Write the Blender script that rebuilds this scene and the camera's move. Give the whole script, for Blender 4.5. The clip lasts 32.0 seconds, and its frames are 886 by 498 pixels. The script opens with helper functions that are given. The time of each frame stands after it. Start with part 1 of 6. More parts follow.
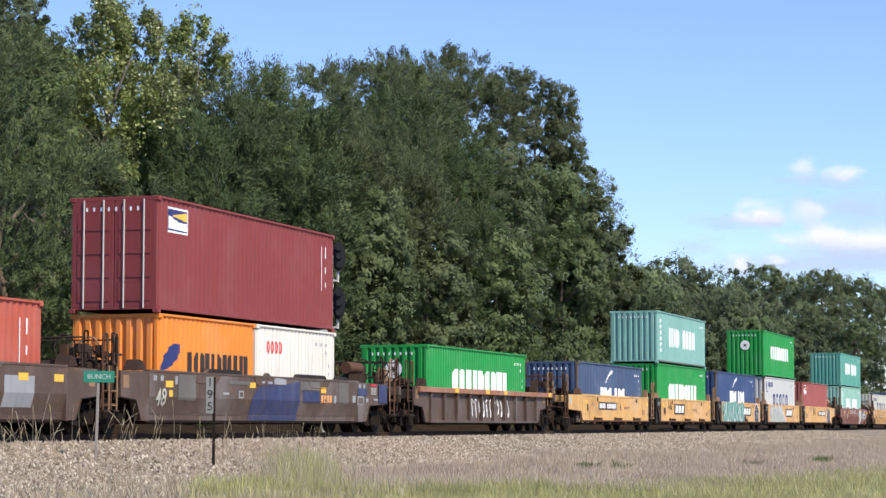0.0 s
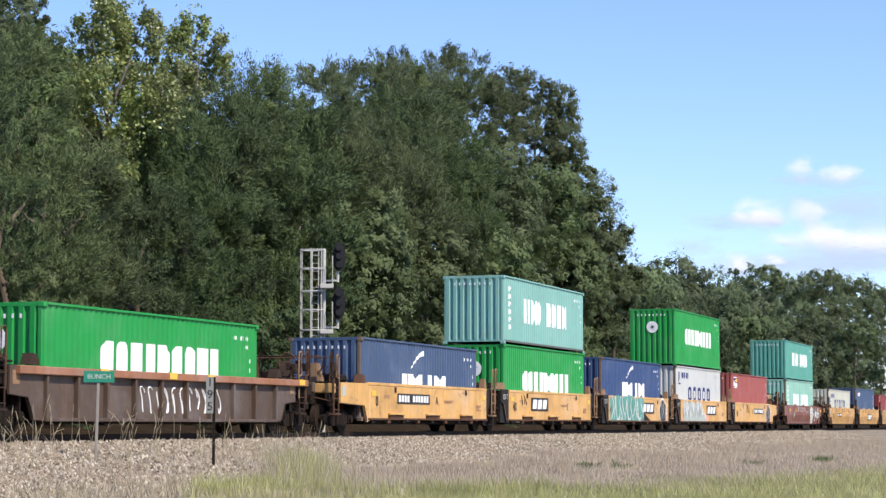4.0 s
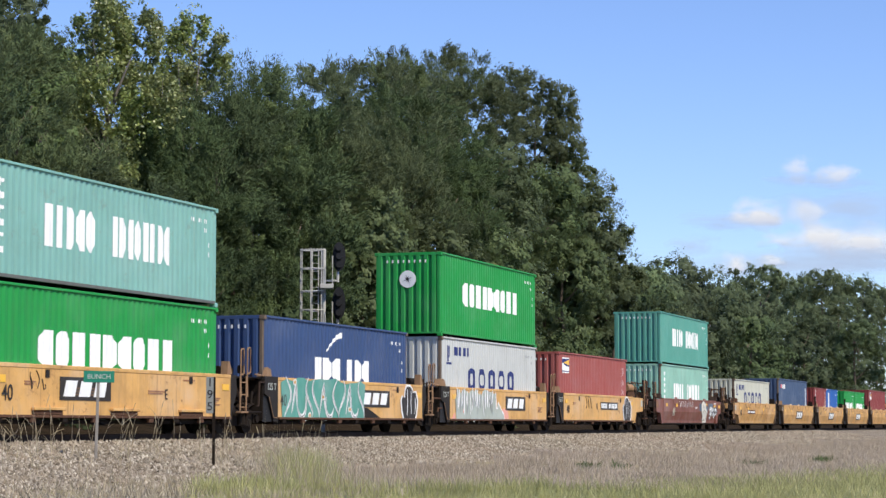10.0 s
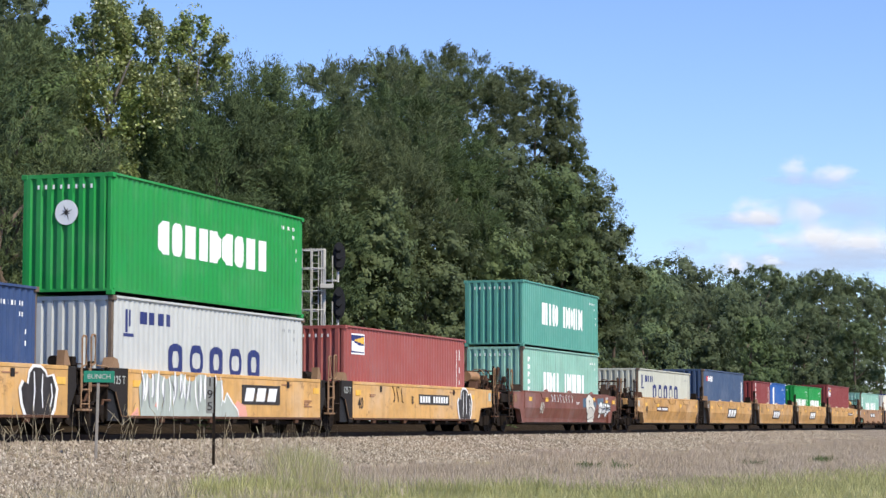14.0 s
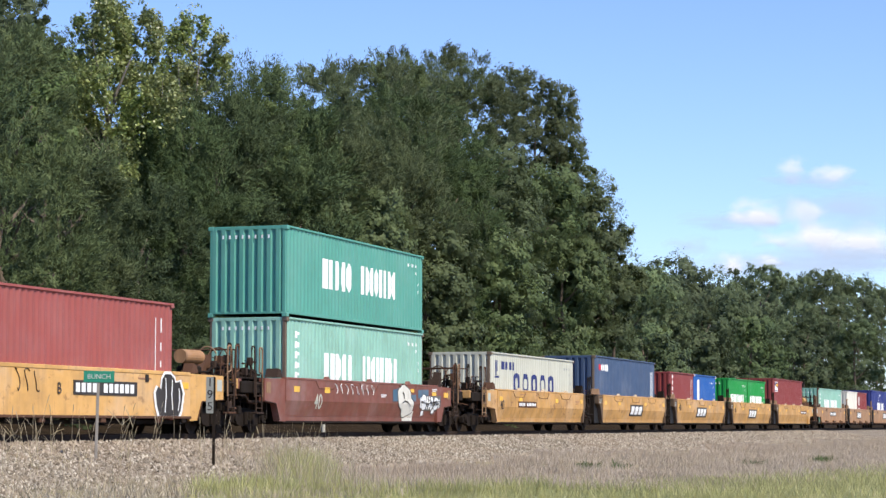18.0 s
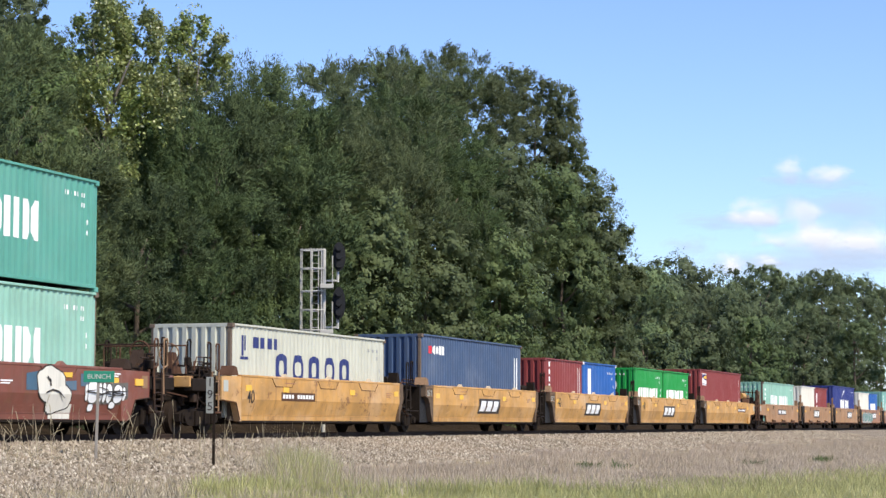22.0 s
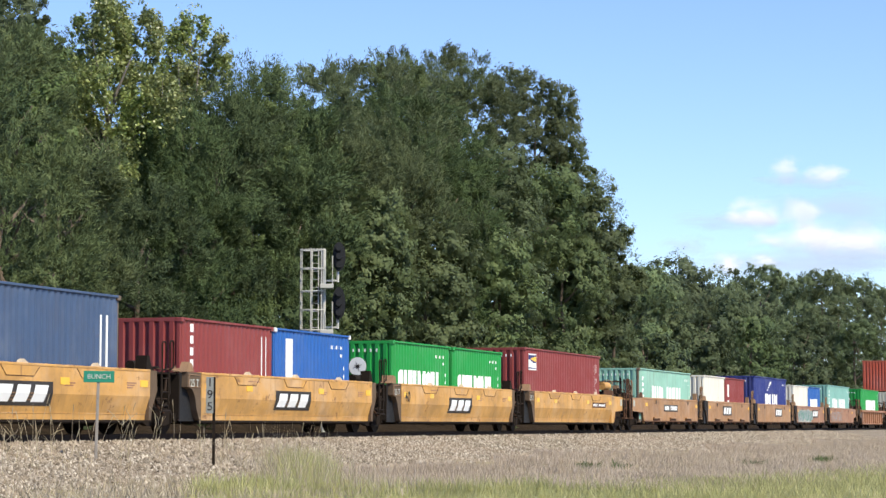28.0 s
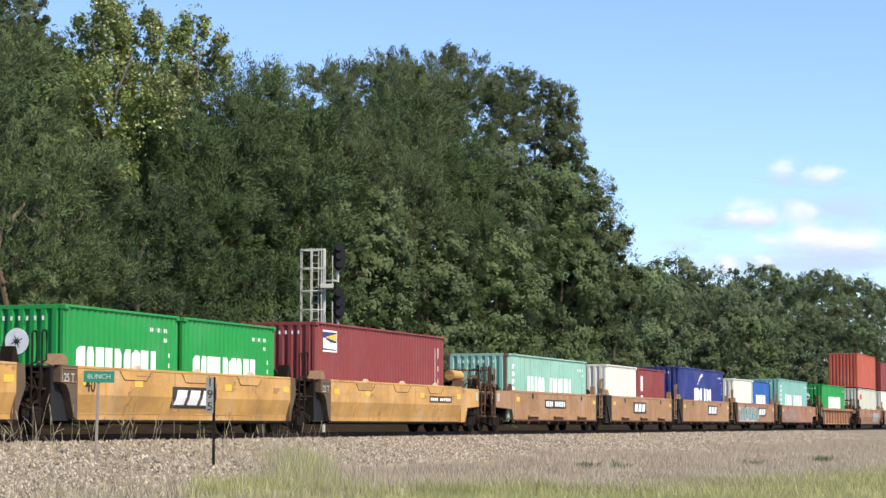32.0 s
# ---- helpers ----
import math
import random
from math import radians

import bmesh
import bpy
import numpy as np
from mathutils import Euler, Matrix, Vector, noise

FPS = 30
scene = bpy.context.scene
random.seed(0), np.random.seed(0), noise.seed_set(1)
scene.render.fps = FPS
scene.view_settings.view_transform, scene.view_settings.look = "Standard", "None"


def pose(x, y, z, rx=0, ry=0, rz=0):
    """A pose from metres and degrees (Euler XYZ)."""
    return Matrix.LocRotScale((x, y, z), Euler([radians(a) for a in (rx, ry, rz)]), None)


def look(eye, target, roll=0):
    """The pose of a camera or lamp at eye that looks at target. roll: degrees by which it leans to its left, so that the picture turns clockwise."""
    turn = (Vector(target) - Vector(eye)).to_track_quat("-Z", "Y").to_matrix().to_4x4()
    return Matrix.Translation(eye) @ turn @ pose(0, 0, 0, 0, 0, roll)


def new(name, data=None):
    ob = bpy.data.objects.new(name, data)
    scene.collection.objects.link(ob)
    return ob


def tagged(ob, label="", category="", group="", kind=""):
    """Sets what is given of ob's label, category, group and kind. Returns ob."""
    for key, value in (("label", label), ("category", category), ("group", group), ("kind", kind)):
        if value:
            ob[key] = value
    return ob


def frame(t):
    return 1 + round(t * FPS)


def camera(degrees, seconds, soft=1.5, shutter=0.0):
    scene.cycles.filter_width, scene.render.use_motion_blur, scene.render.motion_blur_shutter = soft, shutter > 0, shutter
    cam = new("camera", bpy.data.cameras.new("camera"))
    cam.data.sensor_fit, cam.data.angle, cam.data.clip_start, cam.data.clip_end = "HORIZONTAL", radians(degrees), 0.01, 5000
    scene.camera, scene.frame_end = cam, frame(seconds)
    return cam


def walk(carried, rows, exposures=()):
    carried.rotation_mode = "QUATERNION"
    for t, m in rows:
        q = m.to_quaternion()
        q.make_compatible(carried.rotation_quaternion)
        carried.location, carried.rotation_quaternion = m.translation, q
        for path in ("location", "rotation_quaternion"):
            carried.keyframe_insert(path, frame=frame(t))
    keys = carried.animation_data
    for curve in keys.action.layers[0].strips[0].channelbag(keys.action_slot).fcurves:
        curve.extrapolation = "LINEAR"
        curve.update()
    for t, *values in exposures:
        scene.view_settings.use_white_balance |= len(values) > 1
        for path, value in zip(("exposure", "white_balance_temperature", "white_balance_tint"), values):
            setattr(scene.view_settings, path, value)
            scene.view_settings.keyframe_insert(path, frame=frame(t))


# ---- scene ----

# ---------------------------------------------------------------- camera
# x runs along the track (the train goes towards -x), y away from the camera, z up.
EYE = (0.0, 0.0, 1.5)
YAW, PITCH = 0.3139, 0.0805
AIM = (math.cos(PITCH) * math.cos(YAW), math.cos(PITCH) * math.sin(YAW), 1.5 + math.sin(PITCH))
cam = camera(22.905, 32.0, soft=1.45)
walk(cam, [(0, look(EYE, AIM)), (32, look(EYE, AIM))],
     exposures=[(0, 0.54, 6500, 10), (6, 0.62, 6500, 10), (9, 0.33, 6490, 8.5), (10, 0.29, 6480, 8.5), (13, 0.37, 6460, 8.5), (17, 0.55, 6480, 9), (20, 0.42, 6480, 9), (21, 0.45, 6480, 9), (23, 0.61, 6700, 7), (32, 0.64, 6780, 5.5)])

TRACK_Y = 24.434       # centre line of the track
RAIL_Z = 1.265         # level from which the cars are measured
RAIL_TOP = 1.285       # top of the worn rails


def run(t):
    """How far the train has gone after t seconds: it slows down a little."""
    q = t / 16
    return 109.0153 * q - 7.547 * q ** 2 + 1.619 * q ** 3 - 0.3287 * q ** 4


# ---------------------------------------------------------------- world and sun
SUN_EL, SUN_AZ = radians(48), math.atan2(-0.915, -0.405)
world = bpy.data.worlds.new("world")
scene.world = world
world.use_nodes = True
wn = world.node_tree.nodes
sky = wn.new("ShaderNodeTexSky")
sky.sky_type = "NISHITA"
sky.sun_disc = False
sky.sun_elevation = SUN_EL
sky.sun_rotation = math.pi / 2 - SUN_AZ
sky.air_density, sky.dust_density, sky.ozone_density = 1.0, 0.35, 2.6
sky.altitude = 800
wn["Background"].inputs["Strength"].default_value = 0.13
tint = wn.new("ShaderNodeMix")
tint.data_type, tint.blend_type = "RGBA", "MULTIPLY"
tint.inputs[0].default_value = 1.0
tint.inputs[7].default_value = (0.79, 0.843, 1.09, 1)
world.node_tree.links.new(sky.outputs[0], tint.inputs[6])
world.node_tree.links.new(tint.outputs[2], wn["Background"].inputs["Color"])
sun = new("sun", bpy.data.lights.new("sun", "SUN"))
sun.data.energy, sun.data.angle, sun.data.color = 4.05, radians(0.5), (1.0, 0.93, 0.80)
sun_way = Vector((math.cos(SUN_EL) * math.cos(SUN_AZ), math.cos(SUN_EL) * math.sin(SUN_AZ), math.sin(SUN_EL)))
sun.matrix_world = look(tuple(sun_way * 60), (0, 0, 0))


# ---------------------------------------------------------------- materials
class Nodes:
    """Short hand for a node material."""

    def __init__(self, name):
        self.mat = bpy.data.materials.new(name)
        self.mat.use_nodes = True
        self.tree = self.mat.node_tree
        self.bsdf = self.tree.nodes["Principled BSDF"]

    def add(self, kind, **values):
        n = self.tree.nodes.new(kind)
        for k, v in values.items():
            n.inputs[k].default_value = v
        return n

    def link(self, a, b):
        self.tree.links.new(a, b)

    def coords(self, scale=(1, 1, 1), vary=False):
        """Object space; vary gives each object a stretch of the pattern of its own."""
        tc = self.tree.nodes.new("ShaderNodeTexCoord")
        mp = self.tree.nodes.new("ShaderNodeMapping")
        mp.inputs["Scale"].default_value = scale
        self.link(tc.outputs["Object"], mp.inputs["Vector"])
        if vary:
            info = self.tree.nodes.new("ShaderNodeObjectInfo")
            far = self.tree.nodes.new("ShaderNodeMath")
            far.operation = "MULTIPLY"
            far.inputs[1].default_value = 61.0
            self.link(info.outputs["Random"], far.inputs[0])
            self.link(far.outputs[0], mp.inputs["Location"])
        return mp.outputs["Vector"]

    def noise(self, vec, scale, detail=4.0, rough=0.6):
        n = self.add("ShaderNodeTexNoise", Scale=scale, Detail=detail, Roughness=rough)
        self.link(vec, n.inputs["Vector"])
        return n.outputs["Fac"]

    def ramp(self, fac, stops):
        r = self.tree.nodes.new("ShaderNodeValToRGB")
        el = r.color_ramp.elements
        while len(el) < len(stops):
            el.new(0.5)
        for e, (p, c) in zip(el, stops):
            e.position = p
            e.color = (*c, 1) if isinstance(c, tuple) else (c, c, c, 1)
        self.link(fac, r.inputs["Fac"])
        return r.outputs["Color"]

    def mix(self, fac, a, b, blend="MIX"):
        m = self.tree.nodes.new("ShaderNodeMix")
        m.data_type, m.blend_type = "RGBA", blend
        for socket, v in ((m.inputs[0], fac), (m.inputs[6], a), (m.inputs[7], b)):
            if isinstance(v, bpy.types.NodeSocket):
                self.link(v, socket)
            elif isinstance(v, tuple):
                socket.default_value = (*v, 1)
            else:
                socket.default_value = v
        return m.outputs[2]

    def bump(self, fac, strength=0.3, distance=0.01):
        b = self.add("ShaderNodeBump", Strength=strength, Distance=distance)
        self.link(fac, b.inputs["Height"])
        self.link(b.outputs["Normal"], self.bsdf.inputs["Normal"])

    def done(self, colour, rough=0.6, metal=0.0):
        if isinstance(colour, tuple):
            self.bsdf.inputs["Base Color"].default_value = (*colour, 1)
        else:
            self.link(colour, self.bsdf.inputs["Base Color"])
        if isinstance(rough, bpy.types.NodeSocket):
            self.link(rough, self.bsdf.inputs["Roughness"])
        else:
            self.bsdf.inputs["Roughness"].default_value = rough
        self.bsdf.inputs["Metallic"].default_value = metal
        return self.mat


def paint(name, rgb, fade=0.25, streak=0.35, rust=0.5, rough=0.55, dirt=(0.10, 0.075, 0.055), grime=0.12, wear=0.0):
    """Weathered steel paint: faded patches, dirt running down, rust chips, and on old cars rust scabs and runs."""
    n = Nodes(name)
    v = n.coords(vary=True)
    pale = tuple(c + (0.55 - c) * fade * 0.5 for c in rgb)
    deep = tuple(c * (1 - fade * 0.45) for c in rgb)
    col = n.ramp(n.noise(v, 0.55, 5), [(0.3, deep), (0.5, rgb), (0.75, pale)])
    run_down = n.ramp(n.noise(n.coords((2.4, 2.4, 0.3), True), 1.6, 5, 0.65), [(0.5, 0.0), (0.78, streak)])
    col = n.mix(run_down, col, dirt)
    stain = n.ramp(n.noise(n.coords((0.8, 0.8, 1.4), True), 1.0, 7, 0.62), [(0.46, 0.0), (0.68, grime)])
    col = n.mix(stain, col, tuple(c * 0.45 + d * 0.5 for c, d in zip(rgb, dirt)))
    chips = n.ramp(n.noise(v, 3.2, 8, 0.7), [(0.66, 0.0), (0.72, rust)])
    col = n.mix(chips, col, (0.13, 0.05, 0.025))
    if wear:
        scab = n.ramp(n.noise(n.coords((1.0, 1.0, 1.6), True), 1.3, 9, 0.74), [(0.58, 0.0), (0.64, wear)])
        col = n.mix(scab, col, (0.17, 0.075, 0.035))
        runs = n.ramp(n.noise(n.coords((4.0, 4.0, 0.22), True), 1.1, 6, 0.7), [(0.60, 0.0), (0.66, wear * 0.8)])
        col = n.mix(runs, col, (0.20, 0.10, 0.05))
        scuff = n.ramp(n.noise(n.coords((0.5, 0.5, 2.5), True), 2.2, 8, 0.72), [(0.62, 0.0), (0.68, wear * 0.6)])
        col = n.mix(scuff, col, tuple(min(0.8, c * 1.2 + 0.06) for c in rgb))
    n.bump(n.noise(v, 9, 4), 0.15, 0.01)
    n.bsdf.inputs["Specular IOR Level"].default_value = 0.35
    return n.done(col, n.ramp(n.noise(v, 2.0, 3), [(0.3, rough - 0.08), (0.7, rough + 0.15)]))


def grimy(name, rgb, scale=2.0, spread=0.6, rough=0.8, metal=0.0):
    n = Nodes(name)
    v = n.coords(vary=True)
    a = tuple(c * (1 - spread * 0.6) for c in rgb)
    b = tuple(min(1, c * (1 + spread * 0.7)) for c in rgb)
    col = n.mix(n.noise(v, scale, 6, 0.65), a, b)
    col = n.mix(n.ramp(n.noise(v, scale * 6, 4), [(0.55, 0.0), (0.75, 0.5)]), col, tuple(c * 0.5 for c in rgb))
    n.bump(n.noise(v, scale * 8, 5), 0.4, 0.02)
    n.bsdf.inputs["Specular IOR Level"].default_value = 0.12
    return n.done(col, rough, metal)


GREEN = paint("green_container_paint", (0.012, 0.26, 0.050), 0.16, 0.16, 0.25)
BLUE = paint("slate_blue_container_paint", (0.050, 0.084, 0.160), 0.2, 0.2, 0.35)
ROYAL = paint("deep_blue_container_paint", (0.034, 0.066, 0.165), 0.15, 0.15, 0.3)
NAVY = paint("navy_container_paint", (0.018, 0.03, 0.17), 0.15, 0.15, 0.25)
AZURE = paint("bright_blue_container_paint", (0.018, 0.10, 0.35), 0.12, 0.12, 0.2)
SEA = paint("pale_sea_green_container_paint", (0.195, 0.40, 0.355), 0.2, 0.2, 0.6, grime=0.12, wear=0.2)
SEA_PALE = paint("bleached_sea_green_container_paint", (0.25, 0.47, 0.38), 0.3, 0.4, 0.5, grime=0.2, wear=0.12)
TEAL = paint("teal_container_paint", (0.090, 0.305, 0.245), 0.15, 0.14, 0.35)
MAROON = paint("maroon_container_paint", (0.215, 0.038, 0.036), 0.08, 0.12, 0.4)
FADED = paint("faded_maroon_container_paint", (0.31, 0.078, 0.068), 0.14, 0.2, 0.4)
BRICK = paint("brick_red_container_paint", (0.42, 0.085, 0.05), 0.2, 0.2, 0.3)
GREY = paint("pale_grey_container_paint", (0.49, 0.50, 0.485), 0.15, 0.2, 0.6)
CREAM = paint("cream_container_paint", (0.50, 0.50, 0.42), 0.2, 0.35, 0.7)
WHITE = paint("white_container_paint", (0.68, 0.65, 0.57), 0.15, 0.3, 0.6)
ORANGE = paint("orange_container_paint", (0.78, 0.23, 0.03), 0.18, 0.2, 0.25)
YELLOW = paint("yellow_railcar_paint", (0.57, 0.305, 0.088), 0.6, 0.35, 0.9, grime=0.62, wear=0.75)
BUFF = paint("sun-bleached_yellow_railcar_paint", (0.65, 0.365, 0.118), 0.6, 0.35, 0.7, grime=0.4, wear=0.5)
OCHRE = paint("weathered_ochre_railcar_paint", (0.38, 0.20, 0.088), 0.5, 0.6, 0.85, grime=0.5, wear=0.7)
TAN = paint("faded_brown_railcar_paint", (0.34, 0.16, 0.085), 0.4, 0.5, 0.7, grime=0.5, wear=0.6)
OXIDE = paint("red_oxide_railcar_paint", (0.20, 0.062, 0.040), 0.4, 0.5, 0.7, grime=0.5, wear=0.5)
BROWN = paint("dark_brown_railcar_paint", (0.088, 0.056, 0.040), 0.4, 0.5, 0.6, grime=0.5, wear=0.5)
CHORD = paint("rusty_orange_brown_chord_paint", (0.32, 0.13, 0.06), 0.4, 0.5, 0.8, grime=0.5, wear=0.5)
GEAR = grimy("oily_dark_brown_steel", (0.042, 0.027, 0.020), 3.0, 0.8, 0.8)
FLAP = grimy("bleached_pale_tan_steel", (0.50, 0.40, 0.29), 4.0, 0.3, 0.7)
STEEL = grimy("grimy_dark_steel", (0.017, 0.012, 0.009), 2.5, 0.9, 0.85)
WHEEL = grimy("rusty_wheel_steel", (0.030, 0.020, 0.014), 3.0, 0.7, 0.7, 0.1)
RUST = grimy("brown_rusted_steel", (0.10, 0.052, 0.033), 3.0, 0.7, 0.85)
DUSTY = grimy("dusty_brown_panel_paint", (0.115, 0.080, 0.055), 2.0, 0.6, 0.85)
PANEL = grimy("dark_grey_panel_paint", (0.026, 0.022, 0.020), 2.0, 0.5, 0.7)
GALV = grimy("galvanised_steel", (0.50, 0.48, 0.44), 4.0, 0.3, 0.6, 0.05)
EDGE = grimy("rusty_grey_brown_frame_paint", (0.15, 0.112, 0.085), 3.0, 0.5, 0.75)
POSTGREY = grimy("weathered_grey_post", (0.25, 0.225, 0.20), 5.0, 0.35, 0.7)
RAILSTEEL = grimy("dark_brown_rail_steel", (0.055, 0.036, 0.026), 4.0, 0.5, 0.8)
RAILGREY = grimy("dull_grey_rail_paint", (0.12, 0.125, 0.12), 3.0, 0.4, 0.75)
LUG = grimy("sun_bleached_tan_steel", (0.26, 0.16, 0.095), 4.0, 0.5, 0.75)
WOODFLOOR = grimy("dark_underside", (0.03, 0.027, 0.025), 2.0, 0.5, 0.9)
WMARK = paint("white_marking_paint", (0.80, 0.80, 0.79), 0.0, 0.15, 0.2)
KMARK = paint("black_marking_paint", (0.028, 0.022, 0.019), 0.1, 0.15, 0.1)
BMARK = paint("blue_marking_paint", (0.022, 0.033, 0.140), 0.1, 0.1, 0.1)
RMARK = paint("red_marking_paint", (0.60, 0.03, 0.05), 0.1, 0.1, 0.1)
YMARK = paint("yellow_reflector", (0.82, 0.46, 0.05), 0.2, 0.3, 0.2, 0.45)
OMARK = paint("orange_number_paint", (0.75, 0.33, 0.12), 0.2, 0.3, 0.3)
GMARK = paint("pale_grey_patch_paint", (0.30, 0.31, 0.32), 0.2, 0.3, 0.3)
SPRAYBLUE = paint("dull_blue_spray_paint", (0.055, 0.115, 0.175), 0.3, 0.3, 0.3, wear=0.3)
UMARK = paint("blue_patch_paint", (0.030, 0.042, 0.115), 0.3, 0.4, 0.3, wear=0.3)
PMARK_GREY = paint("grey_patch_paint", (0.125, 0.115, 0.10), 0.3, 0.5, 0.5, wear=0.4)
PALESPRAY = paint("pale_grey_green_spray_paint", (0.40, 0.44, 0.39), 0.3, 0.3, 0.2)
TMARK = paint("teal_spray_paint", (0.09, 0.30, 0.24), 0.5, 0.2, 0.2)
PMARK = paint("pale_pink_spray_paint", (0.46, 0.45, 0.41), 0.5, 0.3, 0.2)
CORAL = paint("coral_spray_paint", (0.72, 0.34, 0.27), 0.3, 0.2, 0.2)
SIGNGREEN = paint("green_sign_sheet", (0.016, 0.20, 0.125), 0.1, 0.1, 0.0, 0.4)
PLATEGREY = paint("dull_grey_plate", (0.24, 0.245, 0.225), 0.1, 0.3, 0.2, 0.5)
SIGNWHITE = paint("silver_sign_sheet", (0.44, 0.46, 0.42), 0.1, 0.2, 0.1, 0.45)
BLACK = grimy("black_signal_and_void_paint", (0.022, 0.022, 0.024), 3.0, 0.4, 0.55)


def leaf_material(name, dark, mid, light, trans=0.3, grain=0.6, gloss=0.12, rough=0.75):
    """grain: how far single leaves differ, against whole sprays of them."""
    n = Nodes(name)
    geo = n.tree.nodes.new("ShaderNodeNewGeometry")
    col = n.ramp(geo.outputs["Random Per Island"], [(0.0, dark), (0.55, mid), (1.0, light)])
    spray = n.ramp(n.noise(n.coords(), 1.5, 4, 0.65), [(0.34, dark), (0.5, mid), (0.68, light)])
    col = n.mix(1 - grain, col, spray)
    patch = n.ramp(n.noise(n.coords(), 0.35, 3), [(0.35, 0.0), (0.7, 1.0)])
    col = n.mix(patch, n.mix(0.2 if grain > 0.7 else 0.65, col, tuple(c * 0.8 for c in dark)), col)
    info = n.tree.nodes.new("ShaderNodeObjectInfo")
    hsv = n.add("ShaderNodeHueSaturation")
    for socket, lo, hi in (("Hue", 0.498, 0.511), ("Value", 0.86, 1.22), ("Saturation", 0.90, 1.08)):
        mr = n.add("ShaderNodeMapRange")
        mr.inputs["To Min"].default_value, mr.inputs["To Max"].default_value = lo, hi
        n.link(info.outputs["Random"], mr.inputs["Value"])
        n.link(mr.outputs[0], hsv.inputs[socket])
    n.link(col, hsv.inputs["Color"])
    col = hsv.outputs["Color"]
    n.link(col, n.bsdf.inputs["Base Color"])
    n.bsdf.inputs["Roughness"].default_value = rough
    n.bsdf.inputs["Specular IOR Level"].default_value = gloss
    tr = n.add("ShaderNodeBsdfTranslucent")
    n.link(n.mix(0.5, col, light), tr.inputs["Color"])
    ms = n.tree.nodes.new("ShaderNodeMixShader")
    ms.inputs[0].default_value = trans
    n.link(n.bsdf.outputs[0], ms.inputs[1])
    n.link(tr.outputs[0], ms.inputs[2])
    n.link(ms.outputs[0], n.tree.nodes["Material Output"].inputs["Surface"])
    return n.mat


LEAF_DARK = leaf_material("dark_broad_leaf", (0.054, 0.075, 0.033), (0.108, 0.143, 0.060), (0.195, 0.232, 0.102), 0.26, 0.15, 0.2, 0.6)
LEAF_OAK = leaf_material("oak_leaf", (0.076, 0.096, 0.046), (0.140, 0.170, 0.078), (0.225, 0.252, 0.124), 0.45, 0.15, 0.2, 0.6)
LEAF_CEDAR = leaf_material("blue_green_cedar_leaf", (0.040, 0.058, 0.027), (0.084, 0.112, 0.050), (0.158, 0.192, 0.088), 0.24, 0.12)
LEAF_OLIVE = leaf_material("olive_cedar_leaf", (0.070, 0.092, 0.040), (0.136, 0.170, 0.071), (0.235, 0.272, 0.122), 0.32, 0.12)
LEAF_PINE = leaf_material("fresh_green_pine_needle", (0.048, 0.074, 0.030), (0.098, 0.142, 0.054), (0.165, 0.218, 0.088), 0.28, 0.12)
LEAF_MID = leaf_material("green_leaf", (0.072, 0.101, 0.039), (0.137, 0.178, 0.068), (0.225, 0.267, 0.106), 0.28, 0.15, 0.2, 0.6)
LEAF_YELLOW = leaf_material("yellow_green_leaf", (0.042, 0.066, 0.020), (0.165, 0.215, 0.056), (0.60, 0.62, 0.25), 0.42, 0.85, 0.5, 0.35)
LEAF_OPEN = leaf_material("thin_oak_leaf", (0.090, 0.112, 0.054), (0.165, 0.198, 0.092), (0.262, 0.292, 0.145), 0.58, 0.2, 0.2, 0.6)
LEAF_FAR = leaf_material("far_wood_leaf", (0.090, 0.120, 0.062), (0.162, 0.200, 0.102), (0.268, 0.306, 0.160), 0.36, 0.15)
GRASS = leaf_material("green_grass", (0.22, 0.225, 0.08), (0.44, 0.425, 0.175), (0.76, 0.69, 0.42), 0.38)
STRAW = leaf_material("dry_pinkish_grass", (0.38, 0.290, 0.215), (0.57, 0.455, 0.350), (0.80, 0.68, 0.545), 0.3)
STALK = leaf_material("dry_straw_stalk", (0.38, 0.31, 0.21), (0.54, 0.455, 0.32), (0.72, 0.63, 0.46), 0.25)
PALEBARK = grimy("pale_grey_bark", (0.23, 0.20, 0.17), 3.0, 0.5, 0.9)
BARK = grimy("grey_brown_bark", (0.13, 0.10, 0.075), 3.0, 0.6, 0.9)


def stone_material():
    n = Nodes("ballast_stone")
    geo = n.tree.nodes.new("ShaderNodeNewGeometry")
    col = n.ramp(geo.outputs["Random Per Island"], [(0.0, (0.07, 0.055, 0.042)), (0.35, (0.21, 0.172, 0.128)), (0.7, (0.31, 0.265, 0.208)), (1.0, (0.54, 0.48, 0.395))])
    col = n.mix(n.ramp(n.noise(n.coords(), 0.5, 3), [(0.35, 0.0), (0.75, 0.45)]), col, (0.36, 0.27, 0.19))
    n.bsdf.inputs["Specular IOR Level"].default_value = 0.1
    return n.done(col, 0.9)


STONE = stone_material()


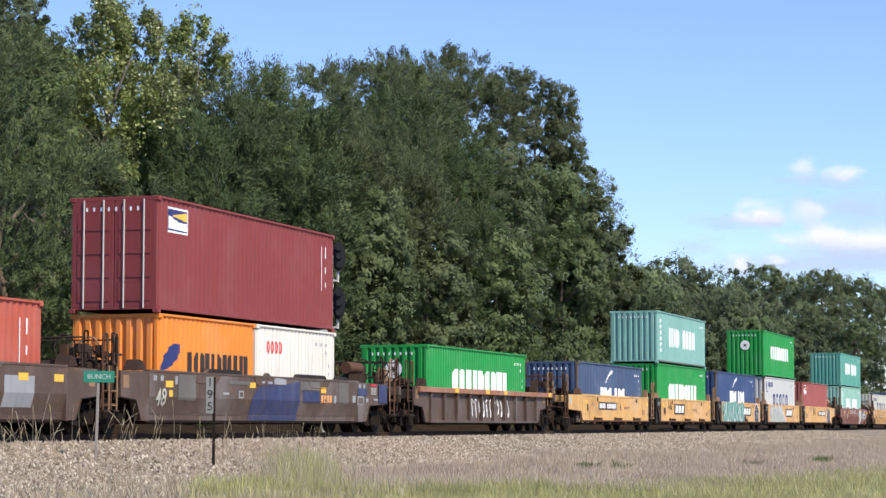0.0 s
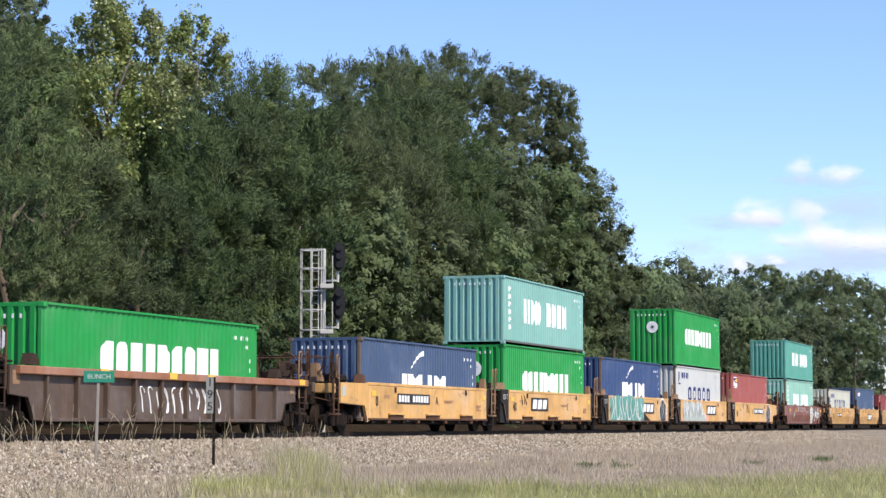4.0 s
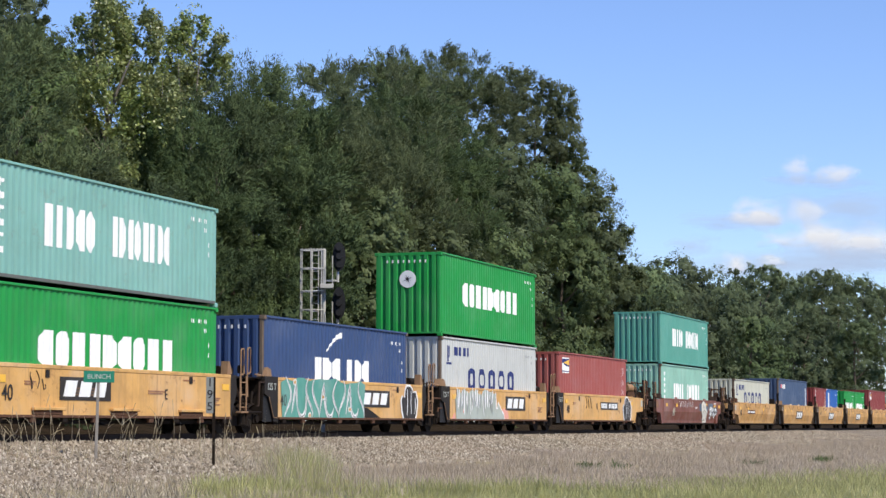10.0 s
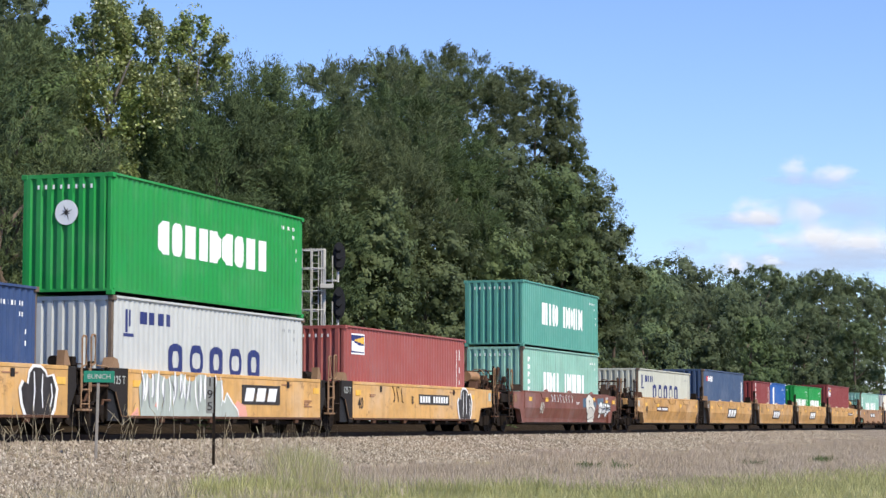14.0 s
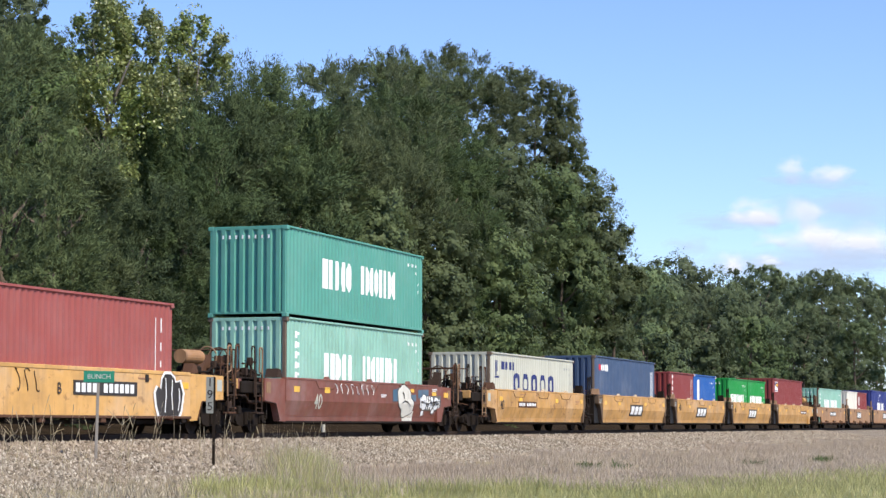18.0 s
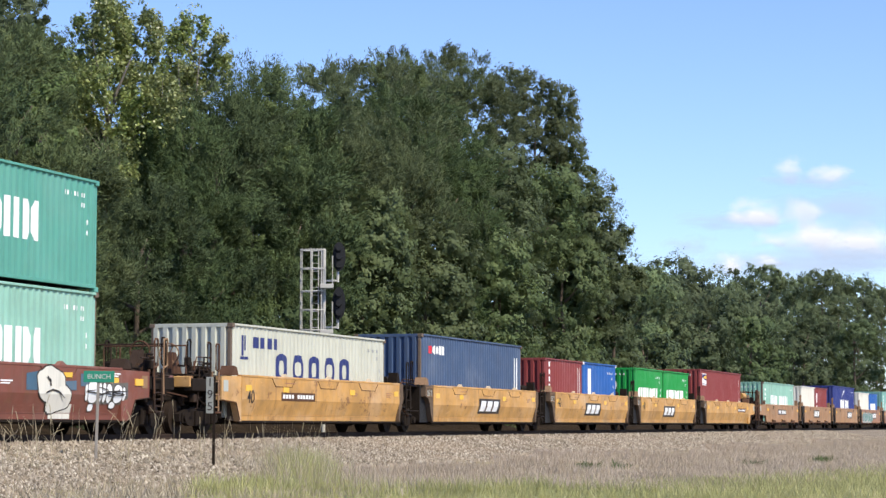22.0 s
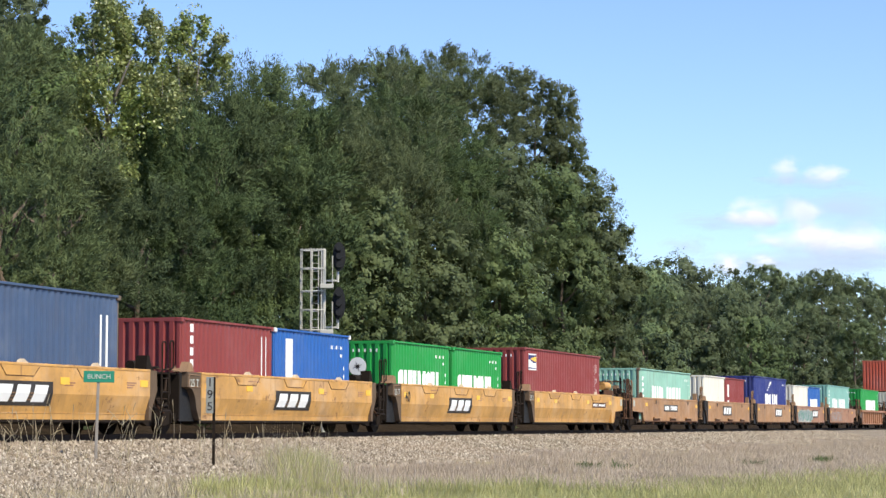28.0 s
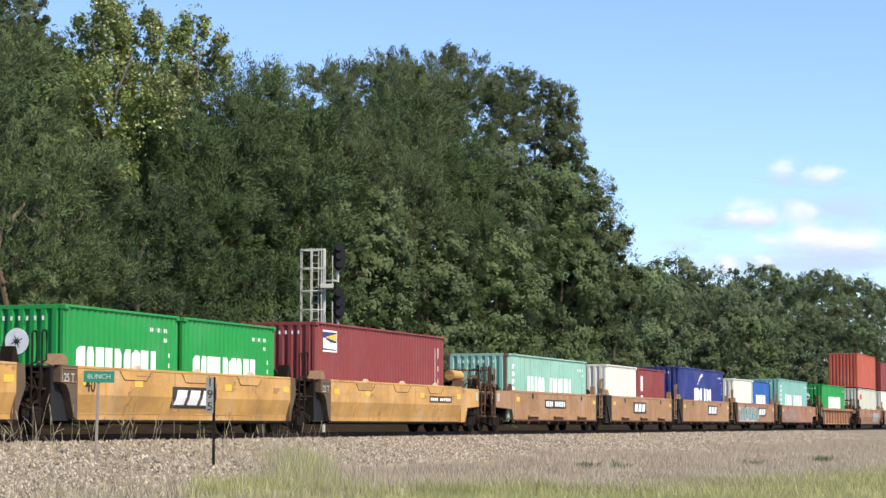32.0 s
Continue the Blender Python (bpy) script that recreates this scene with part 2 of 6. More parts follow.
def ground_material():
    n = Nodes("ground_soil_and_gravel")
    v = n.coords()
    soil = n.ramp(n.noise(v, 0.25, 6), [(0.3, (0.17, 0.15, 0.07)), (0.6, (0.27, 0.235, 0.13)), (0.8, (0.36, 0.30, 0.20))])
    vor = n.add("ShaderNodeTexVoronoi", Scale=13.0)
    n.link(v, vor.inputs["Vector"])
    gravel = n.ramp(vor.outputs["Color"], [(0.1, (0.08, 0.064, 0.048)), (0.5, (0.21, 0.172, 0.132)), (0.9, (0.42, 0.36, 0.285))])
    sep = n.tree.nodes.new("ShaderNodeSeparateXYZ")
    n.link(v, sep.inputs[0])
    wob = n.add("ShaderNodeMath")
    wob.operation = "MULTIPLY_ADD"
    wob.inputs[1].default_value = 3.0
    n.link(n.noise(v, 0.3, 4), wob.inputs[0])
    n.link(sep.outputs["Y"], wob.inputs[2])
    lo = n.add("ShaderNodeMapRange")
    lo.inputs["From Min"].default_value, lo.inputs["From Max"].default_value = 18.6, 19.4
    n.link(wob.outputs[0], lo.inputs["Value"])
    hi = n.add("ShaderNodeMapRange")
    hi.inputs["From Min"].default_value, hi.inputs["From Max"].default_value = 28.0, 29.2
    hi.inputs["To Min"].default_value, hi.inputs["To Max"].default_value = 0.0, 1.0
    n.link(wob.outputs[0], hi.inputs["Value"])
    off = n.add("ShaderNodeMath")
    off.operation = "SUBTRACT"
    off.inputs[1].default_value = TRACK_Y
    n.link(sep.outputs["Y"], off.inputs[0])
    far = n.add("ShaderNodeMath")
    far.operation = "ABSOLUTE"
    n.link(off.outputs[0], far.inputs[0])
    # oil-stained band along the rails, darkened further to paint the shade under the train
    oil_and_shade = n.add("ShaderNodeMapRange")
    oil_and_shade.inputs["From Min"].default_value, oil_and_shade.inputs["From Max"].default_value = 1.3, 1.75
    oil_and_shade.inputs["To Min"].default_value, oil_and_shade.inputs["To Max"].default_value = 0.85, 0.0
    n.link(far.outputs[0], oil_and_shade.inputs["Value"])
    gravel = n.mix(oil_and_shade.outputs[0], gravel, (0.045, 0.034, 0.026))
    # leaf litter beyond the track, near black with the wood's shade painted in
    litter_and_shade = n.ramp(n.noise(v, 1.5, 6), [(0.35, (0.016, 0.011, 0.007)), (0.7, (0.045, 0.031, 0.019))])
    n.bsdf.inputs["Specular IOR Level"].default_value = 0.05
    n.bump(vor.outputs["Distance"], 0.6, 0.05)
    return n.done(n.mix(hi.outputs[0], n.mix(lo.outputs[0], soil, gravel), litter_and_shade), 0.95)


GROUND = ground_material()


# ---------------------------------------------------------------- mesh helpers
def bx(bm, x0, x1, y0, y1, z0, z1):
    m = Matrix.LocRotScale(((x0 + x1) / 2, (y0 + y1) / 2, (z0 + z1) / 2), None, (abs(x1 - x0), abs(y1 - y0), abs(z1 - z0)))
    bmesh.ops.create_cube(bm, size=1, matrix=m)
    return bm


def box(x0, x1, y0, y1, z0, z1, bevel=0.0):
    bm = bx(bmesh.new(), x0, x1, y0, y1, z0, z1)
    if bevel:
        bmesh.ops.bevel(bm, geom=list(bm.edges), offset=bevel, segments=1, affect="EDGES")
    return bm


def rod(bm, a, b, r, seg=8, r2=None):
    a, b = Vector(a), Vector(b)
    m = Matrix.Translation((a + b) / 2) @ (b - a).to_track_quat("Z", "Y").to_matrix().to_4x4()
    bmesh.ops.create_cone(bm, cap_ends=True, segments=seg, radius1=r, radius2=r if r2 is None else r2, depth=(b - a).length, matrix=m)
    return bm


def tube(bm, points, radii, seg=6):
    """One connected tube through the points."""
    points = [Vector(q) for q in points]
    rings = []
    for i, q in enumerate(points):
        way = (points[min(i + 1, len(points) - 1)] - points[max(i - 1, 0)]).normalized()
        turn = way.to_track_quat("Z", "Y").to_matrix()
        rings.append([bm.verts.new(q + turn @ Vector((math.cos(k * 2 * math.pi / seg), math.sin(k * 2 * math.pi / seg), 0)) * radii[i]) for k in range(seg)])
    for a, b in zip(rings, rings[1:]):
        for k in range(seg):
            j = (k + 1) % seg
            bm.faces.new((a[k], a[j], b[j], b[k]))
    bm.faces.new(rings[0][::-1])
    bm.faces.new(rings[-1])
    return bm


def pipe(points, r, seg=6):
    return tube(bmesh.new(), points, [r] * len(points), seg)


def prism(outline, y0, y1, bm=None):
    """A shape drawn in x and z, given thickness along y."""
    bm = bm or bmesh.new()
    near = [bm.verts.new((x, y0, z)) for x, z in outline]
    far = [bm.verts.new((x, y1, z)) for x, z in outline]
    bm.faces.new(near)
    bm.faces.new(far[::-1])
    for i in range(len(outline)):
        j = (i + 1) % len(outline)
        bm.faces.new((near[j], near[i], far[i], far[j]))
    bmesh.ops.recalc_face_normals(bm, faces=bm.faces)
    return bm


def mesh_of(name, bm):
    me = bpy.data.meshes.new(name)
    bm.to_mesh(me)
    bm.free()
    me.materials.append(None)
    return me


def shared(name, me, material, parent, label="", at=None):
    """One object on a mesh that others use too."""
    ob = new(name, me)
    ob.material_slots[0].link = "OBJECT"
    ob.material_slots[0].material = material
    ob.parent = parent
    if at is not None:
        ob.matrix_basis = at
    return tagged(ob, label)


def part(name, bm, material, parent, label="", at=None):
    me = bpy.data.meshes.new(name)
    bm.to_mesh(me)
    bm.free()
    me.materials.append(material)
    ob = new(name, me)
    ob.parent = parent
    if at is not None:
        ob.matrix_basis = at
    return tagged(ob, label)


STORE = {}


def stored(key, build):
    if key not in STORE:
        STORE[key] = mesh_of(key[0], build())
    return STORE[key]


def lettering(text, size):
    """A mesh of the text in the built-in font, lying in x and z and facing -y, centred."""
    cu = bpy.data.curves.new("text", "FONT")
    cu.body, cu.size, cu.extrude, cu.offset = text, size, 0.002, size * 0.004
    cu.align_x, cu.align_y = "CENTER", "CENTER"
    ob = bpy.data.objects.new("text", cu)
    scene.collection.objects.link(ob)
    bpy.context.view_layer.update()
    me = bpy.data.meshes.new_from_object(ob.evaluated_get(bpy.context.evaluated_depsgraph_get()))
    bpy.data.objects.remove(ob)
    bpy.data.curves.remove(cu)
    bm = bmesh.new()
    bm.from_mesh(me)
    bpy.data.meshes.remove(me)
    bmesh.ops.transform(bm, matrix=pose(0, 0, 0, 90, 0, 0), verts=bm.verts)
    return bm


SIDE_Y = {}            # how far out the side walls of each car stand
RIDERS = []            # (thing, place along the train, across, above the rail)
ROLLERS = []           # wheelsets


def ride(thing, u, y, z):
    thing.matrix_basis = pose(u, TRACK_Y + y, RAIL_Z + z)
    RIDERS.append((thing, u, y, z))
    return thing


# ---------------------------------------------------------------- ground and track
def heights(y):
    stops = ((-400, 0.2), (13, 0.2), (17.8, 0.54), (22.6, 1.125), (26.3, 1.125), (29.0, 0.95), (32.0, 1.56), (60, 1.56), (4000, 0.0))
    for (a, za), (b, zb) in zip(stops, stops[1:]):
        if a <= y <= b:
            return za + (zb - za) * (y - a) / (b - a)
    return 0.0


def build_ground():
    xs = [-400, -100, 0] + list(np.arange(20, 130, 1.0)) + list(np.arange(130, 300, 5.0)) + [340, 420, 600, 1000, 2500, 4500]
    ys = [-400, -60, -10] + list(np.arange(0, 32.5, 0.5)) + [36, 45, 60, 120, 400, 1500, 4000]
    verts, faces = [], []
    for y in ys:
        for x in xs:
            z = heights(y)
            if 2 < y < 31 and 15 < x < 320:
                lump = 0.06 if y < 17 or y > 28 else 0.025
                z += lump * noise.noise(Vector((x * 0.5, y * 0.8, 0)))
            verts.append((x, y, z))
    w = len(xs)
    for j in range(len(ys) - 1):
        for i in range(w - 1):
            faces.append((j * w + i, j * w + i + 1, (j + 1) * w + i + 1, (j + 1) * w + i))
    me = bpy.data.meshes.new("ground")
    me.from_pydata(verts, [], faces)
    me.materials.append(GROUND)
    tagged(new("ground", me), "open ground with gravel track bed and grassy verge", "ground", kind="structure")


build_ground()


def build_track():
    track = tagged(new("track"), "steel rails on wooden sleepers in grey-brown ballast", "railway track", kind="structure")
    for side in (-1, 1):
        y = TRACK_Y + side * 0.752
        bm = bmesh.new()
        bx(bm, -60, 620, y - 0.035, y + 0.035, RAIL_TOP - 0.04, RAIL_TOP)
        bx(bm, -60, 620, y - 0.012, y + 0.012, RAIL_TOP - 0.15, RAIL_TOP - 0.04)
        bx(bm, -60, 620, y - 0.07, y + 0.07, RAIL_TOP - 0.17, RAIL_TOP - 0.15)
        part("rail", bm, RAILSTEEL, track)
    tie = mesh_of("sleeper", box(-0.11, 0.11, -1.3, 1.3, -0.17, 0.0, 0.012))
    for i in range(200):
        shared("sleeper", tie, WOODFLOOR, track, at=pose(20 + i * 0.56, TRACK_Y, RAIL_TOP - 0.168))


build_track()


# ---------------------------------------------------------------- containers
LONG, SHORT, TALL, LOW, HALF = 12.192, 6.058, 2.896, 2.591, 1.219
SKIN = HALF - 0.022    # outer face of the side panels


def wave(x):
    """Depth of the side panel's corrugation at x."""
    q = (x - 0.2) % 0.278
    if q < 0.07:
        return 0.0
    if q < 0.139:
        return 0.029 * (q - 0.07) / 0.069
    if q < 0.209:
        return 0.029
    return 0.029 * (0.278 - q) / 0.069


def breaks(x0, x1):
    out = [x0]
    k = math.floor((x0 - 0.2) / 0.278)
    while True:
        for q in (0, 0.07, 0.139, 0.209):
            x = 0.2 + k * 0.278 + q
            if x0 + 0.002 < x < x1 - 0.002:
                out.append(x)
            if x >= x1:
                out.append(x1)
                return out
        k += 1


def on_side(rects, lift=0.005):
    """Flat marks that follow the near side's corrugation: (x0, x1, z0, z1)."""
    bm = bmesh.new()
    for x0, x1, z0, z1 in rects:
        cols = []
        for x in breaks(x0, x1):
            y = -SKIN + wave(x) - lift
            cols.append((bm.verts.new((x, y, z0)), bm.verts.new((x, y, z1))))
        for a, b in zip(cols, cols[1:]):
            bm.faces.new((a[0], b[0], b[1], a[1]))
    return bm


def on_band(rows, lift=0.005):
    """One curved mark on the near side: (x, lower z, upper z) from end to end."""
    bm = bmesh.new()
    px, lo, hi = zip(*rows)
    xs = sorted(list(px) + [x for x in breaks(px[0], px[-1])[1:-1] if min(abs(x - q) for q in px) > 0.004])
    cols = []
    for x in xs:
        y = -SKIN + wave(x) - lift
        cols.append((bm.verts.new((x, y, float(np.interp(x, px, lo)))), bm.verts.new((x, y, float(np.interp(x, px, hi))))))
    for a, b in zip(cols, cols[1:]):
        bm.faces.new((a[0], b[0], b[1], a[1]))
    return bm


def on_ring(x0, x1, z0, z1, thick):
    """A rounded upright ring on the near side: an upper and a lower arch."""
    cx, cz, w, h = (x0 + x1) / 2, (z0 + z1) / 2, (x1 - x0) / 2, (z1 - z0) / 2
    out = bmesh.new()
    for way in (1, -1):
        rows = []
        for u in np.sin(np.linspace(-math.pi / 2, math.pi / 2, 33)):
            x = cx + w * u
            outer = h * (1 - abs(u) ** 3) ** (1 / 3) + 0.004
            q = abs(x - cx) / (w - thick)
            inner = (h - thick) * (1 - q ** 3) ** (1 / 3) if q < 1 else 0.0
            rows.append((x, cz + inner, cz + outer) if way > 0 else (x, cz - outer, cz - inner))
        me = bpy.data.meshes.new("ring")
        bm = on_band(rows)
        bm.to_mesh(me)
        bm.free()
        out.from_mesh(me)
        bpy.data.meshes.remove(me)
    return out


def marks(name, c, rects, ink, label=""):
    """Each rectangle a part of its own."""
    for r in rects:
        part(name, on_side([r]), ink, c, label)


def side_sheet(length, z0, z1, sign):
    bm = bmesh.new()
    cols = []
    for x in breaks(0.1, length - 0.1):
        y = SKIN - wave(x)
        cols.append((bm.verts.new((x, sign * y, z0)), bm.verts.new((x, sign * y, z1))))
    for a, b in zip(cols, cols[1:]):
        bm.faces.new((a[0], b[0], b[1], a[1]) if sign < 0 else (b[0], a[0], a[1], b[1]))
    return bm


def end_sheet(height, ribs=8):
    """Corrugated end wall across y, its outer face towards -x."""
    bm = bmesh.new()
    cols = []
    step = 2 * (HALF - 0.1) / ribs
    for i in range(ribs):
        y = -(HALF - 0.1) + i * step
        for q, d in ((0.0, 0.06), (0.36, 0.06), (0.47, 0.004), (0.89, 0.004)):
            cols.append((bm.verts.new((d, y + q * step, 0.14)), bm.verts.new((d, y + q * step, height - 0.1))))
    cols.append((bm.verts.new((0.055, HALF - 0.1, 0.14)), bm.verts.new((0.055, HALF - 0.1, height - 0.1))))
    for a, b in zip(cols, cols[1:]):
        bm.faces.new((b[0], a[0], a[1], b[1]))
    return bm


def roof_sheet(length, height):
    bm = bmesh.new()
    cols = []
    x, up = 0.12, True
    while x < length - 0.12:
        z = height - (0.012 if up else 0.030)
        for q in (x, min(x + 0.09, length - 0.12)):
            cols.append((bm.verts.new((q, -HALF + 0.05, z)), bm.verts.new((q, HALF - 0.05, z))))
        x += 0.105
        up = not up
    for a, b in zip(cols, cols[1:]):
        bm.faces.new((a[0], b[0], b[1], a[1]))
    return bm


def door_leaf(height):
    bm = box(0.012, 0.05, 0.012, HALF - 0.11, 0.15, height - 0.1, 0.008)
    for k in range(4):
        z = 0.3 + k * (height - 0.55) / 4
        bx(bm, -0.004, 0.02, 0.12, HALF - 0.22, z, z + (height - 0.55) / 4 - 0.12)
    return bm


def container(u, z, length, height, paint_side, label, doors=False, paint_end=None, group="shipping containers on the train"):
    """A box container whose left lower edge stands at u along the train, z above the rail."""
    box_end = paint_end or paint_side
    frame_paint = box_end if paint_side in (AZURE, TEAL, WHITE, GREEN, MAROON, FADED, NAVY, BRICK, SEA) or length < 7 else EDGE
    c = ride(tagged(new("shipping_container"), label, "container", group), u, 0, z)
    L, H = round(length, 3), round(height, 3)
    old = paint_side in (SEA, SEA_PALE, CREAM)
    low_paint = RAILGREY if old else paint_side
    for sign in (-1, 1):
        shared("side_panel", stored(("side_panel", L, H, sign), lambda: side_sheet(L, 0.155, H - 0.055, sign)), paint_side, c)
        shared("bottom_rail", stored(("bottom_rail", L, H, sign), lambda: box(0.15, L - 0.15, sign * (HALF - 0.010), sign * (HALF - 0.07), 0.085, 0.165, 0.006)), low_paint, c)
        shared("top_rail", stored(("top_rail", L, H, sign), lambda: box(0.15, L - 0.15, sign * (HALF + 0.010), sign * (HALF - 0.064), H - 0.062, H - 0.004, 0.006)), paint_side, c)
    shared("roof", stored(("roof", L, H), lambda: roof_sheet(L, H)), paint_side, c)
    shared("floor", stored(("floor", L), lambda: box(0.1, L - 0.1, -HALF + 0.09, HALF - 0.09, 0.11, 0.15)), WOODFLOOR, c)
    casting = stored(("corner_casting",), lambda: box(-0.089, 0.089, -0.081, 0.081, -0.059, 0.059, 0.012))
    post = stored(("corner_post", H), lambda: box(-0.075, 0.075, -0.05, 0.05, 0.11, H - 0.11, 0.01))
    for x in (0.089, L - 0.089):
        for y in (-HALF + 0.081, HALF - 0.081):
            for zz in (0.059, H - 0.059):
                shared("corner_casting", casting, WMARK if paint_side is AZURE else frame_paint, c, at=pose(x, y, zz))
            shared("corner_post", post, frame_paint, c, at=pose(x if x < 1 else x, y - math.copysign(-0.026, y), 0))
    for turn, x in ((0, 0.0), (180, L)):
        at = pose(x, 0, 0, 0, 0, turn)
        if doors and turn == 0:
            for lean in (0, 1):
                leaf_at = Matrix.Translation((x, 0, 0)) @ Matrix.Diagonal((1, -1 if lean else 1, 1, 1))
                d = shared("door_leaf", stored(("door_leaf", H, lean), lambda: mirrored(door_leaf(H), lean)), box_end, c)
                for y in (0.28, 0.82):
                    yy = -y if lean else y
                    part("locking_rod", rod(bmesh.new(), (-0.02, yy, 0.12), (-0.02, yy, H - 0.08), 0.022), GALV, d, "bare steel locking rod")
        else:
            shared("end_wall", stored(("end_wall", H), lambda: end_sheet(H)), box_end, c, at=at)
        shared("end_header", stored(("end_header", H), lambda: box(0.01, 0.07, -HALF + 0.16, HALF - 0.16, H - 0.105, H - 0.004, 0.008)), box_end, c, at=at)
        shared("end_sill", stored(("end_sill",), lambda: box(0.01, 0.07, -HALF + 0.16, HALF - 0.16, 0.085, 0.15, 0.008)), box_end, c, at=at)
    return c


def mirrored(bm, flip):
    if flip:
        bmesh.ops.transform(bm, matrix=Matrix.Diagonal((1, -1, 1, 1)), verts=bm.verts)
        bmesh.ops.reverse_faces(bm, faces=bm.faces)
    return bm


def block_word(x0, x1, z0, z1, count, gap=0.14, hollow=False):
    """A word as a row of plain blocks: for each block its rectangles."""
    out = []
    step = (x1 - x0) / count
    for i in range(count):
        a, b = x0 + i * step, x0 + (i + 1 - gap) * step
        if hollow:
            out.append((a, b, z0, z1, (b - a) * 0.23))
        else:
            w, h = b - a, z1 - z0
            rects = (
                [(a, z0, z1), (b, z0, z1)],
                [(a, z0, z1), (b - 0.35 * w, z0, z1), (b, z0 + 0.22 * h, z1 - 0.22 * h)],
                [(a, z0 + 0.2 * h, z1 - 0.2 * h), (a + 0.3 * w, z0, z1), (b - 0.3 * w, z0, z1), (b, z0 + 0.2 * h, z1 - 0.2 * h)],
                [(a + 0.1 * w, z0, z1), (b - 0.1 * w, z0, z1)],
                [(a, z0 + 0.22 * h, z1 - 0.22 * h), (a + 0.35 * w, z0, z1), (b, z0, z1)],
            )[(i * 3 + count) % 5]
            out.append(rects)
    return out


def letters(c, blocks, ink, label=""):
    for rects in blocks:
        part("letter_block", on_ring(*rects) if isinstance(rects, tuple) else on_band(rects) if len(rects[0]) == 3 else on_side(rects), ink, c, label)


def small_marks(c, length, height, material=None, rows=((0.35, 7), (0.58, 2))):
    """The small number and code marks near the far upper corner, as bars, and tall data bars."""
    rects = []
    for dz, n in rows:
        for i in range(n):
            x = length - 0.55 - (n - i) * 0.16
            rects.append((x, x + 0.05, height - dz - 0.10, height - dz))
    for z in (0.95, 1.2):
        rects.append((length - 0.60, length - 0.55, height - z - 0.11, height - z))
    tagged(part("marking", on_side(rects), material or WMARK, c, "small white code marks"), kind="stuff")


def end_marks(c, height, disc=False):
    bm = bmesh.new()
    for i in range(8):
        y = 0.75 - i * 0.2
        bx(bm, -0.008, 0.0, y - 0.025, y + 0.025, height - 0.36, height - 0.26)
    tagged(part("marking", bm, WMARK, c, "small white code marks"), kind="stuff")
    if disc:
        bm = rod(bmesh.new(), (-0.012, 0.0, height * 0.68), (0.0, 0.0, height * 0.68), 0.30, 20)
        part("emblem", bm, WMARK, c, "round white emblem")
        bm = bmesh.new()
        star = [((0.0, 0.19, 0.0, 0.12)[k % 4] if k % 2 else 0.045, k * math.pi / 8) for k in range(16)]
        for x in (-0.018, -0.010):
            bm.faces.new([bm.verts.new((x, r * math.sin(a), height * 0.68 + r * math.cos(a))) for r, a in star])
        bmesh.ops.recalc_face_normals(bm, faces=bm.faces)
        part("emblem_mark", bm, KMARK, c, "dark star on the emblem")


def green_box(u, z, length, height, word=(0.207, 0.786), zz=(0.40, 0.687)):
    c = container(u, z, length, height, GREEN, "bright green corrugated steel shipping container with white block lettering")
    letters(c, block_word(length * word[0], length * word[1], height * zz[0], height * zz[1], 9), WMARK, "white block lettering")
    small_marks(c, length, height)
    end_marks(c, height, True)
    return c


def sea_box(u, z, height, paint_side, label, word=(0.231, 0.77), zz=(0.347, 0.714), column=True):
    c = container(u, z, LONG, height, paint_side, label)
    a, b = LONG * word[0], LONG * word[1]
    rects = block_word(a, a + (b - a) * 0.38, height * zz[0], height * zz[1], 5, 0.22) + block_word(a + (b - a) * 0.50, b, height * zz[0], height * zz[1], 8, 0.22)
    letters(c, rects, WMARK, "white block lettering")
    if column:
        letters(c, [[(0.70, 0.82, height - 0.38 - k * 0.29 - 0.19, height - 0.38 - k * 0.29), (0.82, 1.0, height - 0.38 - k * 0.29 - 0.10 - 0.06 * (k % 2), height - 0.40 - k * 0.29)] for k in range(6)], WMARK, "white mark in a column")
    small_marks(c, LONG, height)
    end_marks(c, height)
    return c


def slate_box(u, z, paint_side, label, height=LOW):
    c = container(u, z, LONG, height, paint_side, label)
    letters(c, block_word(3.8, 6.1, height - 1.72, height - 1.04, 3, 0.14) + block_word(6.5, 8.6, height - 1.72, height - 1.04, 3, 0.14), WMARK, "white block lettering")
    arc = [(4.85 + 1.25 * q, height - 0.86 + 0.56 * math.sin(q * 1.45) - 0.12 * q, height - 0.80 + 0.56 * math.sin(q * 1.45)) for q in np.linspace(0, 1, 17)]
    part("emblem", on_band(arc), WMARK, c, "white swoosh emblem")
    small_marks(c, LONG, height)
    end_marks(c, height)
    return c


def ring_box(u, z, height, paint_side, label, ink=BMARK):
    c = container(u, z, LONG, height, paint_side, label)
    letters(c, block_word(3.1, 9.35, 1.08, 1.87, 5, 0.34, True), ink, "widely spaced blue lettering")
    marks("emblem", c, [(0.7, 0.78, height - 0.85, height - 0.3), (0.9, 0.98, height - 0.7, height - 0.3), (0.62, 1.15, height - 0.95, height - 0.87)], ink, "small blue emblem stroke")
    marks("letter_block", c, [(1.5, 1.85, height - 0.62, height - 0.32), (2.0, 2.3, height - 0.62, height - 0.32), (2.45, 2.8, height - 0.62, height - 0.32), (2.95, 3.2, height - 0.62, height - 0.32)], ink, "small blue lettering")
    small_marks(c, LONG, height, GMARK)
    return c


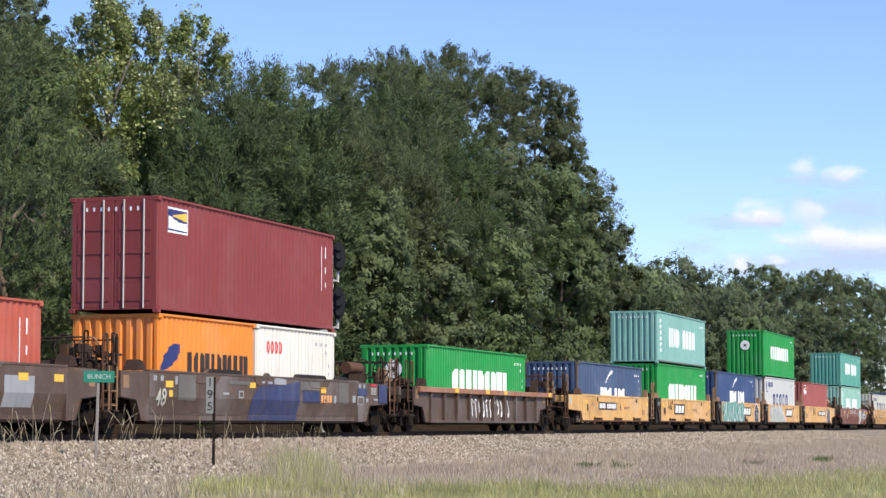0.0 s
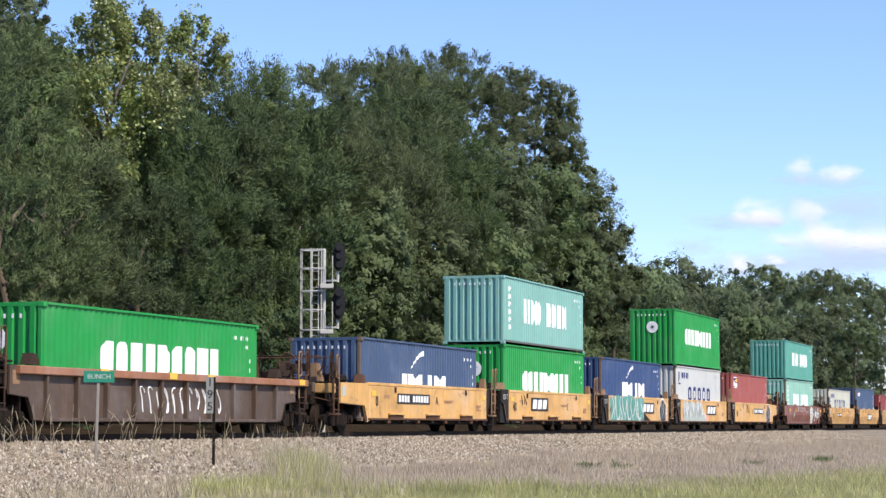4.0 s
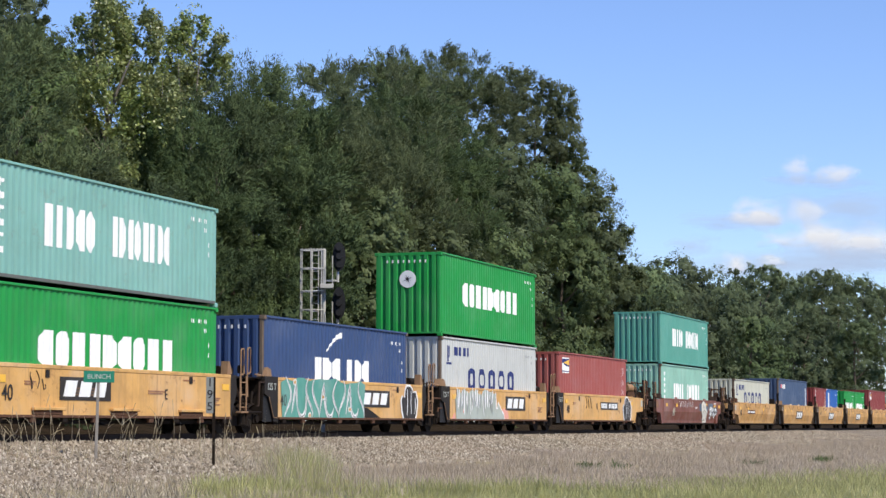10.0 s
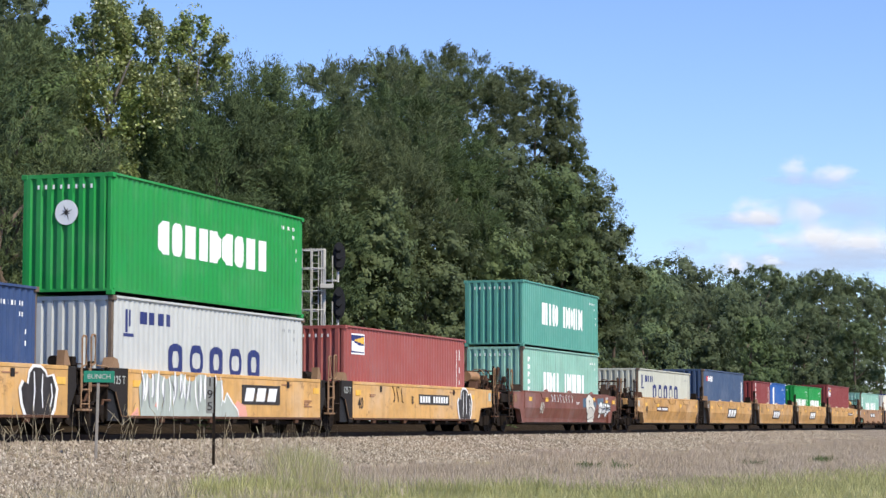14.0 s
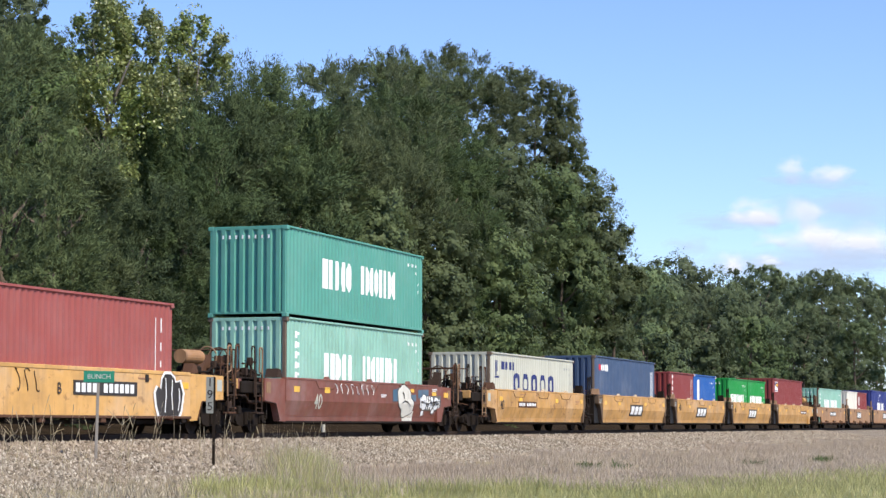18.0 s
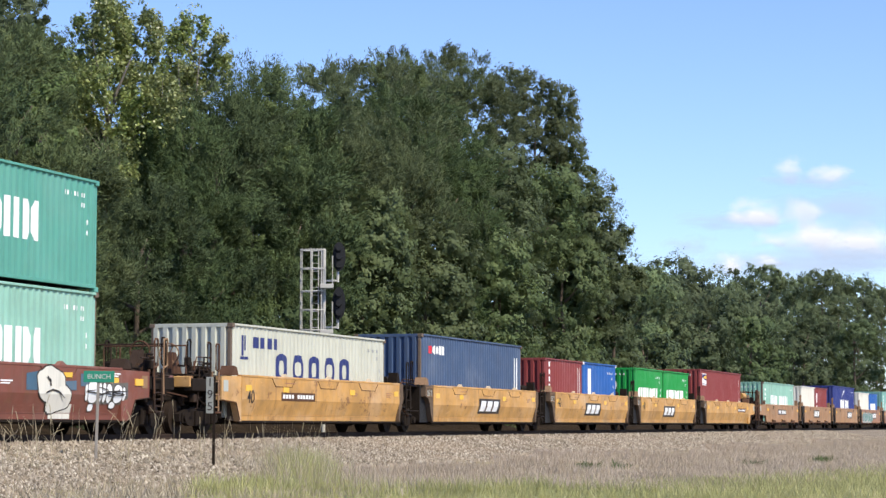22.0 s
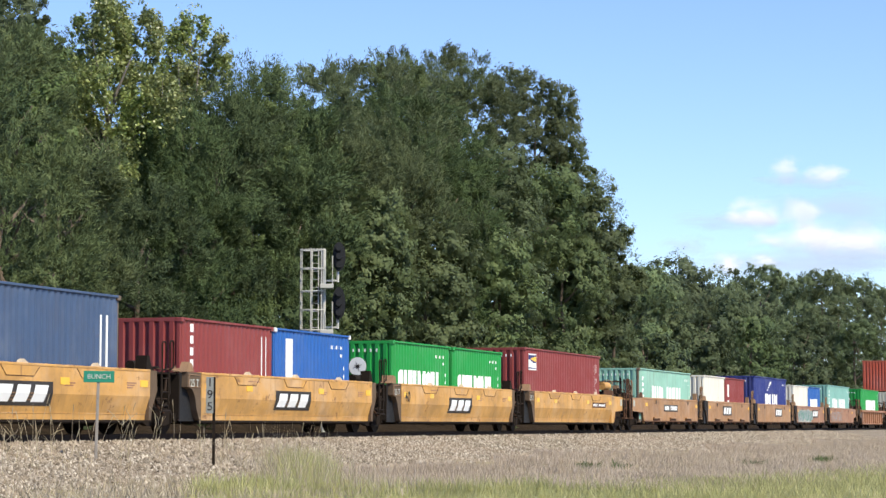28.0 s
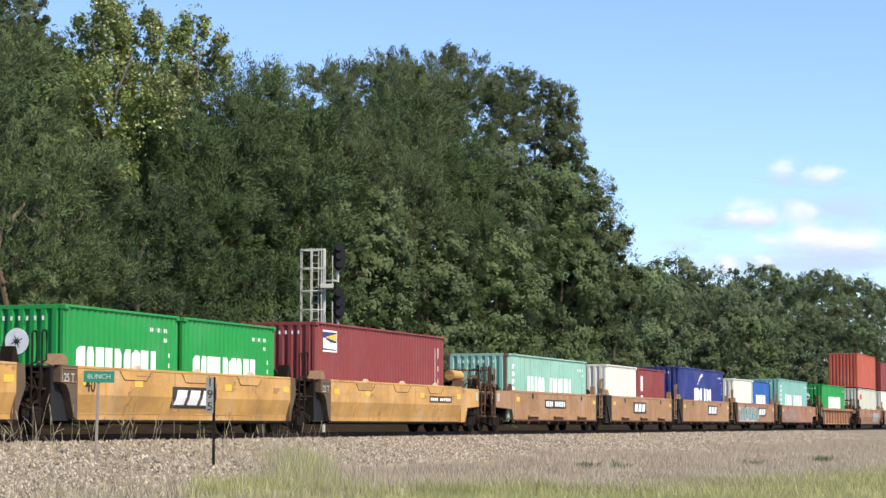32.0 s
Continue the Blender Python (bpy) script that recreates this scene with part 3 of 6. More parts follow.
def leasing_box(u, z, height, paint_side, label, doors=False):
    c = container(u, z, LONG, height, paint_side, label, doors)
    part("logo_panel", on_side([(0.55, 1.8, height - 0.86, height - 0.22)]), WMARK, c, "white logo panel")
    part("logo_shape", on_side([(0.60, 1.75, height - 0.81, height - 0.27)], 0.008), BMARK, c, "dark blue logo field")
    part("logo_shape", on_band([(0.85, height - 0.44, height - 0.42), (1.72, height - 0.54, height - 0.30)], 0.011), YMARK, c, "yellow logo wedge")
    part("logo_shape", on_band([(0.64, height - 0.76, height - 0.44), (1.2, height - 0.77, height - 0.58), (1.70, height - 0.78, height - 0.58)], 0.011), WMARK, c, "plain white logo shape")
    marks("data_bar", c, ([(LONG - 1.0, LONG - 0.96, height - 1.7, height - 0.4), (LONG - 0.7, LONG - 0.65, height - 0.75, height - 0.4), (LONG - 0.7, LONG - 0.65, height - 1.2, height - 1.0), (LONG - 0.7, LONG - 0.65, height - 1.6, height - 1.45)]), WMARK, "white data bar")
    end_marks(c, height)
    return c


# ---------------------------------------------------------------- rail cars
def wheelset():
    bm = rod(bmesh.new(), (0, -0.8, 0), (0, 0.8, 0), 0.075, 10)
    for s in (-1, 1):
        rod(bm, (0, s * 0.70, 0), (0, s * 0.83, 0), 0.42, 24)
        rod(bm, (0, s * 0.66, 0), (0, s * 0.70, 0), 0.45, 24)
        rod(bm, (0, s * 0.83, 0), (0, s * 0.86, 0), 0.13, 12)
        for k in range(4):
            a = k * math.pi / 2
            rod(bm, (0.27 * math.cos(a), s * 0.825, 0.27 * math.sin(a)), (0.27 * math.cos(a), s * 0.84, 0.27 * math.sin(a)), 0.06, 6)
    return bm


def side_frame(s):
    bm = prism([(-1.15, 0.52), (-0.6, 0.66), (0.6, 0.66), (1.15, 0.52), (1.15, 0.34), (0.95, 0.34), (0.5, 0.22), (-0.5, 0.22), (-0.95, 0.34), (-1.15, 0.34)], s * 0.92, s * 1.06)
    for x in (-0.9, 0.9):
        bx(bm, x - 0.15, x + 0.15, s * 0.9, s * 1.10, 0.30, 0.54)
        rod(bm, (x, s * 1.06, 0.42), (x, s * 1.16, 0.42), 0.11, 12)
    for x in (-0.2, 0.0, 0.2):
        rod(bm, (x, s * 1.09, 0.26), (x, s * 1.09, 0.6), 0.075, 10)
    return bm


def bogie(car, x):
    b = part("bogie", box(-0.3, 0.3, -0.95, 0.95, 0.45, 0.72, 0.03), STEEL, car, "grimy dark steel bogie", at=pose(x, 0, 0))
    for s in (-1, 1):
        shared("side_frame", stored(("side_frame", s), lambda: side_frame(s)), STEEL, b)
    for dx in (-0.9, 0.9):
        w = shared("wheelset", stored(("wheelset",), wheelset), WHEEL, b, "rust-brown steel wheelset", at=pose(dx, 0, 0.44))
        ROLLERS.append((w, dx, 0.44, 0.42))
    return b


def ladder(car, x, y, z0, z1, wide=0.42, material=None):
    """Two rails, each a part, and the rungs between them."""
    for dx in (0, wide):
        rail = part("ladder_rail", rod(bmesh.new(), (x + dx, y, z0), (x + dx, y, z1), 0.024, 6), material or RUST, car)
    z = z0 + 0.10
    while z < z1 - 0.05:
        part("ladder_rung", rod(bmesh.new(), (x, y, z), (x + wide, y, z), 0.017, 6), material or RUST, rail)
        z += 0.33


def grab(car, x, y, z0, z1, material, way=1):
    """A stanchion with a narrow grab loop at its head."""
    part("stanchion", pipe([(x, y, z0), (x, y, z1), (x + 0.05 * way, y, z1 + 0.05), (x + 0.17 * way, y, z1 + 0.05), (x + 0.2 * way, y, z1), (x + 0.2 * way, y, z1 - 0.6), (x, y, z1 - 0.66)], 0.026), material, car)


def cone_guide(car, x, y0, y1, z, material):
    part("guide_block", prism([(x - 0.22, z), (x + 0.22, z), (x + 0.12, z + 0.20), (x - 0.07, z + 0.25)], y0, y1), material, car, "tapered container guide")


def brake_pipes(car, x0, x1, z0, z1, seed, count):
    """Bent pipes, rods and valves of the brake rigging at a car's end."""
    rnd = random.Random(seed * 7 + 1)
    for k in range(count):
        y = rnd.uniform(-1.28, -0.85)
        a, b = sorted((rnd.uniform(x0, x1), rnd.uniform(x0, x1)))
        h, g = rnd.uniform(z0, z1), rnd.uniform(z0, z1)
        part("brake_pipe", pipe([(a, y, h), (a + 0.3 * (b - a), y, h), (a + 0.5 * (b - a), y, g), (b + 0.2, y, g)], rnd.choice((0.018, 0.024, 0.032))), rnd.choice((GEAR, STEEL, RUST, GEAR)), car)
        if k % 2 == 0:
            part("valve", box(a - 0.09, a + 0.09, y - 0.07, y + 0.07, h - 0.1, h + 0.12, 0.02), rnd.choice((GEAR, STEEL)), car)


def gap_gear(car, x0, x1, paint_body, seed, steel=None):
    """What stands between two wells, over the bogie: end panels, walkway, ladders, grabs, brake gear."""
    rnd = random.Random(seed)
    mid = (x0 + x1) / 2 - 0.35
    tint = steel or LUG
    plate = DUSTY if steel else PANEL
    out = SIDE_Y[car.name] - 0.02
    part("walkway", box(x0 + 0.05, x1 - 0.95, -1.15, 1.15, 1.50, 1.55, 0.008), STEEL, car)
    part("centre_sill", box(x0 - 0.25, x1 + 0.25, -0.72, 0.72, 0.86, 1.20, 0.04), STEEL, car)
    part("bulkhead", box(x1 - 0.98, x1 - 0.92, -1.24, 1.24, 0.38, 1.52), STEEL, car)
    part("bulkhead", box(x0 + 0.30, x0 + 0.36, -1.24, 1.24, 0.80, 1.52), STEEL, car)
    for s in (-1, 1):
        shape = [(x1 + 0.02, 1.58), (x1 - 0.94, 1.58), (x1 - 0.96, 1.10), (x1 - 0.66, 1.02), (x1 - 0.34, 0.46), (x1 - 0.30, 0.34), (x1 + 0.02, 0.34)]
        if steel:
            shape = [(x1 + 0.02, 1.57), (x1 - 0.80, 1.57), (x1 - 0.82, 1.20), (x1 - 0.52, 1.14), (x1 - 0.36, 0.96), (x1 - 0.24, 0.62), (x1 - 0.12, 0.40), (x1 + 0.02, 0.36)]
            part("panel_frame", pipe([(x1 - 0.74, s * (out + 0.008), 1.50), (x1 - 0.06, s * (out + 0.008), 1.50), (x1 - 0.06, s * (out + 0.008), 1.20), (x1 - 0.74, s * (out + 0.008), 1.20), (x1 - 0.74, s * (out + 0.008), 1.50)], 0.014), LUG, car, "pale worn panel frame")
        part("end_panel", prism(shape, s * 1.235, s * out), plate, car, "dusty brown end panel" if steel else "dusty dark end panel")
        part("end_panel", prism([(x0 - 0.02, 1.56), (x0 + 0.40, 1.56), (x0 + 0.44, 1.08), (x0 + 0.14, 0.60), (x0 + 0.10, 0.36), (x0 - 0.02, 0.36)], s * 1.235, s * out), plate, car, "dusty dark end panel")
        # added black sheet: paints the deep shade of the open void behind the cutout
        part("inner_panel", box(x1 - 0.96, x1 + 0.02, s * 1.222, s * 1.232, 0.34, 1.56), BLACK, car, "black sheet standing in for the shaded void")
        if not steel:
            part("edge_strip", pipe([(x1 - 0.66, s * (out + 0.01), 1.01), (x1 - 0.34, s * (out + 0.01), 0.46), (x1 - 0.02, s * (out + 0.01), 0.44)], 0.014), LUG, car, "pale worn edge")
        y = s * (out + 0.02)
        ladder(car, x0 + 0.62, y, 0.62, 1.55, 0.40, tint)
        part("step", box(x0 + 0.58, x0 + 1.06, s * (out - 0.1), s * (out + 0.08), 0.56, 0.61, 0.01), tint, car)
        grab(car, x0 + 0.66, y, 1.0, 2.22, tint)
        grab(car, x0 + 1.10, y, 1.0, 2.26, tint)
        cone_guide(car, x1 - 0.62, s * 1.0, s * (out - 0.02), 1.58, LUG)
        part("guide_block", prism([(x0 - 0.10, 1.58), (x0 + 0.22, 1.58), (x0 + 0.06, 1.92), (x0 - 0.06, 1.92)], s * 1.06, s * (out - 0.04)), tint, car, "upright container guide")
        part("brake_lever", pipe([(mid - 0.45, s * 1.10, 1.20), (mid - 0.2, s * 1.16, 0.70), (mid + 0.15, s * 1.16, 0.55)], 0.035), RUST, car)
    brake_pipes(car, x0 + 0.1, x1 - 1.0, 0.55, 1.75, seed, 7)
    for y in (-0.55, 0.55):
        part("air_reservoir", rod(bmesh.new(), (mid - 0.5, y, 1.70), (mid + 0.3, y, 1.70), 0.13, 14), STEEL, car)
    part("brake_rod", pipe([(x0 + 0.1, -0.95, 0.95), (mid, -1.0, 0.66), (x1 - 0.4, -0.95, 0.9)], 0.03), STEEL, car)
    part("air_hose", pipe([(mid - 0.5, -1.15, 1.15), (mid - 0.3, -1.2, 0.78), (mid, -1.22, 0.70), (mid + 0.3, -1.2, 0.78), (mid + 0.5, -1.15, 1.15)], 0.03), STEEL, car)
    part("chain", pipe([(x1 - 0.8, -1.22, 1.56), (x1 - 1.1, -1.25, 1.60), (x1 - 1.5, -1.22, 1.62)], 0.02), LUG, car)


def end_gear(car, x, way, paint_body, seed, tank=False, reach=1.5, cut=0.46):
    """The coupler end of a car: way is -1 at its left end and 1 at its right end."""
    rnd = random.Random(seed)
    out = SIDE_Y[car.name] - 0.02

    def along(a, b):
        return sorted((x + way * a, x + way * b))
    part("end_platform", box(*along(0.9, 3.0), -1.2, 1.2, 1.48, 1.54, 0.01), STEEL, car)
    part("centre_sill", box(*along(-0.3, 3.3), -0.72, 0.72, 0.84, 1.22, 0.04), STEEL, car)
    part("coupler", box(*along(3.2, 3.85), -0.14, 0.14, 0.80, 1.04, 0.05), STEEL, car)
    part("bulkhead", box(*along(0.88, 0.94), -1.22, 1.22, 0.42, 1.50), STEEL, car)
    part("end_beam", box(*along(2.85, 3.05), -1.3, 1.3, 1.20, 1.48, 0.02), paint_body, car)
    tint = GEAR if paint_body in (BROWN, OXIDE, TAN) else RUST
    hues = (GEAR, RUST, LUG, GEAR, RUST) if tint is GEAR else (LUG, RUST, GEAR, LUG, RUST)
    first, second, third, fourth, fifth = rnd.sample(hues, 5)
    for s in (-1, 1):
        part("end_side", prism([(x, 1.54), (x + way * reach, 1.52), (x + way * reach, 0.90), (x + way * (cut + 0.26), 0.84), (x + way * cut, 0.36), (x, 0.34)], s * 1.235, s * out), paint_body, car)
        part("train_line", pipe([(x + way * reach, s * (out + 0.015), 0.90), (x + way * (cut + 0.26), s * (out + 0.015), 0.84), (x + way * cut, s * (out + 0.015), 0.38)], 0.014), tint, car, "pale pipe along the cutout")
        y = s * (out + 0.02)
        ladder(car, x + way * (reach + 0.45) - 0.2, y, 0.60, 1.62, 0.40, first)
        part("step", box(x + way * (reach + 0.45) - 0.24, x + way * (reach + 0.45) + 0.24, s * (out - 0.1), s * (out + 0.08), 0.54, 0.59, 0.01), tint, car)
        part("side_sill", box(*along(reach - 0.1, 3.0), s * 1.10, s * (out - 0.04), 1.10, 1.42, 0.02), STEEL, car)
        grab(car, x + way * (reach + 0.22), y, 1.0, 2.28, second, way)
        grab(car, x + way * (reach + 0.75), y, 1.0, 2.30, third, way)
        grab(car, x + way * 2.9, s * 1.15, 1.5, 2.35, STEEL, -way)
        cone_guide(car, x + way * 0.35, s * 1.0, s * (out - 0.03), 1.56, tint)
        part("plate", box(*along(reach - 0.42, reach - 0.12), s * out, s * (out + 0.008), 1.12, 1.42), SIGNWHITE if s < 0 and tint is RUST else LUG, car, "small notice plate")
        part("uncoupling_lever", pipe([(x + way * 3.1, s * 0.2, 1.15), (x + way * 3.15, s * 0.8, 1.05), (x + way * 3.1, s * 1.25, 0.95)], 0.02), tint, car)
    ring = tube(bmesh.new(), [(x + way * 2.7, -0.55 + 0.27 * math.cos(k * math.pi / 8), 2.05 + 0.27 * math.sin(k * math.pi / 8)) for k in range(17)], [0.022] * 17)
    for k in range(3):
        rod(ring, (x + way * 2.7, -0.55, 2.05), (x + way * 2.7, -0.55 + 0.27 * math.cos(k * 2.094), 2.05 + 0.27 * math.sin(k * 2.094)), 0.015, 5)
    part("brake_wheel", ring, fourth, car, "round brake wheel")
    part("brake_stand", prism([(x + way * 2.1, 1.54), (x + way * 2.75, 1.54), (x + way * 2.75, 2.1), (x + way * 2.5, 2.1)], -0.65, -0.45), fifth, car, "gusseted brake stand")
    part("valve_block", box(*along(0.95, 1.5), -0.95, -0.45, 1.54, 1.78, 0.05), STEEL, car)
    part("pipe_run", pipe([(x + way * 0.9, -1.0, 1.62), (x + way * 1.7, -1.0, 1.62), (x + way * 2.2, -0.9, 1.75), (x + way * 2.9, -0.9, 1.75)], 0.03), STEEL, car)
    part("crossover_rail", pipe([(x + way * 2.98, -1.15, 1.54), (x + way * 2.98, -1.15, 2.25), (x + way * 2.98, 1.15, 2.25), (x + way * 2.98, 1.15, 1.54)], 0.024), tint, car)
    if tank:
        part("air_reservoir", rod(bmesh.new(), (x + way * 0.35, -0.85, 2.0), (x + way * 1.5, -0.85, 2.0), 0.18, 18), tank, car, "horizontal air tank")
        for d in (0.6, 1.25):
            part("tank_foot", box(*along(d - 0.04, d + 0.04), -0.90, -0.80, 1.54, 1.84), STEEL, car)
    brake_pipes(car, *along(max(1.0, reach), 3.0), 0.6, 2.0, seed, 16)
    part("air_hose", pipe([(x + way * 3.2, -0.4, 0.95), (x + way * 3.5, -0.5, 0.6), (x + way * 3.9, -0.45, 0.6)], 0.03), STEEL, car)


def well_side(style, u0, u1, s):
    """The sheet of one side wall of a well, between u0 and u1, on side s."""
    y = s * 1.30
    bm = bmesh.new()
    if style == "flat":
        bx(bm, u0, u1, y, y - s * 0.05, 0.46, 1.48)
    elif style == "bent":
        y = s * 1.415
        prof = [(1.52, 0.0), (0.93, 0.0), (0.50, -0.120), (0.36, -0.130)]
        cols = []
        for x in (u0, u1):
            cols.append([bm.verts.new((x, y + s * d, z)) for z, d in prof] + [bm.verts.new((x, y + s * (d - 0.03), z)) for z, d in prof[::-1]])
        k = len(cols[0])
        for i in range(k):
            bm.faces.new((cols[0][i], cols[1][i], cols[1][(i + 1) % k], cols[0][(i + 1) % k]))
        bm.faces.new(cols[0][::-1])
        bm.faces.new(cols[1])
        bmesh.ops.recalc_face_normals(bm, faces=bm.faces)
    else:
        bx(bm, u0, u1, s * 1.232, s * 1.262, 0.36, 1.36)
    return bm


def well_trim(car, style, u0, u1, s, paint_body):
    """Chords, sills and lugs of a side wall."""
    if style == "flat":
        y = s * 1.30
        part("top_chord", box(u0, u1, y + s * 0.015, y - s * 0.12, 1.475, 1.57, 0.012), paint_body, car)
        part("bottom_sill", box(u0, u1, y + s * 0.05, y - s * 0.10, 0.40, 0.465, 0.01), RUST, car, "rusty bottom sill")
        for i in range(9):
            x = u0 + 0.4 + (u1 - u0 - 0.8) * i / 8
            part("lug", box(x - 0.12, x + 0.12, y + s * 0.03, y - s * 0.05, 0.30, 0.405, 0.01), RUST if i % 2 else STEEL, car)
    if style == "bent":
        y = s * 1.415
        part("top_chord", box(u0, u1, y + s * 0.012, y - s * 0.15, 1.515, 1.58, 0.012), paint_body, car)
        part("bottom_sill", box(u0, u1, y - s * 0.10, y - s * 0.28, 0.30, 0.365, 0.01), STEEL, car)
        part("bend_strip", box(u0, u1, y - s * 0.108, y - s * 0.15, 0.50, 0.515), paint_body, car)


def well(car, style, u0, u1, paint_body, paint_chord=None, bars=False):
    SIDE_Y[car.name] = 1.419 if style == "bent" else 1.312
    for s in (-1, 1):
        part("side_wall", well_side(style, u0, u1, s), paint_body, car)
        well_trim(car, style, u0, u1, s, paint_body)
        if style == "posts":
            part("top_chord", box(u0 - 1.25, u1 + 2.2, s * 1.235, s * 1.42, 1.34, 1.52, 0.015), paint_chord, car, "rusty orange-brown top chord")
            part("bottom_sill", box(u0, u1, s * 1.10, s * 1.38, 0.32, 0.40, 0.01), paint_body, car)
            for i in range(10):
                x = u0 + 0.06 + (u1 - u0 - 0.12) * i / 9
                part("side_post", box(x - 0.05, x + 0.05, s * 1.25, s * 1.38, 0.36, 1.345, 0.008), paint_body, car)
        if style == "bent":
            for k, f in enumerate((0.23, 0.5, 0.77)):
                x = u0 + (u1 - u0) * f
                part("guide_pocket", prism([(x - 0.85, 1.52), (x + 0.85, 1.52), (x + 0.6, 1.30), (x - 0.6, 1.30)], s * 1.412, s * 1.4195), paint_body, car)
                part("pocket_edge", pipe([(x - 0.85, s * 1.421, 1.52), (x - 0.6, s * 1.421, 1.30), (x + 0.6, s * 1.421, 1.30), (x + 0.85, s * 1.421, 1.50)], 0.009), RUST, car, "rusty pocket edge")
                part("guide_flap", prism([(x + 0.02, 1.572), (x + 0.42, 1.572), (x + 0.30, 1.62), (x + 0.20, 1.665), (x + 0.10, 1.64)], s * 1.30, s * 1.40), FLAP if paint_body in (YELLOW, BUFF) else paint_body, car, "bleached tilted guide flap")
        if style == "flat":
            for f in (0.2, 0.5, 0.8):
                x = u0 + (u1 - u0) * f
                if s < 0 and f != 0.5:
                    # flat dark plate on the wall paints the shade inside a square hole
                    part("lashing_pocket", box(x - 0.09, x + 0.09, s * 1.318, s * 1.31, 1.28, 1.46), PANEL, car, "dark square plate painted as a shaded hole")
                if not bars:
                    continue
                bar = part("lift_bar", box(x - 0.72, x + 0.72, s * 1.29, s * 1.41, 0.565, 0.635, 0.012), paint_body, car)
                # rust-dark web that also paints the shade below the bar
                part("lift_bar_web", box(x - 0.66, x + 0.66, s * 1.29, s * 1.36, 0.47, 0.565, 0.01), RUST, bar, "rusty web with painted-in shade under the bar")
    part("well_floor", box(u0, u1, -1.15, 1.15, 0.27, 0.365), STEEL, car)
    for x in (u0 + 0.02, u1 - 0.10):
        part("bulkhead", box(x, x + 0.08, -1.22, 1.22, 0.36, 1.12), STEEL, car)


def settle(bm, car):
    """Lays what is painted on a car's near side against the bend of the side, where it has one."""
    if SIDE_Y[car.name] > 1.4:
        for z in (0.93, 0.50):
            bmesh.ops.bisect_plane(bm, geom=list(bm.verts) + list(bm.edges) + list(bm.faces), plane_co=(0, 0, z), plane_no=(0, 0, 1))
        for v in bm.verts:
            v.co.y += 1.415 - float(np.interp(v.co.z, (0.36, 0.50, 0.93, 2.0), (1.285, 1.295, 1.415, 1.415)))
    return bm


def patches(car, rects, material, label, lift=0.0, name="marking"):
    y = -SIDE_Y[car.name] - lift
    for x0, x1, z0, z1 in rects:
        part(name, settle(box(x0, x1, y - 0.002, y + 0.012 + lift, z0, z1), car), material, car, label)


def bent_patch(car, columns, material, label, low=0.37, lift=0.004):
    """A painted patch that follows a bent side; columns of (x, top z) over one lower edge."""
    bm = bmesh.new()
    cols = []
    for x, top in columns:
        zs = [low] + [z for z in (0.50, 0.93) if low < z < top] + [top]
        cols.append([bm.verts.new((x, -np.interp(z, (0.36, 0.50, 0.93, 2.0), (1.285, 1.295, 1.415, 1.415)) - 0.006 - lift, z)) for z in zs])
    for a, b in zip(cols, cols[1:]):
        for i in range(len(a) - 1):
            bm.faces.new((a[i], b[i], b[i + 1], a[i + 1]))
    part("marking", bm, material, car, label)


def reflectors(car, xs, z=1.12, y=None):
    y = -SIDE_Y[car.name] if y is None else y
    for x in xs:
        part("reflector", box(x, x + 0.42, y - 0.004, y + 0.02, z, z + 0.16), YMARK, car, "yellow reflector")


def logo_plate(car, x, x1, z0=0.80, z1=1.32):
    """Black plate with three plain white shapes over thin stripes."""
    y = -SIDE_Y[car.name] - 0.004
    plate = part("logo_plate", settle(box(x, x1, y, y + 0.025, z0, z1), car), KMARK, car, "black logo plate")
    step = (x1 - x - 0.3) / 3
    for i in range(3):
        a = x + 0.15 + i * step
        w = step * 0.92
        shape = prism([(a + w * 0.20, z1 - 0.08), (a + w, z1 - 0.08), (a + w * 0.80, z0 + 0.08), (a, z0 + 0.08)], y - 0.006, y + 0.01)
        part("logo_shape", settle(shape, car), WMARK, plate, "plain white shape")
    for k in range(3):
        z = z0 + 0.12 + k * 0.07
        part("logo_stripe", settle(box(x + 0.35, x1 - 0.45, y - 0.003, y + 0.01, z, z + 0.022), car), LUG, plate, "thin pale stripe")


def number_plate(car, x, x1, z0=0.93, z1=1.26, material=None):
    y = -SIDE_Y[car.name] - 0.004
    plate = part("data_plate", settle(box(x, x1, y, y + 0.025, z0, z1), car), material or KMARK, car, "dark data plate")
    step = (x1 - x - 0.2) / 11
    for i in range(11):
        if i != 4:
            a = x + 0.1 + i * step
            part("bar", settle(box(a, a + step * 0.7, y - 0.005, y + 0.01, z0 + 0.06, z1 - 0.06), car), WMARK, plate)


def word(car, text, x, z, size, material, y=None):
    bm = lettering(text, size)
    if y is not None:
        part("lettering", bm, material, car, at=pose(x, y, z))
        return
    bmesh.ops.transform(bm, matrix=pose(x, -SIDE_Y[car.name] - 0.006, z), verts=bm.verts)
    part("lettering", settle(bm, car), material, car)


def well_car(u0, style, paint_body, label, paint_chord=None):
    return ride(tagged(new("well_car"), label, "rail car", "well cars of the train"), u0, 0, 0)


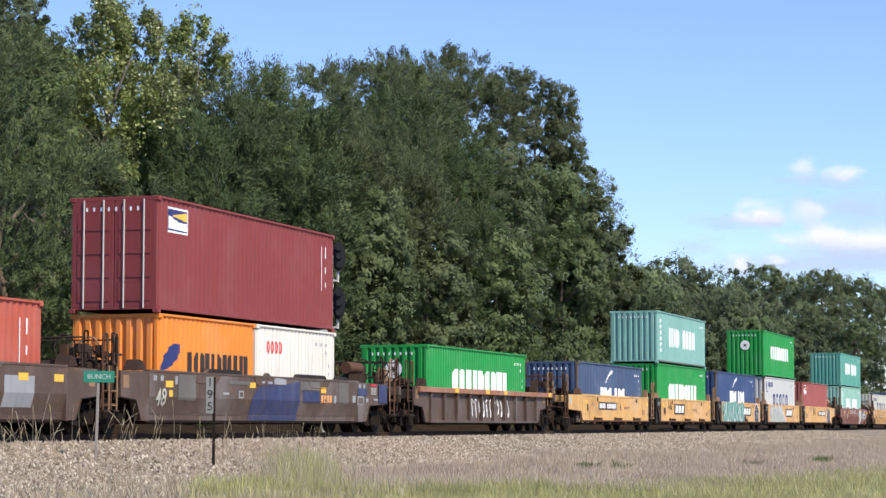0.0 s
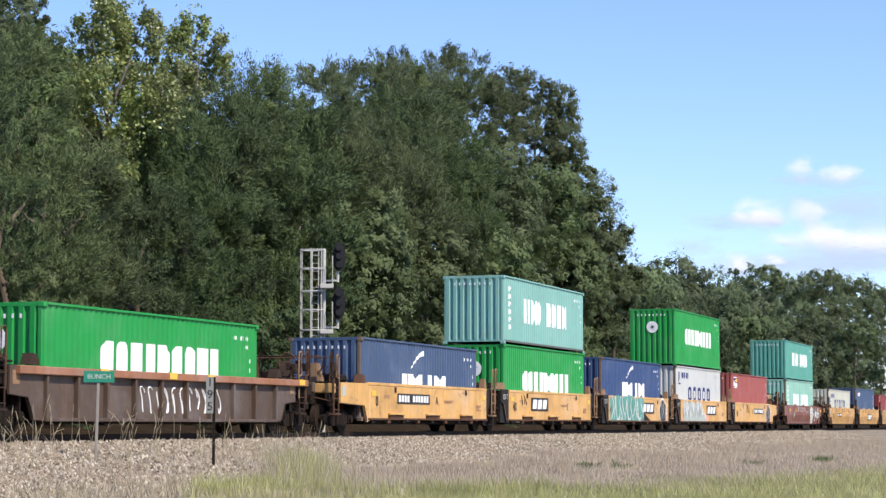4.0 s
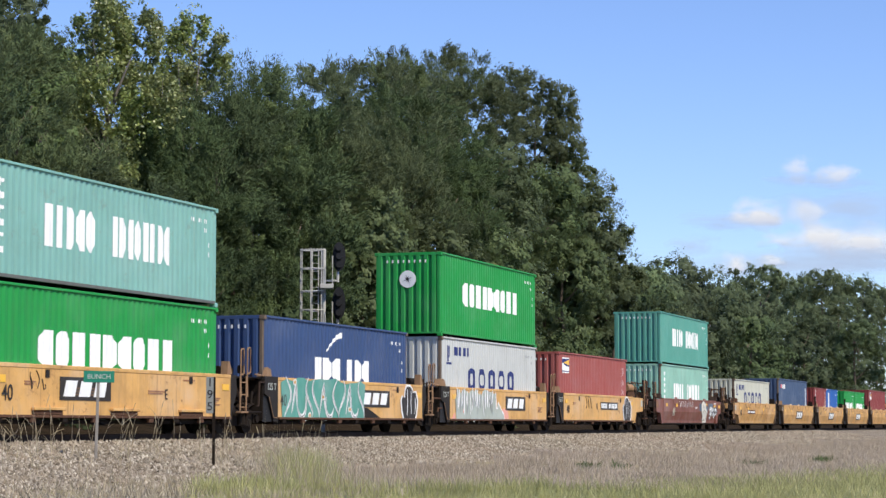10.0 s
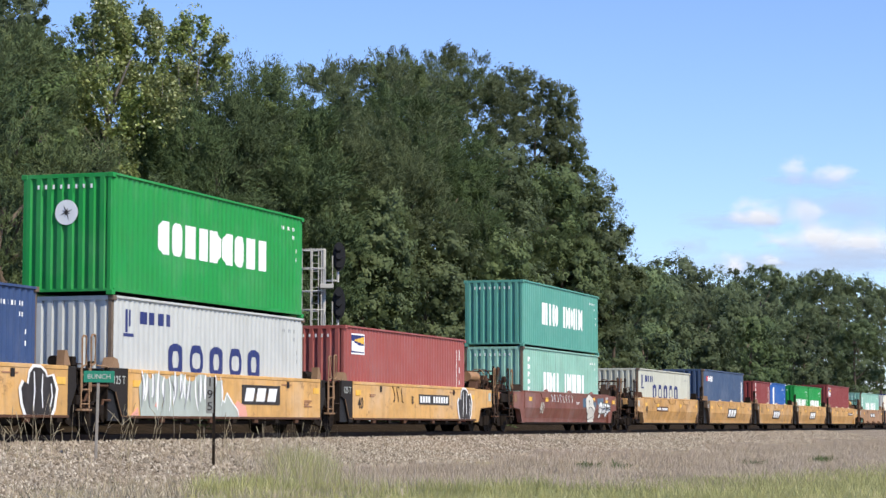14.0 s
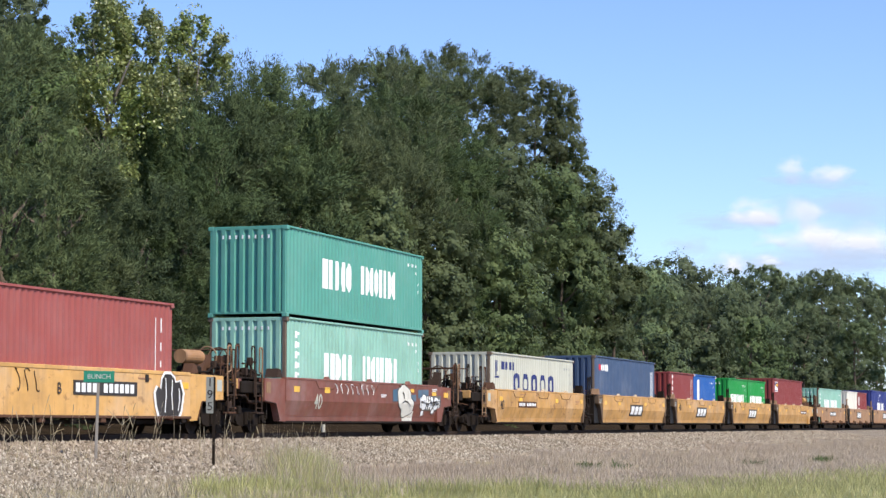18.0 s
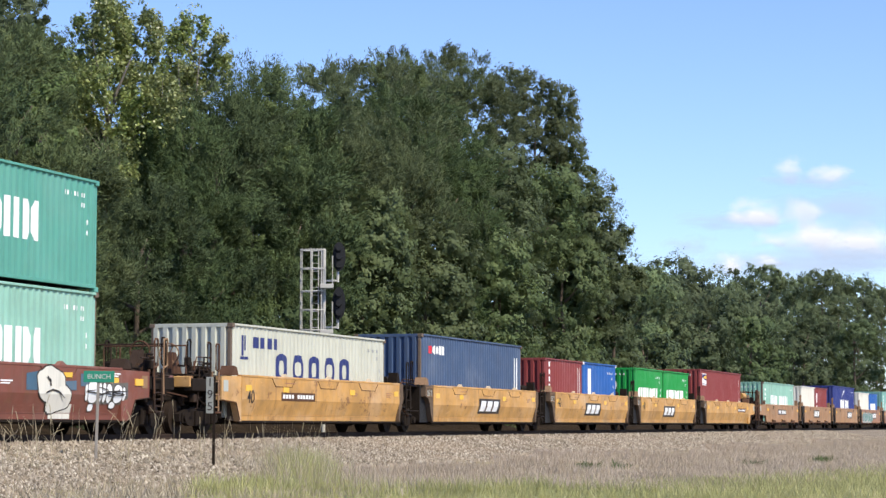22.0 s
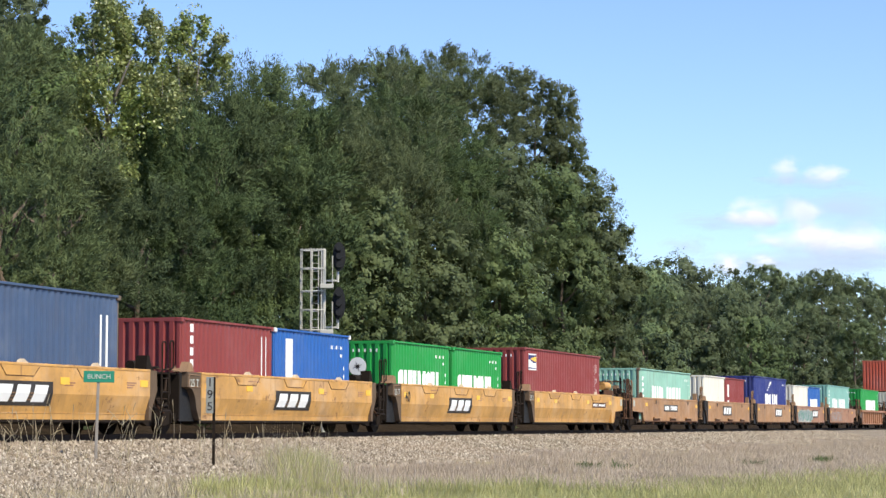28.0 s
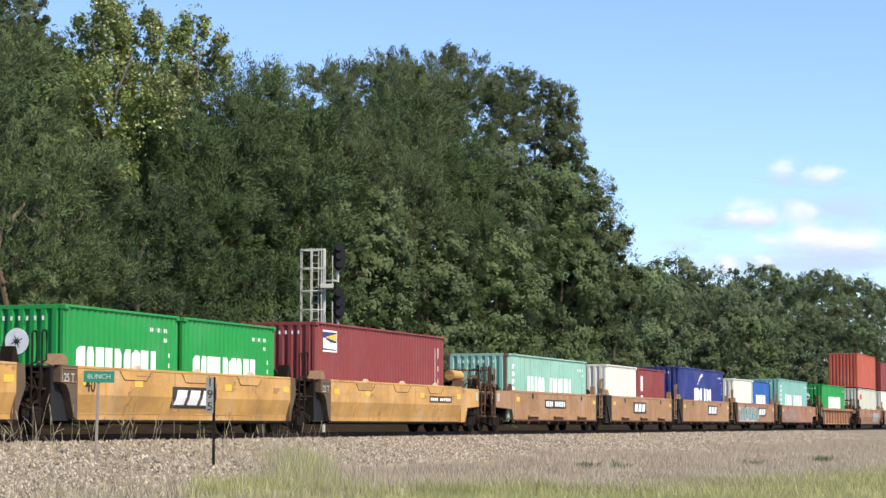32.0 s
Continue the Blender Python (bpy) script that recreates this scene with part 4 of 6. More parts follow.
def five_unit(starts, width, style, paints, labels, next_start, seed, tank=None):
    """An articulated car of several wells; each well carries the bogie at its left."""
    cars = []
    for i, u0 in enumerate(starts):
        car = well_car(u0, style, paints[i], labels[i])
        well(car, style, 0, width, paints[i], bars=i < 2)
        last = i == len(starts) - 1
        if i == 0:
            end_gear(car, 0, -1, paints[i], seed, False, 2.4 if style == "flat" else 1.3, 0.14 if style == "flat" else 0.12)
            bogie(car, -2.0)
        if last:
            end_gear(car, width, 1, paints[i], seed + 50, tank, 2.1)
            bogie(car, width + 2.0)
        else:
            gap = starts[i + 1] - u0 - width
            gap_gear(car, width, width + gap, paints[i], seed + i, STEEL if style == "bent" else None)
            bogie(car, width + gap / 2 - 0.38)
        reflectors(car, (0.25, width - 0.55), 1.15)
        cars.append(car)
    return cars


WELL_BASE = 0.37


def stencils(car, xs, material):
    """Rows of tiny data stencils, too small to read."""
    y = -SIDE_Y[car.name] - 0.002
    for x, z, w, rows in xs:
        bm = bmesh.new()
        for k in range(rows):
            bx(bm, x, x + w * (1 - 0.2 * (k % 3)), y, y + 0.02, z - k * 0.055 - 0.03, z - k * 0.055)
        tagged(part("stencil", settle(bm, car), material, car, "tiny data stencil"), kind="stuff")


def build_train():
    rnd = random.Random(5)
    # leading car and its brick-red box, leaving the view at the start
    car = well_car(27.4, "bent", BROWN, "dark brown well car with a brick red container")
    well(car, "bent", 0, 16.4, BROWN)
    end_gear(car, 16.4, 1, BROWN, 3)
    bogie(car, 18.0)
    reflectors(car, (14.2, 15.8), 1.2)
    patches(car, [(13.6, 14.9, 0.62, 1.30)], GMARK, "pale grey paint patch")
    leasing_box(30.85, WELL_BASE, LOW, BRICK, "brick red corrugated container with white data bars")

    # long dark brown car with a red box over an orange and a white one
    car = well_car(48.0, "bent", BROWN, "long dark brown well car with blue and grey paint patches")
    well(car, "bent", 0, 14.6, BROWN)
    end_gear(car, 0, -1, BROWN, 7)
    bogie(car, -1.9)
    end_gear(car, 14.6, 1, BROWN, 8, RUST, 2.6, 0.75)
    bogie(car, 16.8)
    reflectors(car, (0.92, 8.79, 11.42, 16.46), 1.17)
    word(car, "48", 0.68, 0.90, 0.60, CREAM)
    bent_patch(car, [(6.31, 0.94), (6.5, 1.10), (6.8, 1.25), (7.1, 1.33), (7.8, 1.36), (8.4, 1.32), (9.0, 1.40), (9.77, 1.48)], UMARK, "dark blue paint patch")
    bent_patch(car, [(1.64, 1.50), (2.69, 1.50)], PMARK_GREY, "grey paint patch", 0.86)
    bent_patch(car, [(4.75, 1.40), (6.18, 1.40)], PMARK_GREY, "grey paint strip", 1.31)
    bent_patch(car, [(9.80, 1.46), (11.3, 1.48)], PMARK_GREY, "grey paint patch", 1.24)
    bent_patch(car, [(12.86, 1.50), (13.69, 1.50)], PMARK_GREY, "grey paint patch", 0.88)
    bent_patch(car, [(10.0, 1.22), (11.3, 1.20)], UMARK, "dark blue paint patch", 0.88, 0.007)
    bent_patch(car, [(14.5, 1.36), (15.35, 1.36)], UMARK, "dark blue paint patch", 1.14, 0.007)
    bent_patch(car, [(16.38, 1.50), (17.15, 1.50)], UMARK, "dark blue paint patch", 0.94, 0.007)
    bent_patch(car, [(7.85, 1.52), (8.2, 1.54), (8.73, 1.50)], GMARK, "pale scuffed patch", 1.36, 0.009)
    patches(car, [(10.15 + 0.23 * k, 10.32 + 0.23 * k, 0.93, 1.16) for k in range(3)], WMARK, "white letter bar", 0.003)
    patches(car, [(11.44 + 0.23 * k, 11.60 + 0.23 * k, 0.89, 1.11) for k in range(4)], OMARK, "orange number bar", 0.003)
    patches(car, [(12.48, 12.66, 0.88, 1.11), (14.06, 14.3, 0.92, 1.13), (15.27, 15.45, 0.94, 1.06), (0.22, 0.40, 1.32, 1.45), (0.62, 0.78, 1.32, 1.45), (1.46, 1.6, 1.25, 1.45), (7.0, 7.2, 1.37, 1.43), (7.42, 7.74, 1.37, 1.43), (3.5, 3.88, 1.03, 1.09), (4.4, 4.78, 1.03, 1.09), (14.6, 14.78, 1.37, 1.48), (15.0, 15.16, 1.37, 1.48), (15.95, 16.3, 1.0, 1.06), (11.7, 11.95, 0.94, 0.99)], GMARK, "small pale stencil", 0.003)
    patches(car, [(15.66, 16.18, 1.44, 1.50)], RMARK, "small red notice", 0.003)
    patches(car, [(15.68, 16.17, 1.19 + 0.045 * k, 1.215 + 0.045 * k) for k in range(5)], PMARK, "pale notice line", 0.003)
    patches(car, [(6.15, 6.55, 1.24, 1.38), (1.95, 2.4, 1.06, 1.11), (1.12, 1.32, 0.94, 1.10)], YMARK, "dull yellow patch", 0.003)
    for x0, x1, z0, z1 in ((5.42, 5.74, 0.95, 1.15), (14.51, 15.02, 0.86, 1.12)):
        patches(car, [(x0, x1, z0, z1)], GMARK, "white-edged notice", 0.002)
        patches(car, [(x0 + 0.05, x1 - 0.05, z0 + 0.04, z1 - 0.04)], BROWN, "brown notice field", 0.005)
    for x0, x1 in ((3.4, 5.6), (9.65, 11.9), (12.8, 13.7)):
        part("guide_cover", prism([(x0, 1.57), (x1, 1.57), (x1 - 0.18, 1.68), (x0 + 0.18, 1.68)], -1.42, -1.24), PANEL, car, "rounded dark guide cover")
    leasing_box(48.85, 3.0, TALL, MAROON, "maroon high-cube container with a white logo panel and door rods", True)
    c = container(48.95, 0.40, SHORT, LOW, ORANGE, "orange corrugated twenty-foot container with dark lettering")
    letters(c, block_word(1.75, 5.7, 1.12, 1.69, 11, 0.25), KMARK, "dark block lettering")
    part("emblem", on_band([(0.15, 1.2, 1.3), (0.35, 1.2, 1.55), (0.6, 1.25, 1.75), (0.85, 1.35, 1.87), (1.1, 1.5, 1.87), (1.27, 1.65, 1.87)]), BMARK, c, "blue emblem")
    c = container(55.12, 0.40, SHORT, LOW, WHITE, "white twenty-foot container with red lettering")
    letters(c, block_word(0.73, 1.88, 1.82, 2.17, 4, 0.12, True), RMARK, "red lettering")
    small_marks(c, SHORT, LOW, GMARK)

    # ribbed brown car with one green box
    car = well_car(69.75, "posts", BROWN, "dark brown ribbed well car with rusty chord and chalk marks")
    well(car, "posts", 0, 13.3, BROWN, CHORD)
    end_gear(car, 0, -1, BROWN, 11)
    bogie(car, -1.6)
    end_gear(car, 13.3, 1, BROWN, 12)
    bogie(car, 15.2)
    reflectors(car, (2.5, 6.2, 8.5, 14.8), 1.37, -1.425)
    scrawl(car, 4.8, 9.8, 0.5, 1.2, WMARK, 4, -1.268, 0.02)
    green_box(69.85, WELL_BASE, LONG, LOW, (0.232, 0.80), (0.394, 0.71))

    # yellow articulated car with five wells
    names = ["yellow flat-sided well car unit with a black data plate", "yellow flat-sided well car unit with a black logo plate",
             "yellow flat-sided well car unit with teal graffiti", "yellow flat-sided well car unit with white graffiti",
             "yellow flat-sided well car unit with black and white graffiti"]
    cars = five_unit([90.6, 106.1, 121.98, 137.59, 152.9], 12.57, "flat", [BUFF] * 5, names, None, 21, OCHRE)
    number_plate(cars[0], 2.73, 6.0)
    word(cars[0], "A", 6.75, 1.05, 0.36, KMARK)
    word(cars[0], "0", 0.75, 0.98, 0.45, KMARK)
    word(cars[1], "40", 0.75, 0.92, 0.48, KMARK)
    logo_plate(cars[1], 3.1, 5.6)
    word(cars[1], "E", 8.6, 0.98, 0.36, KMARK)
    scrawl(cars[1], 1.7, 2.5, 1.0, 1.45, KMARK, 9, -1.312, 0.012)
    slab(cars[2], 0.15, 7.0, 0.44, 1.66, TMARK, 61, "teal painted ground of the graffiti")
    wild_letters(cars[2], 0.4, 6.9, 0.46, 1.60, WMARK, 31, False, "white curling graffiti stroke", 1.35)
    wild_letters(cars[2], 0.4, 6.9, 0.46, 1.60, KMARK, 31, False, "thin dark graffiti edge", 0.22)
    for k, (x, z) in enumerate(((1.15, 1.46), (3.35, 1.06), (5.6, 0.72), (2.3, 0.52))):
        bm = bmesh.new()
        blob(bm, x, z, 0.16, 0.10, -1.336, 71 + k, 12, 0.3)
        part("graffiti_gap", settle(bm, cars[2]), WMARK, cars[2], "white-rimmed gap in the graffiti")
        bm = bmesh.new()
        blob(bm, x, z, 0.10, 0.06, -1.342, 71 + k, 12, 0.3)
        part("graffiti_gap", settle(bm, cars[2]), BUFF, cars[2], "bare paint in a gap of the graffiti")
    part("graffiti", prism([(6.6, 0.78), (7.2, 0.78), (8.4, 0.47), (6.5, 0.47)], -1.318, -1.30), PANEL, cars[2], "dark grey sprayed wedge")
    logo_plate(cars[2], 6.7, 9.28)
    word(cars[2], "40", 0.36, 0.92, 0.45, KMARK)
    upright_mark(cars[2], 11.2)
    slab(cars[3], 0.55, 5.5, 0.46, 1.56, PALESPRAY, 62, "pale grey-green painted ground of the graffiti")
    part("graffiti", prism([(5.3, 0.46), (6.55, 0.46), (6.45, 0.64), (6.1, 0.82), (5.75, 1.06), (5.6, 0.86), (5.3, 0.86)], -1.318, -1.30), PALESPRAY, cars[3], "pale grey-green painted tail of the graffiti")
    part("graffiti_line", ribbon([(6.58, 0.46), (6.48, 0.64), (6.13, 0.83), (5.76, 1.08), (5.62, 0.84), (5.45, 0.90), (5.42, 1.25), (5.35, 1.5)], 0.032, -1.326, 0.5), WMARK, cars[3], "white sprayed outline")
    wild_letters(cars[3], 0.5, 5.5, 0.58, 1.58, WMARK, 37, True, "white flame-like graffiti stroke")
    wild_letters(cars[3], 0.6, 5.3, 0.60, 1.50, GMARK, 39, True, "grey graffiti stroke", 0.5)
    part("graffiti", prism([(6.55, 0.47), (7.15, 0.47), (7.05, 0.74), (6.5, 0.88), (6.35, 0.78)], -1.322, -1.30), CORAL, cars[3], "coral sprayed wedge")
    part("graffiti", prism([(0.15, 0.47), (0.55, 0.47), (0.5, 0.66)], -1.322, -1.30), CORAL, cars[3], "coral sprayed wedge")
    part("graffiti", prism([(1.42, 0.70), (1.6, 0.66), (1.62, 0.95)], -1.324, -1.30), CORAL, cars[3], "coral sprayed wedge")
    logo_plate(cars[3], 6.8, 9.46)
    word(cars[4], "40", 0.65, 0.9, 0.48, KMARK)
    word(cars[4], "B", 5.6, 1.05, 0.36, KMARK)
    number_plate(cars[4], 6.28, 9.52)
    scrawl(cars[4], 3.6, 4.8, 0.95, 1.5, KMARK, 12, -1.312, 0.012)
    upright_mark(cars[4], 11.3)
    for c in cars:
        stencils(c, ((7.6, 1.08, 1.0, 2), (11.3, 0.95, 0.6, 4), (9.6, 1.38, 0.7, 1), (1.5, 1.2, 0.5, 2)), TAN)
    for c in cars[1:]:
        word(c, "125 T", -0.46, 1.29, 0.27, SIGNWHITE, -SIDE_Y[c.name] + 0.014)
    slate_box(90.2, WELL_BASE, BLUE, "slate blue corrugated container with white lettering")
    green_box(105.85, 0.40, LONG, TALL, (0.21, 0.786), (0.383, 0.67))
    sea_box(105.8, 3.302, LOW, SEA, "faded sea green container with white lettering and rust runs")
    slate_box(121.15, WELL_BASE, ROYAL, "deep blue corrugated container with white lettering", TALL)
    ring_box(136.95, 0.40, TALL, GREY, "pale grey corrugated container with blue lettering")
    green_box(136.85, 3.302, LONG, TALL)
    leasing_box(152.48, WELL_BASE, TALL, FADED, "maroon high-cube container with a white logo panel")

    # red oxide single car with two sea green boxes
    car = well_car(171.6, "bent", OXIDE, "red oxide well car with chalk scrawls and pale graffiti")
    well(car, "bent", 0, 13.6, OXIDE)
    end_gear(car, 0, -1, OXIDE, 41)
    bogie(car, -1.9)
    end_gear(car, 13.6, 1, OXIDE, 42)
    bogie(car, 15.5)
    reflectors(car, (0.6, 3.0, 13.0, 14.3), 1.18)
    word(car, "40", 2.5, 0.90, 0.62, CREAM)
    scrawl(car, 3.8, 7.4, 1.16, 1.48, WMARK, 17, -1.424, 0.012)
    pale_shape(car, 9.35)
    bent_patch(car, [(11.5, 1.40), (12.6, 1.42)], SPRAYBLUE, "dull blue sprayed patch", 1.12, 0.003)
    bent_patch(car, [(12.2, 1.20), (13.9, 1.24)], PMARK_GREY, "grey sprayed haze", 0.72, 0.004)
    for k, (x, z, rx, rz) in enumerate(((11.82, 0.98, 0.10, 0.20), (12.12, 1.0, 0.28, 0.27), (12.1, 0.64, 0.14, 0.09), (12.48, 0.98, 0.09, 0.24), (12.68, 0.98, 0.09, 0.25), (12.92, 0.97, 0.15, 0.24), (13.15, 0.70, 0.16, 0.08), (13.38, 0.96, 0.25, 0.23), (13.68, 0.97, 0.08, 0.18))):
        bm = bmesh.new()
        blob(bm, x, z, rx + 0.035, rz + 0.022, -1.424 - 0.001 * k, 80 + k, 16, 0.16)
        rim = part("graffiti", settle(bm, car), KMARK, car, "dark rim of a white painted shape")
        bm = bmesh.new()
        blob(bm, x, z, rx, rz, -1.4245 - 0.001 * k, 80 + k, 16, 0.16)
        part("graffiti_fill", settle(bm, car), WMARK, rim, "white painted shape")
    strokes(car, 11.95, 13.6, 0.84, 1.12, KMARK, 44, "thin black sprayed stroke", 4, 0.014)
    bent_patch(car, [(9.0, 1.36), (9.6, 1.42)], SPRAYBLUE, "dull blue sprayed patch", 1.0, 0.003)
    bent_patch(car, [(10.5, 1.20), (11.3, 1.24)], SPRAYBLUE, "dull blue sprayed patch", 1.02, 0.003)
    bent_patch(car, [(10.5, 1.40), (11.1, 1.42)], YMARK, "dull yellow patch", 1.29, 0.003)
    stencils(car, ((7.9, 1.2, 0.5, 2), (13.0, 1.45, 0.5, 3)), WMARK)
    sea_box(172.15, 0.40, TALL, SEA_PALE, "pale sea green container with worn white lettering", (0.243, 0.783), (0.397, 0.68))
    sea_box(172.12, 3.302, LOW, TEAL, "teal corrugated container with white lettering", (0.236, 0.773), (0.374, 0.714), False)

    # second yellow articulated car, with bent sides
    name = "weathered yellow well car unit with bent sides and black plate"
    cars = five_unit([192.3, 208.55, 224.3, 239.85, 255.8], 12.75, "bent", [YELLOW] * 5, [name] * 5, None, 61, YELLOW)
    number_plate(cars[0], 2.77, 5.33, 0.92, 1.15, RUST)
    word(cars[0], "40", 0.6, 0.98, 0.5, KMARK)
    for c, x in ((cars[1], 5.2), (cars[2], 4.95), (cars[3], 5.0)):
        logo_plate(c, x, x + 2.65, 0.66, 1.19)
    for c in cars[2:4]:
        word(c, "40", 0.6, 1.15, 0.5, KMARK)
    number_plate(cars[4], 9.2, 11.6, 1.0, 1.22, RUST)
    for c in cars[1:]:
        word(c, "125 T", -0.46, 1.29, 0.27, SIGNWHITE, -SIDE_Y[c.name] + 0.014)
    for c in cars:
        stencils(c, ((3.0, 1.42, 0.8, 1), (8.4, 1.2, 0.5, 2), (11.5, 1.25, 0.5, 3)), TAN)
        reflectors(c, (2.9, 8.2), 1.14)
    ring_box(192.1, WELL_BASE - 0.01, LOW, CREAM, "cream corrugated container with blue lettering")
    c = container(207.9, WELL_BASE + 0.03, LONG, TALL, BLUE, "dull blue high-cube container with a small white mark")
    letters(c, block_word(1.25, 2.5, 2.24, 2.54, 4, 0.1), WMARK, "small white lettering")
    part("emblem", on_side([(0.75, 1.15, 2.26, 2.52)]), RMARK, c, "small red emblem")
    marks("data_bar", c, ([(11.2, 11.27, 0.9, 2.4), (11.5, 11.57, 0.9, 2.4)]), WMARK, "white data bar")
    c = container(223.5, WELL_BASE - 0.01, SHORT, LOW, MAROON, "maroon twenty-foot container with white marks")
    letters(c, [[(0.55, 0.75, 2.25 - k * 0.3, 2.45 - k * 0.3)] for k in range(4)], WMARK, "white mark")
    marks("data_bar", c, ([(5.2, 5.26, 1.2, 2.3), (5.5, 5.56, 1.2, 2.3)]), WMARK, "white data bar")
    c = container(229.65, WELL_BASE - 0.01, SHORT, LOW, AZURE, "bright blue twenty-foot container with a white stripe", paint_end=AZURE)
    part("stripe", on_side([(0.85, 1.35, 1.1, 2.32)]), WMARK, c, "white vertical stripe")
    small_marks(c, SHORT, LOW)
    green_box(239.6, WELL_BASE, SHORT, LOW, (0.10, 0.805), (0.432, 0.645))
    green_box(245.95, WELL_BASE, SHORT, LOW, (0.10, 0.78), (0.432, 0.635))
    leasing_box(255.1, WELL_BASE, TALL, MAROON, "maroon high-cube container with a white logo panel")

    # third articulated car, ochre to brown
    paints = [OCHRE, OCHRE, OCHRE, TAN, TAN]
    names = ["rusty ochre well car unit with a black data plate", "rusty ochre well car unit with a black logo plate", "rusty ochre well car unit with a black logo plate",
             "faded brown well car unit with pale graffiti", "faded brown well car unit with dark graffiti"]
    cars = five_unit([275.6, 291.3, 306.9, 322.5, 338.5], 12.75, "flat", paints, names, None, 81)
    number_plate(cars[0], 4.4, 7.6)
    for c, x in ((cars[1], 4.3), (cars[2], 6.6), (cars[3], 7.0)):
        logo_plate(c, x, x + 2.6)
    slab(cars[3], 0.4, 6.5, 0.46, 1.40, PMARK, 62, "pale painted ground of the graffiti")
    graffiti(cars[3], 0.5, 7.0, 0.45, 1.4, GMARK, TMARK, 87, "pale grey graffiti")
    graffiti(cars[4], 0.5, 6.4, 0.45, 1.4, TAN, GMARK, 89, "faded graffiti")
    sea_box(275.0, WELL_BASE, LOW, SEA_PALE, "stained sea green container with broken white lettering", (0.231, 0.78), (0.42, 0.69))
    container(290.7, WELL_BASE, SHORT, LOW, WHITE, "plain white twenty-foot container")
    c = container(296.95, WELL_BASE, SHORT, LOW, MAROON, "maroon twenty-foot container with white stripes")
    marks("stripe", c, [(0.7, 1.05, 1.5, 2.2), (0.7, 1.05, 0.9, 1.3)], WMARK, "white stripe")
    slate_box(306.45, WELL_BASE, NAVY, "navy blue high-cube container with white lettering", TALL)
    container(321.8, WELL_BASE, SHORT, LOW, WHITE, "plain white twenty-foot container")
    c = container(328.15, WELL_BASE, SHORT, LOW, AZURE, "bright blue twenty-foot container with white lettering", paint_end=WHITE)
    letters(c, block_word(1.2, 4.6, 1.1, 1.75, 6), WMARK, "white block lettering")
    sea_box(338.0, WELL_BASE, TALL, SEA, "pale sea green container with white lettering", (0.2, 0.78), (0.36, 0.66))

    # ribbed brown car with a green box, and the last double stack
    car = well_car(357.5, "posts", TAN, "brown ribbed well car with a rusty chord")
    well(car, "posts", 0, 13.3, TAN, CHORD)
    end_gear(car, 0, -1, BROWN, 91)
    bogie(car, -1.6)
    end_gear(car, 13.3, 1, BROWN, 92)
    bogie(car, 14.7)
    green_box(357.6, WELL_BASE, LONG, TALL, (0.25, 0.80), (0.38, 0.70))
    car = well_car(378.5, "bent", TAN, "faded brown well car with grey patches")
    well(car, "bent", 0, 13.0, TAN)
    end_gear(car, 0, -1, TAN, 95)
    bogie(car, -1.9)
    gap_gear(car, 13.0, 16.2, TAN, 97)
    bogie(car, 14.6)
    patches(car, [(7.5, 11.5, 0.55, 1.3)], GMARK, "pale grey paint patch")
    c = container(377.9, 0.40, LONG, TALL, CREAM, "cream corrugated container with a red mark")
    part("emblem", on_side([(1.2, 2.4, 2.0, 2.4)]), RMARK, c, "small red mark")
    container(377.9, 3.302, LONG, TALL, BRICK, "brick red high-cube container on a cream one")
    car = well_car(394.7, "bent", TAN, "faded brown well car with maroon containers")
    well(car, "bent", 0, 12.7, TAN)
    gap_gear(car, 12.7, 15.9, TAN, 99)
    bogie(car, 14.3)
    container(394.2, 0.40, LONG, TALL, WHITE, "plain white corrugated steel container")
    container(394.2, 3.302, LONG, LOW, MAROON, "maroon container on a white one")


def scrawl(car, x0, x1, z0, z1, material, seed, y, r):
    """Thin chalk or spray lines."""
    rnd = random.Random(seed)
    n = max(3, int((x1 - x0) / 0.45))
    for i in range(n):
        a = x0 + (x1 - x0) * i / n
        w = (x1 - x0) / n * 0.8
        cx, cz = a + w / 2, (z0 + z1) / 2
        turn, start = rnd.uniform(4, 9), rnd.uniform(0, 6)
        pts = []
        for k in range(12):
            q = k / 11
            grow = 0.55 + 0.45 * math.sin(q * 5 + start)
            pts.append((cx + w / 2 * grow * math.cos(start + turn * q), y, cz + (z1 - z0) / 2 * (0.9 * math.sin(start + turn * q * 0.7))))
        part("scrawl", settle(tube(bmesh.new(), pts, [r] * 12, 4), car), material, car, "thin sprayed scrawl")


def blob_ring(cx, cz, rx, rz, seed, sides=16, rough=0.3, slant=0.0):
    rnd = random.Random(seed)
    q = [1 - rough * rnd.random() for _ in range(sides)]
    q = [(q[k - 1] + 2 * q[k] + q[(k + 1) % sides]) / 4 for k in range(sides)]
    ring = []
    for k in range(sides):
        a = 2 * math.pi * k / sides
        x, z = rx * q[k] * math.cos(a), rz * q[k] * math.copysign(abs(math.sin(a)) ** 0.6, math.sin(a))
        ring.append((cx + x + slant * z, cz + z))
    return ring


def flat_shape(bm, ring, y):
    f = bm.faces.new([bm.verts.new((x, y, z)) for x, z in ring])
    f.normal_update()
    if f.normal.y > 0:
        f.normal_flip()


def blob(bm, cx, cz, rx, rz, y, seed, sides=14, rough=0.3):
    flat_shape(bm, blob_ring(cx, cz, rx, rz, seed, sides, rough), y)


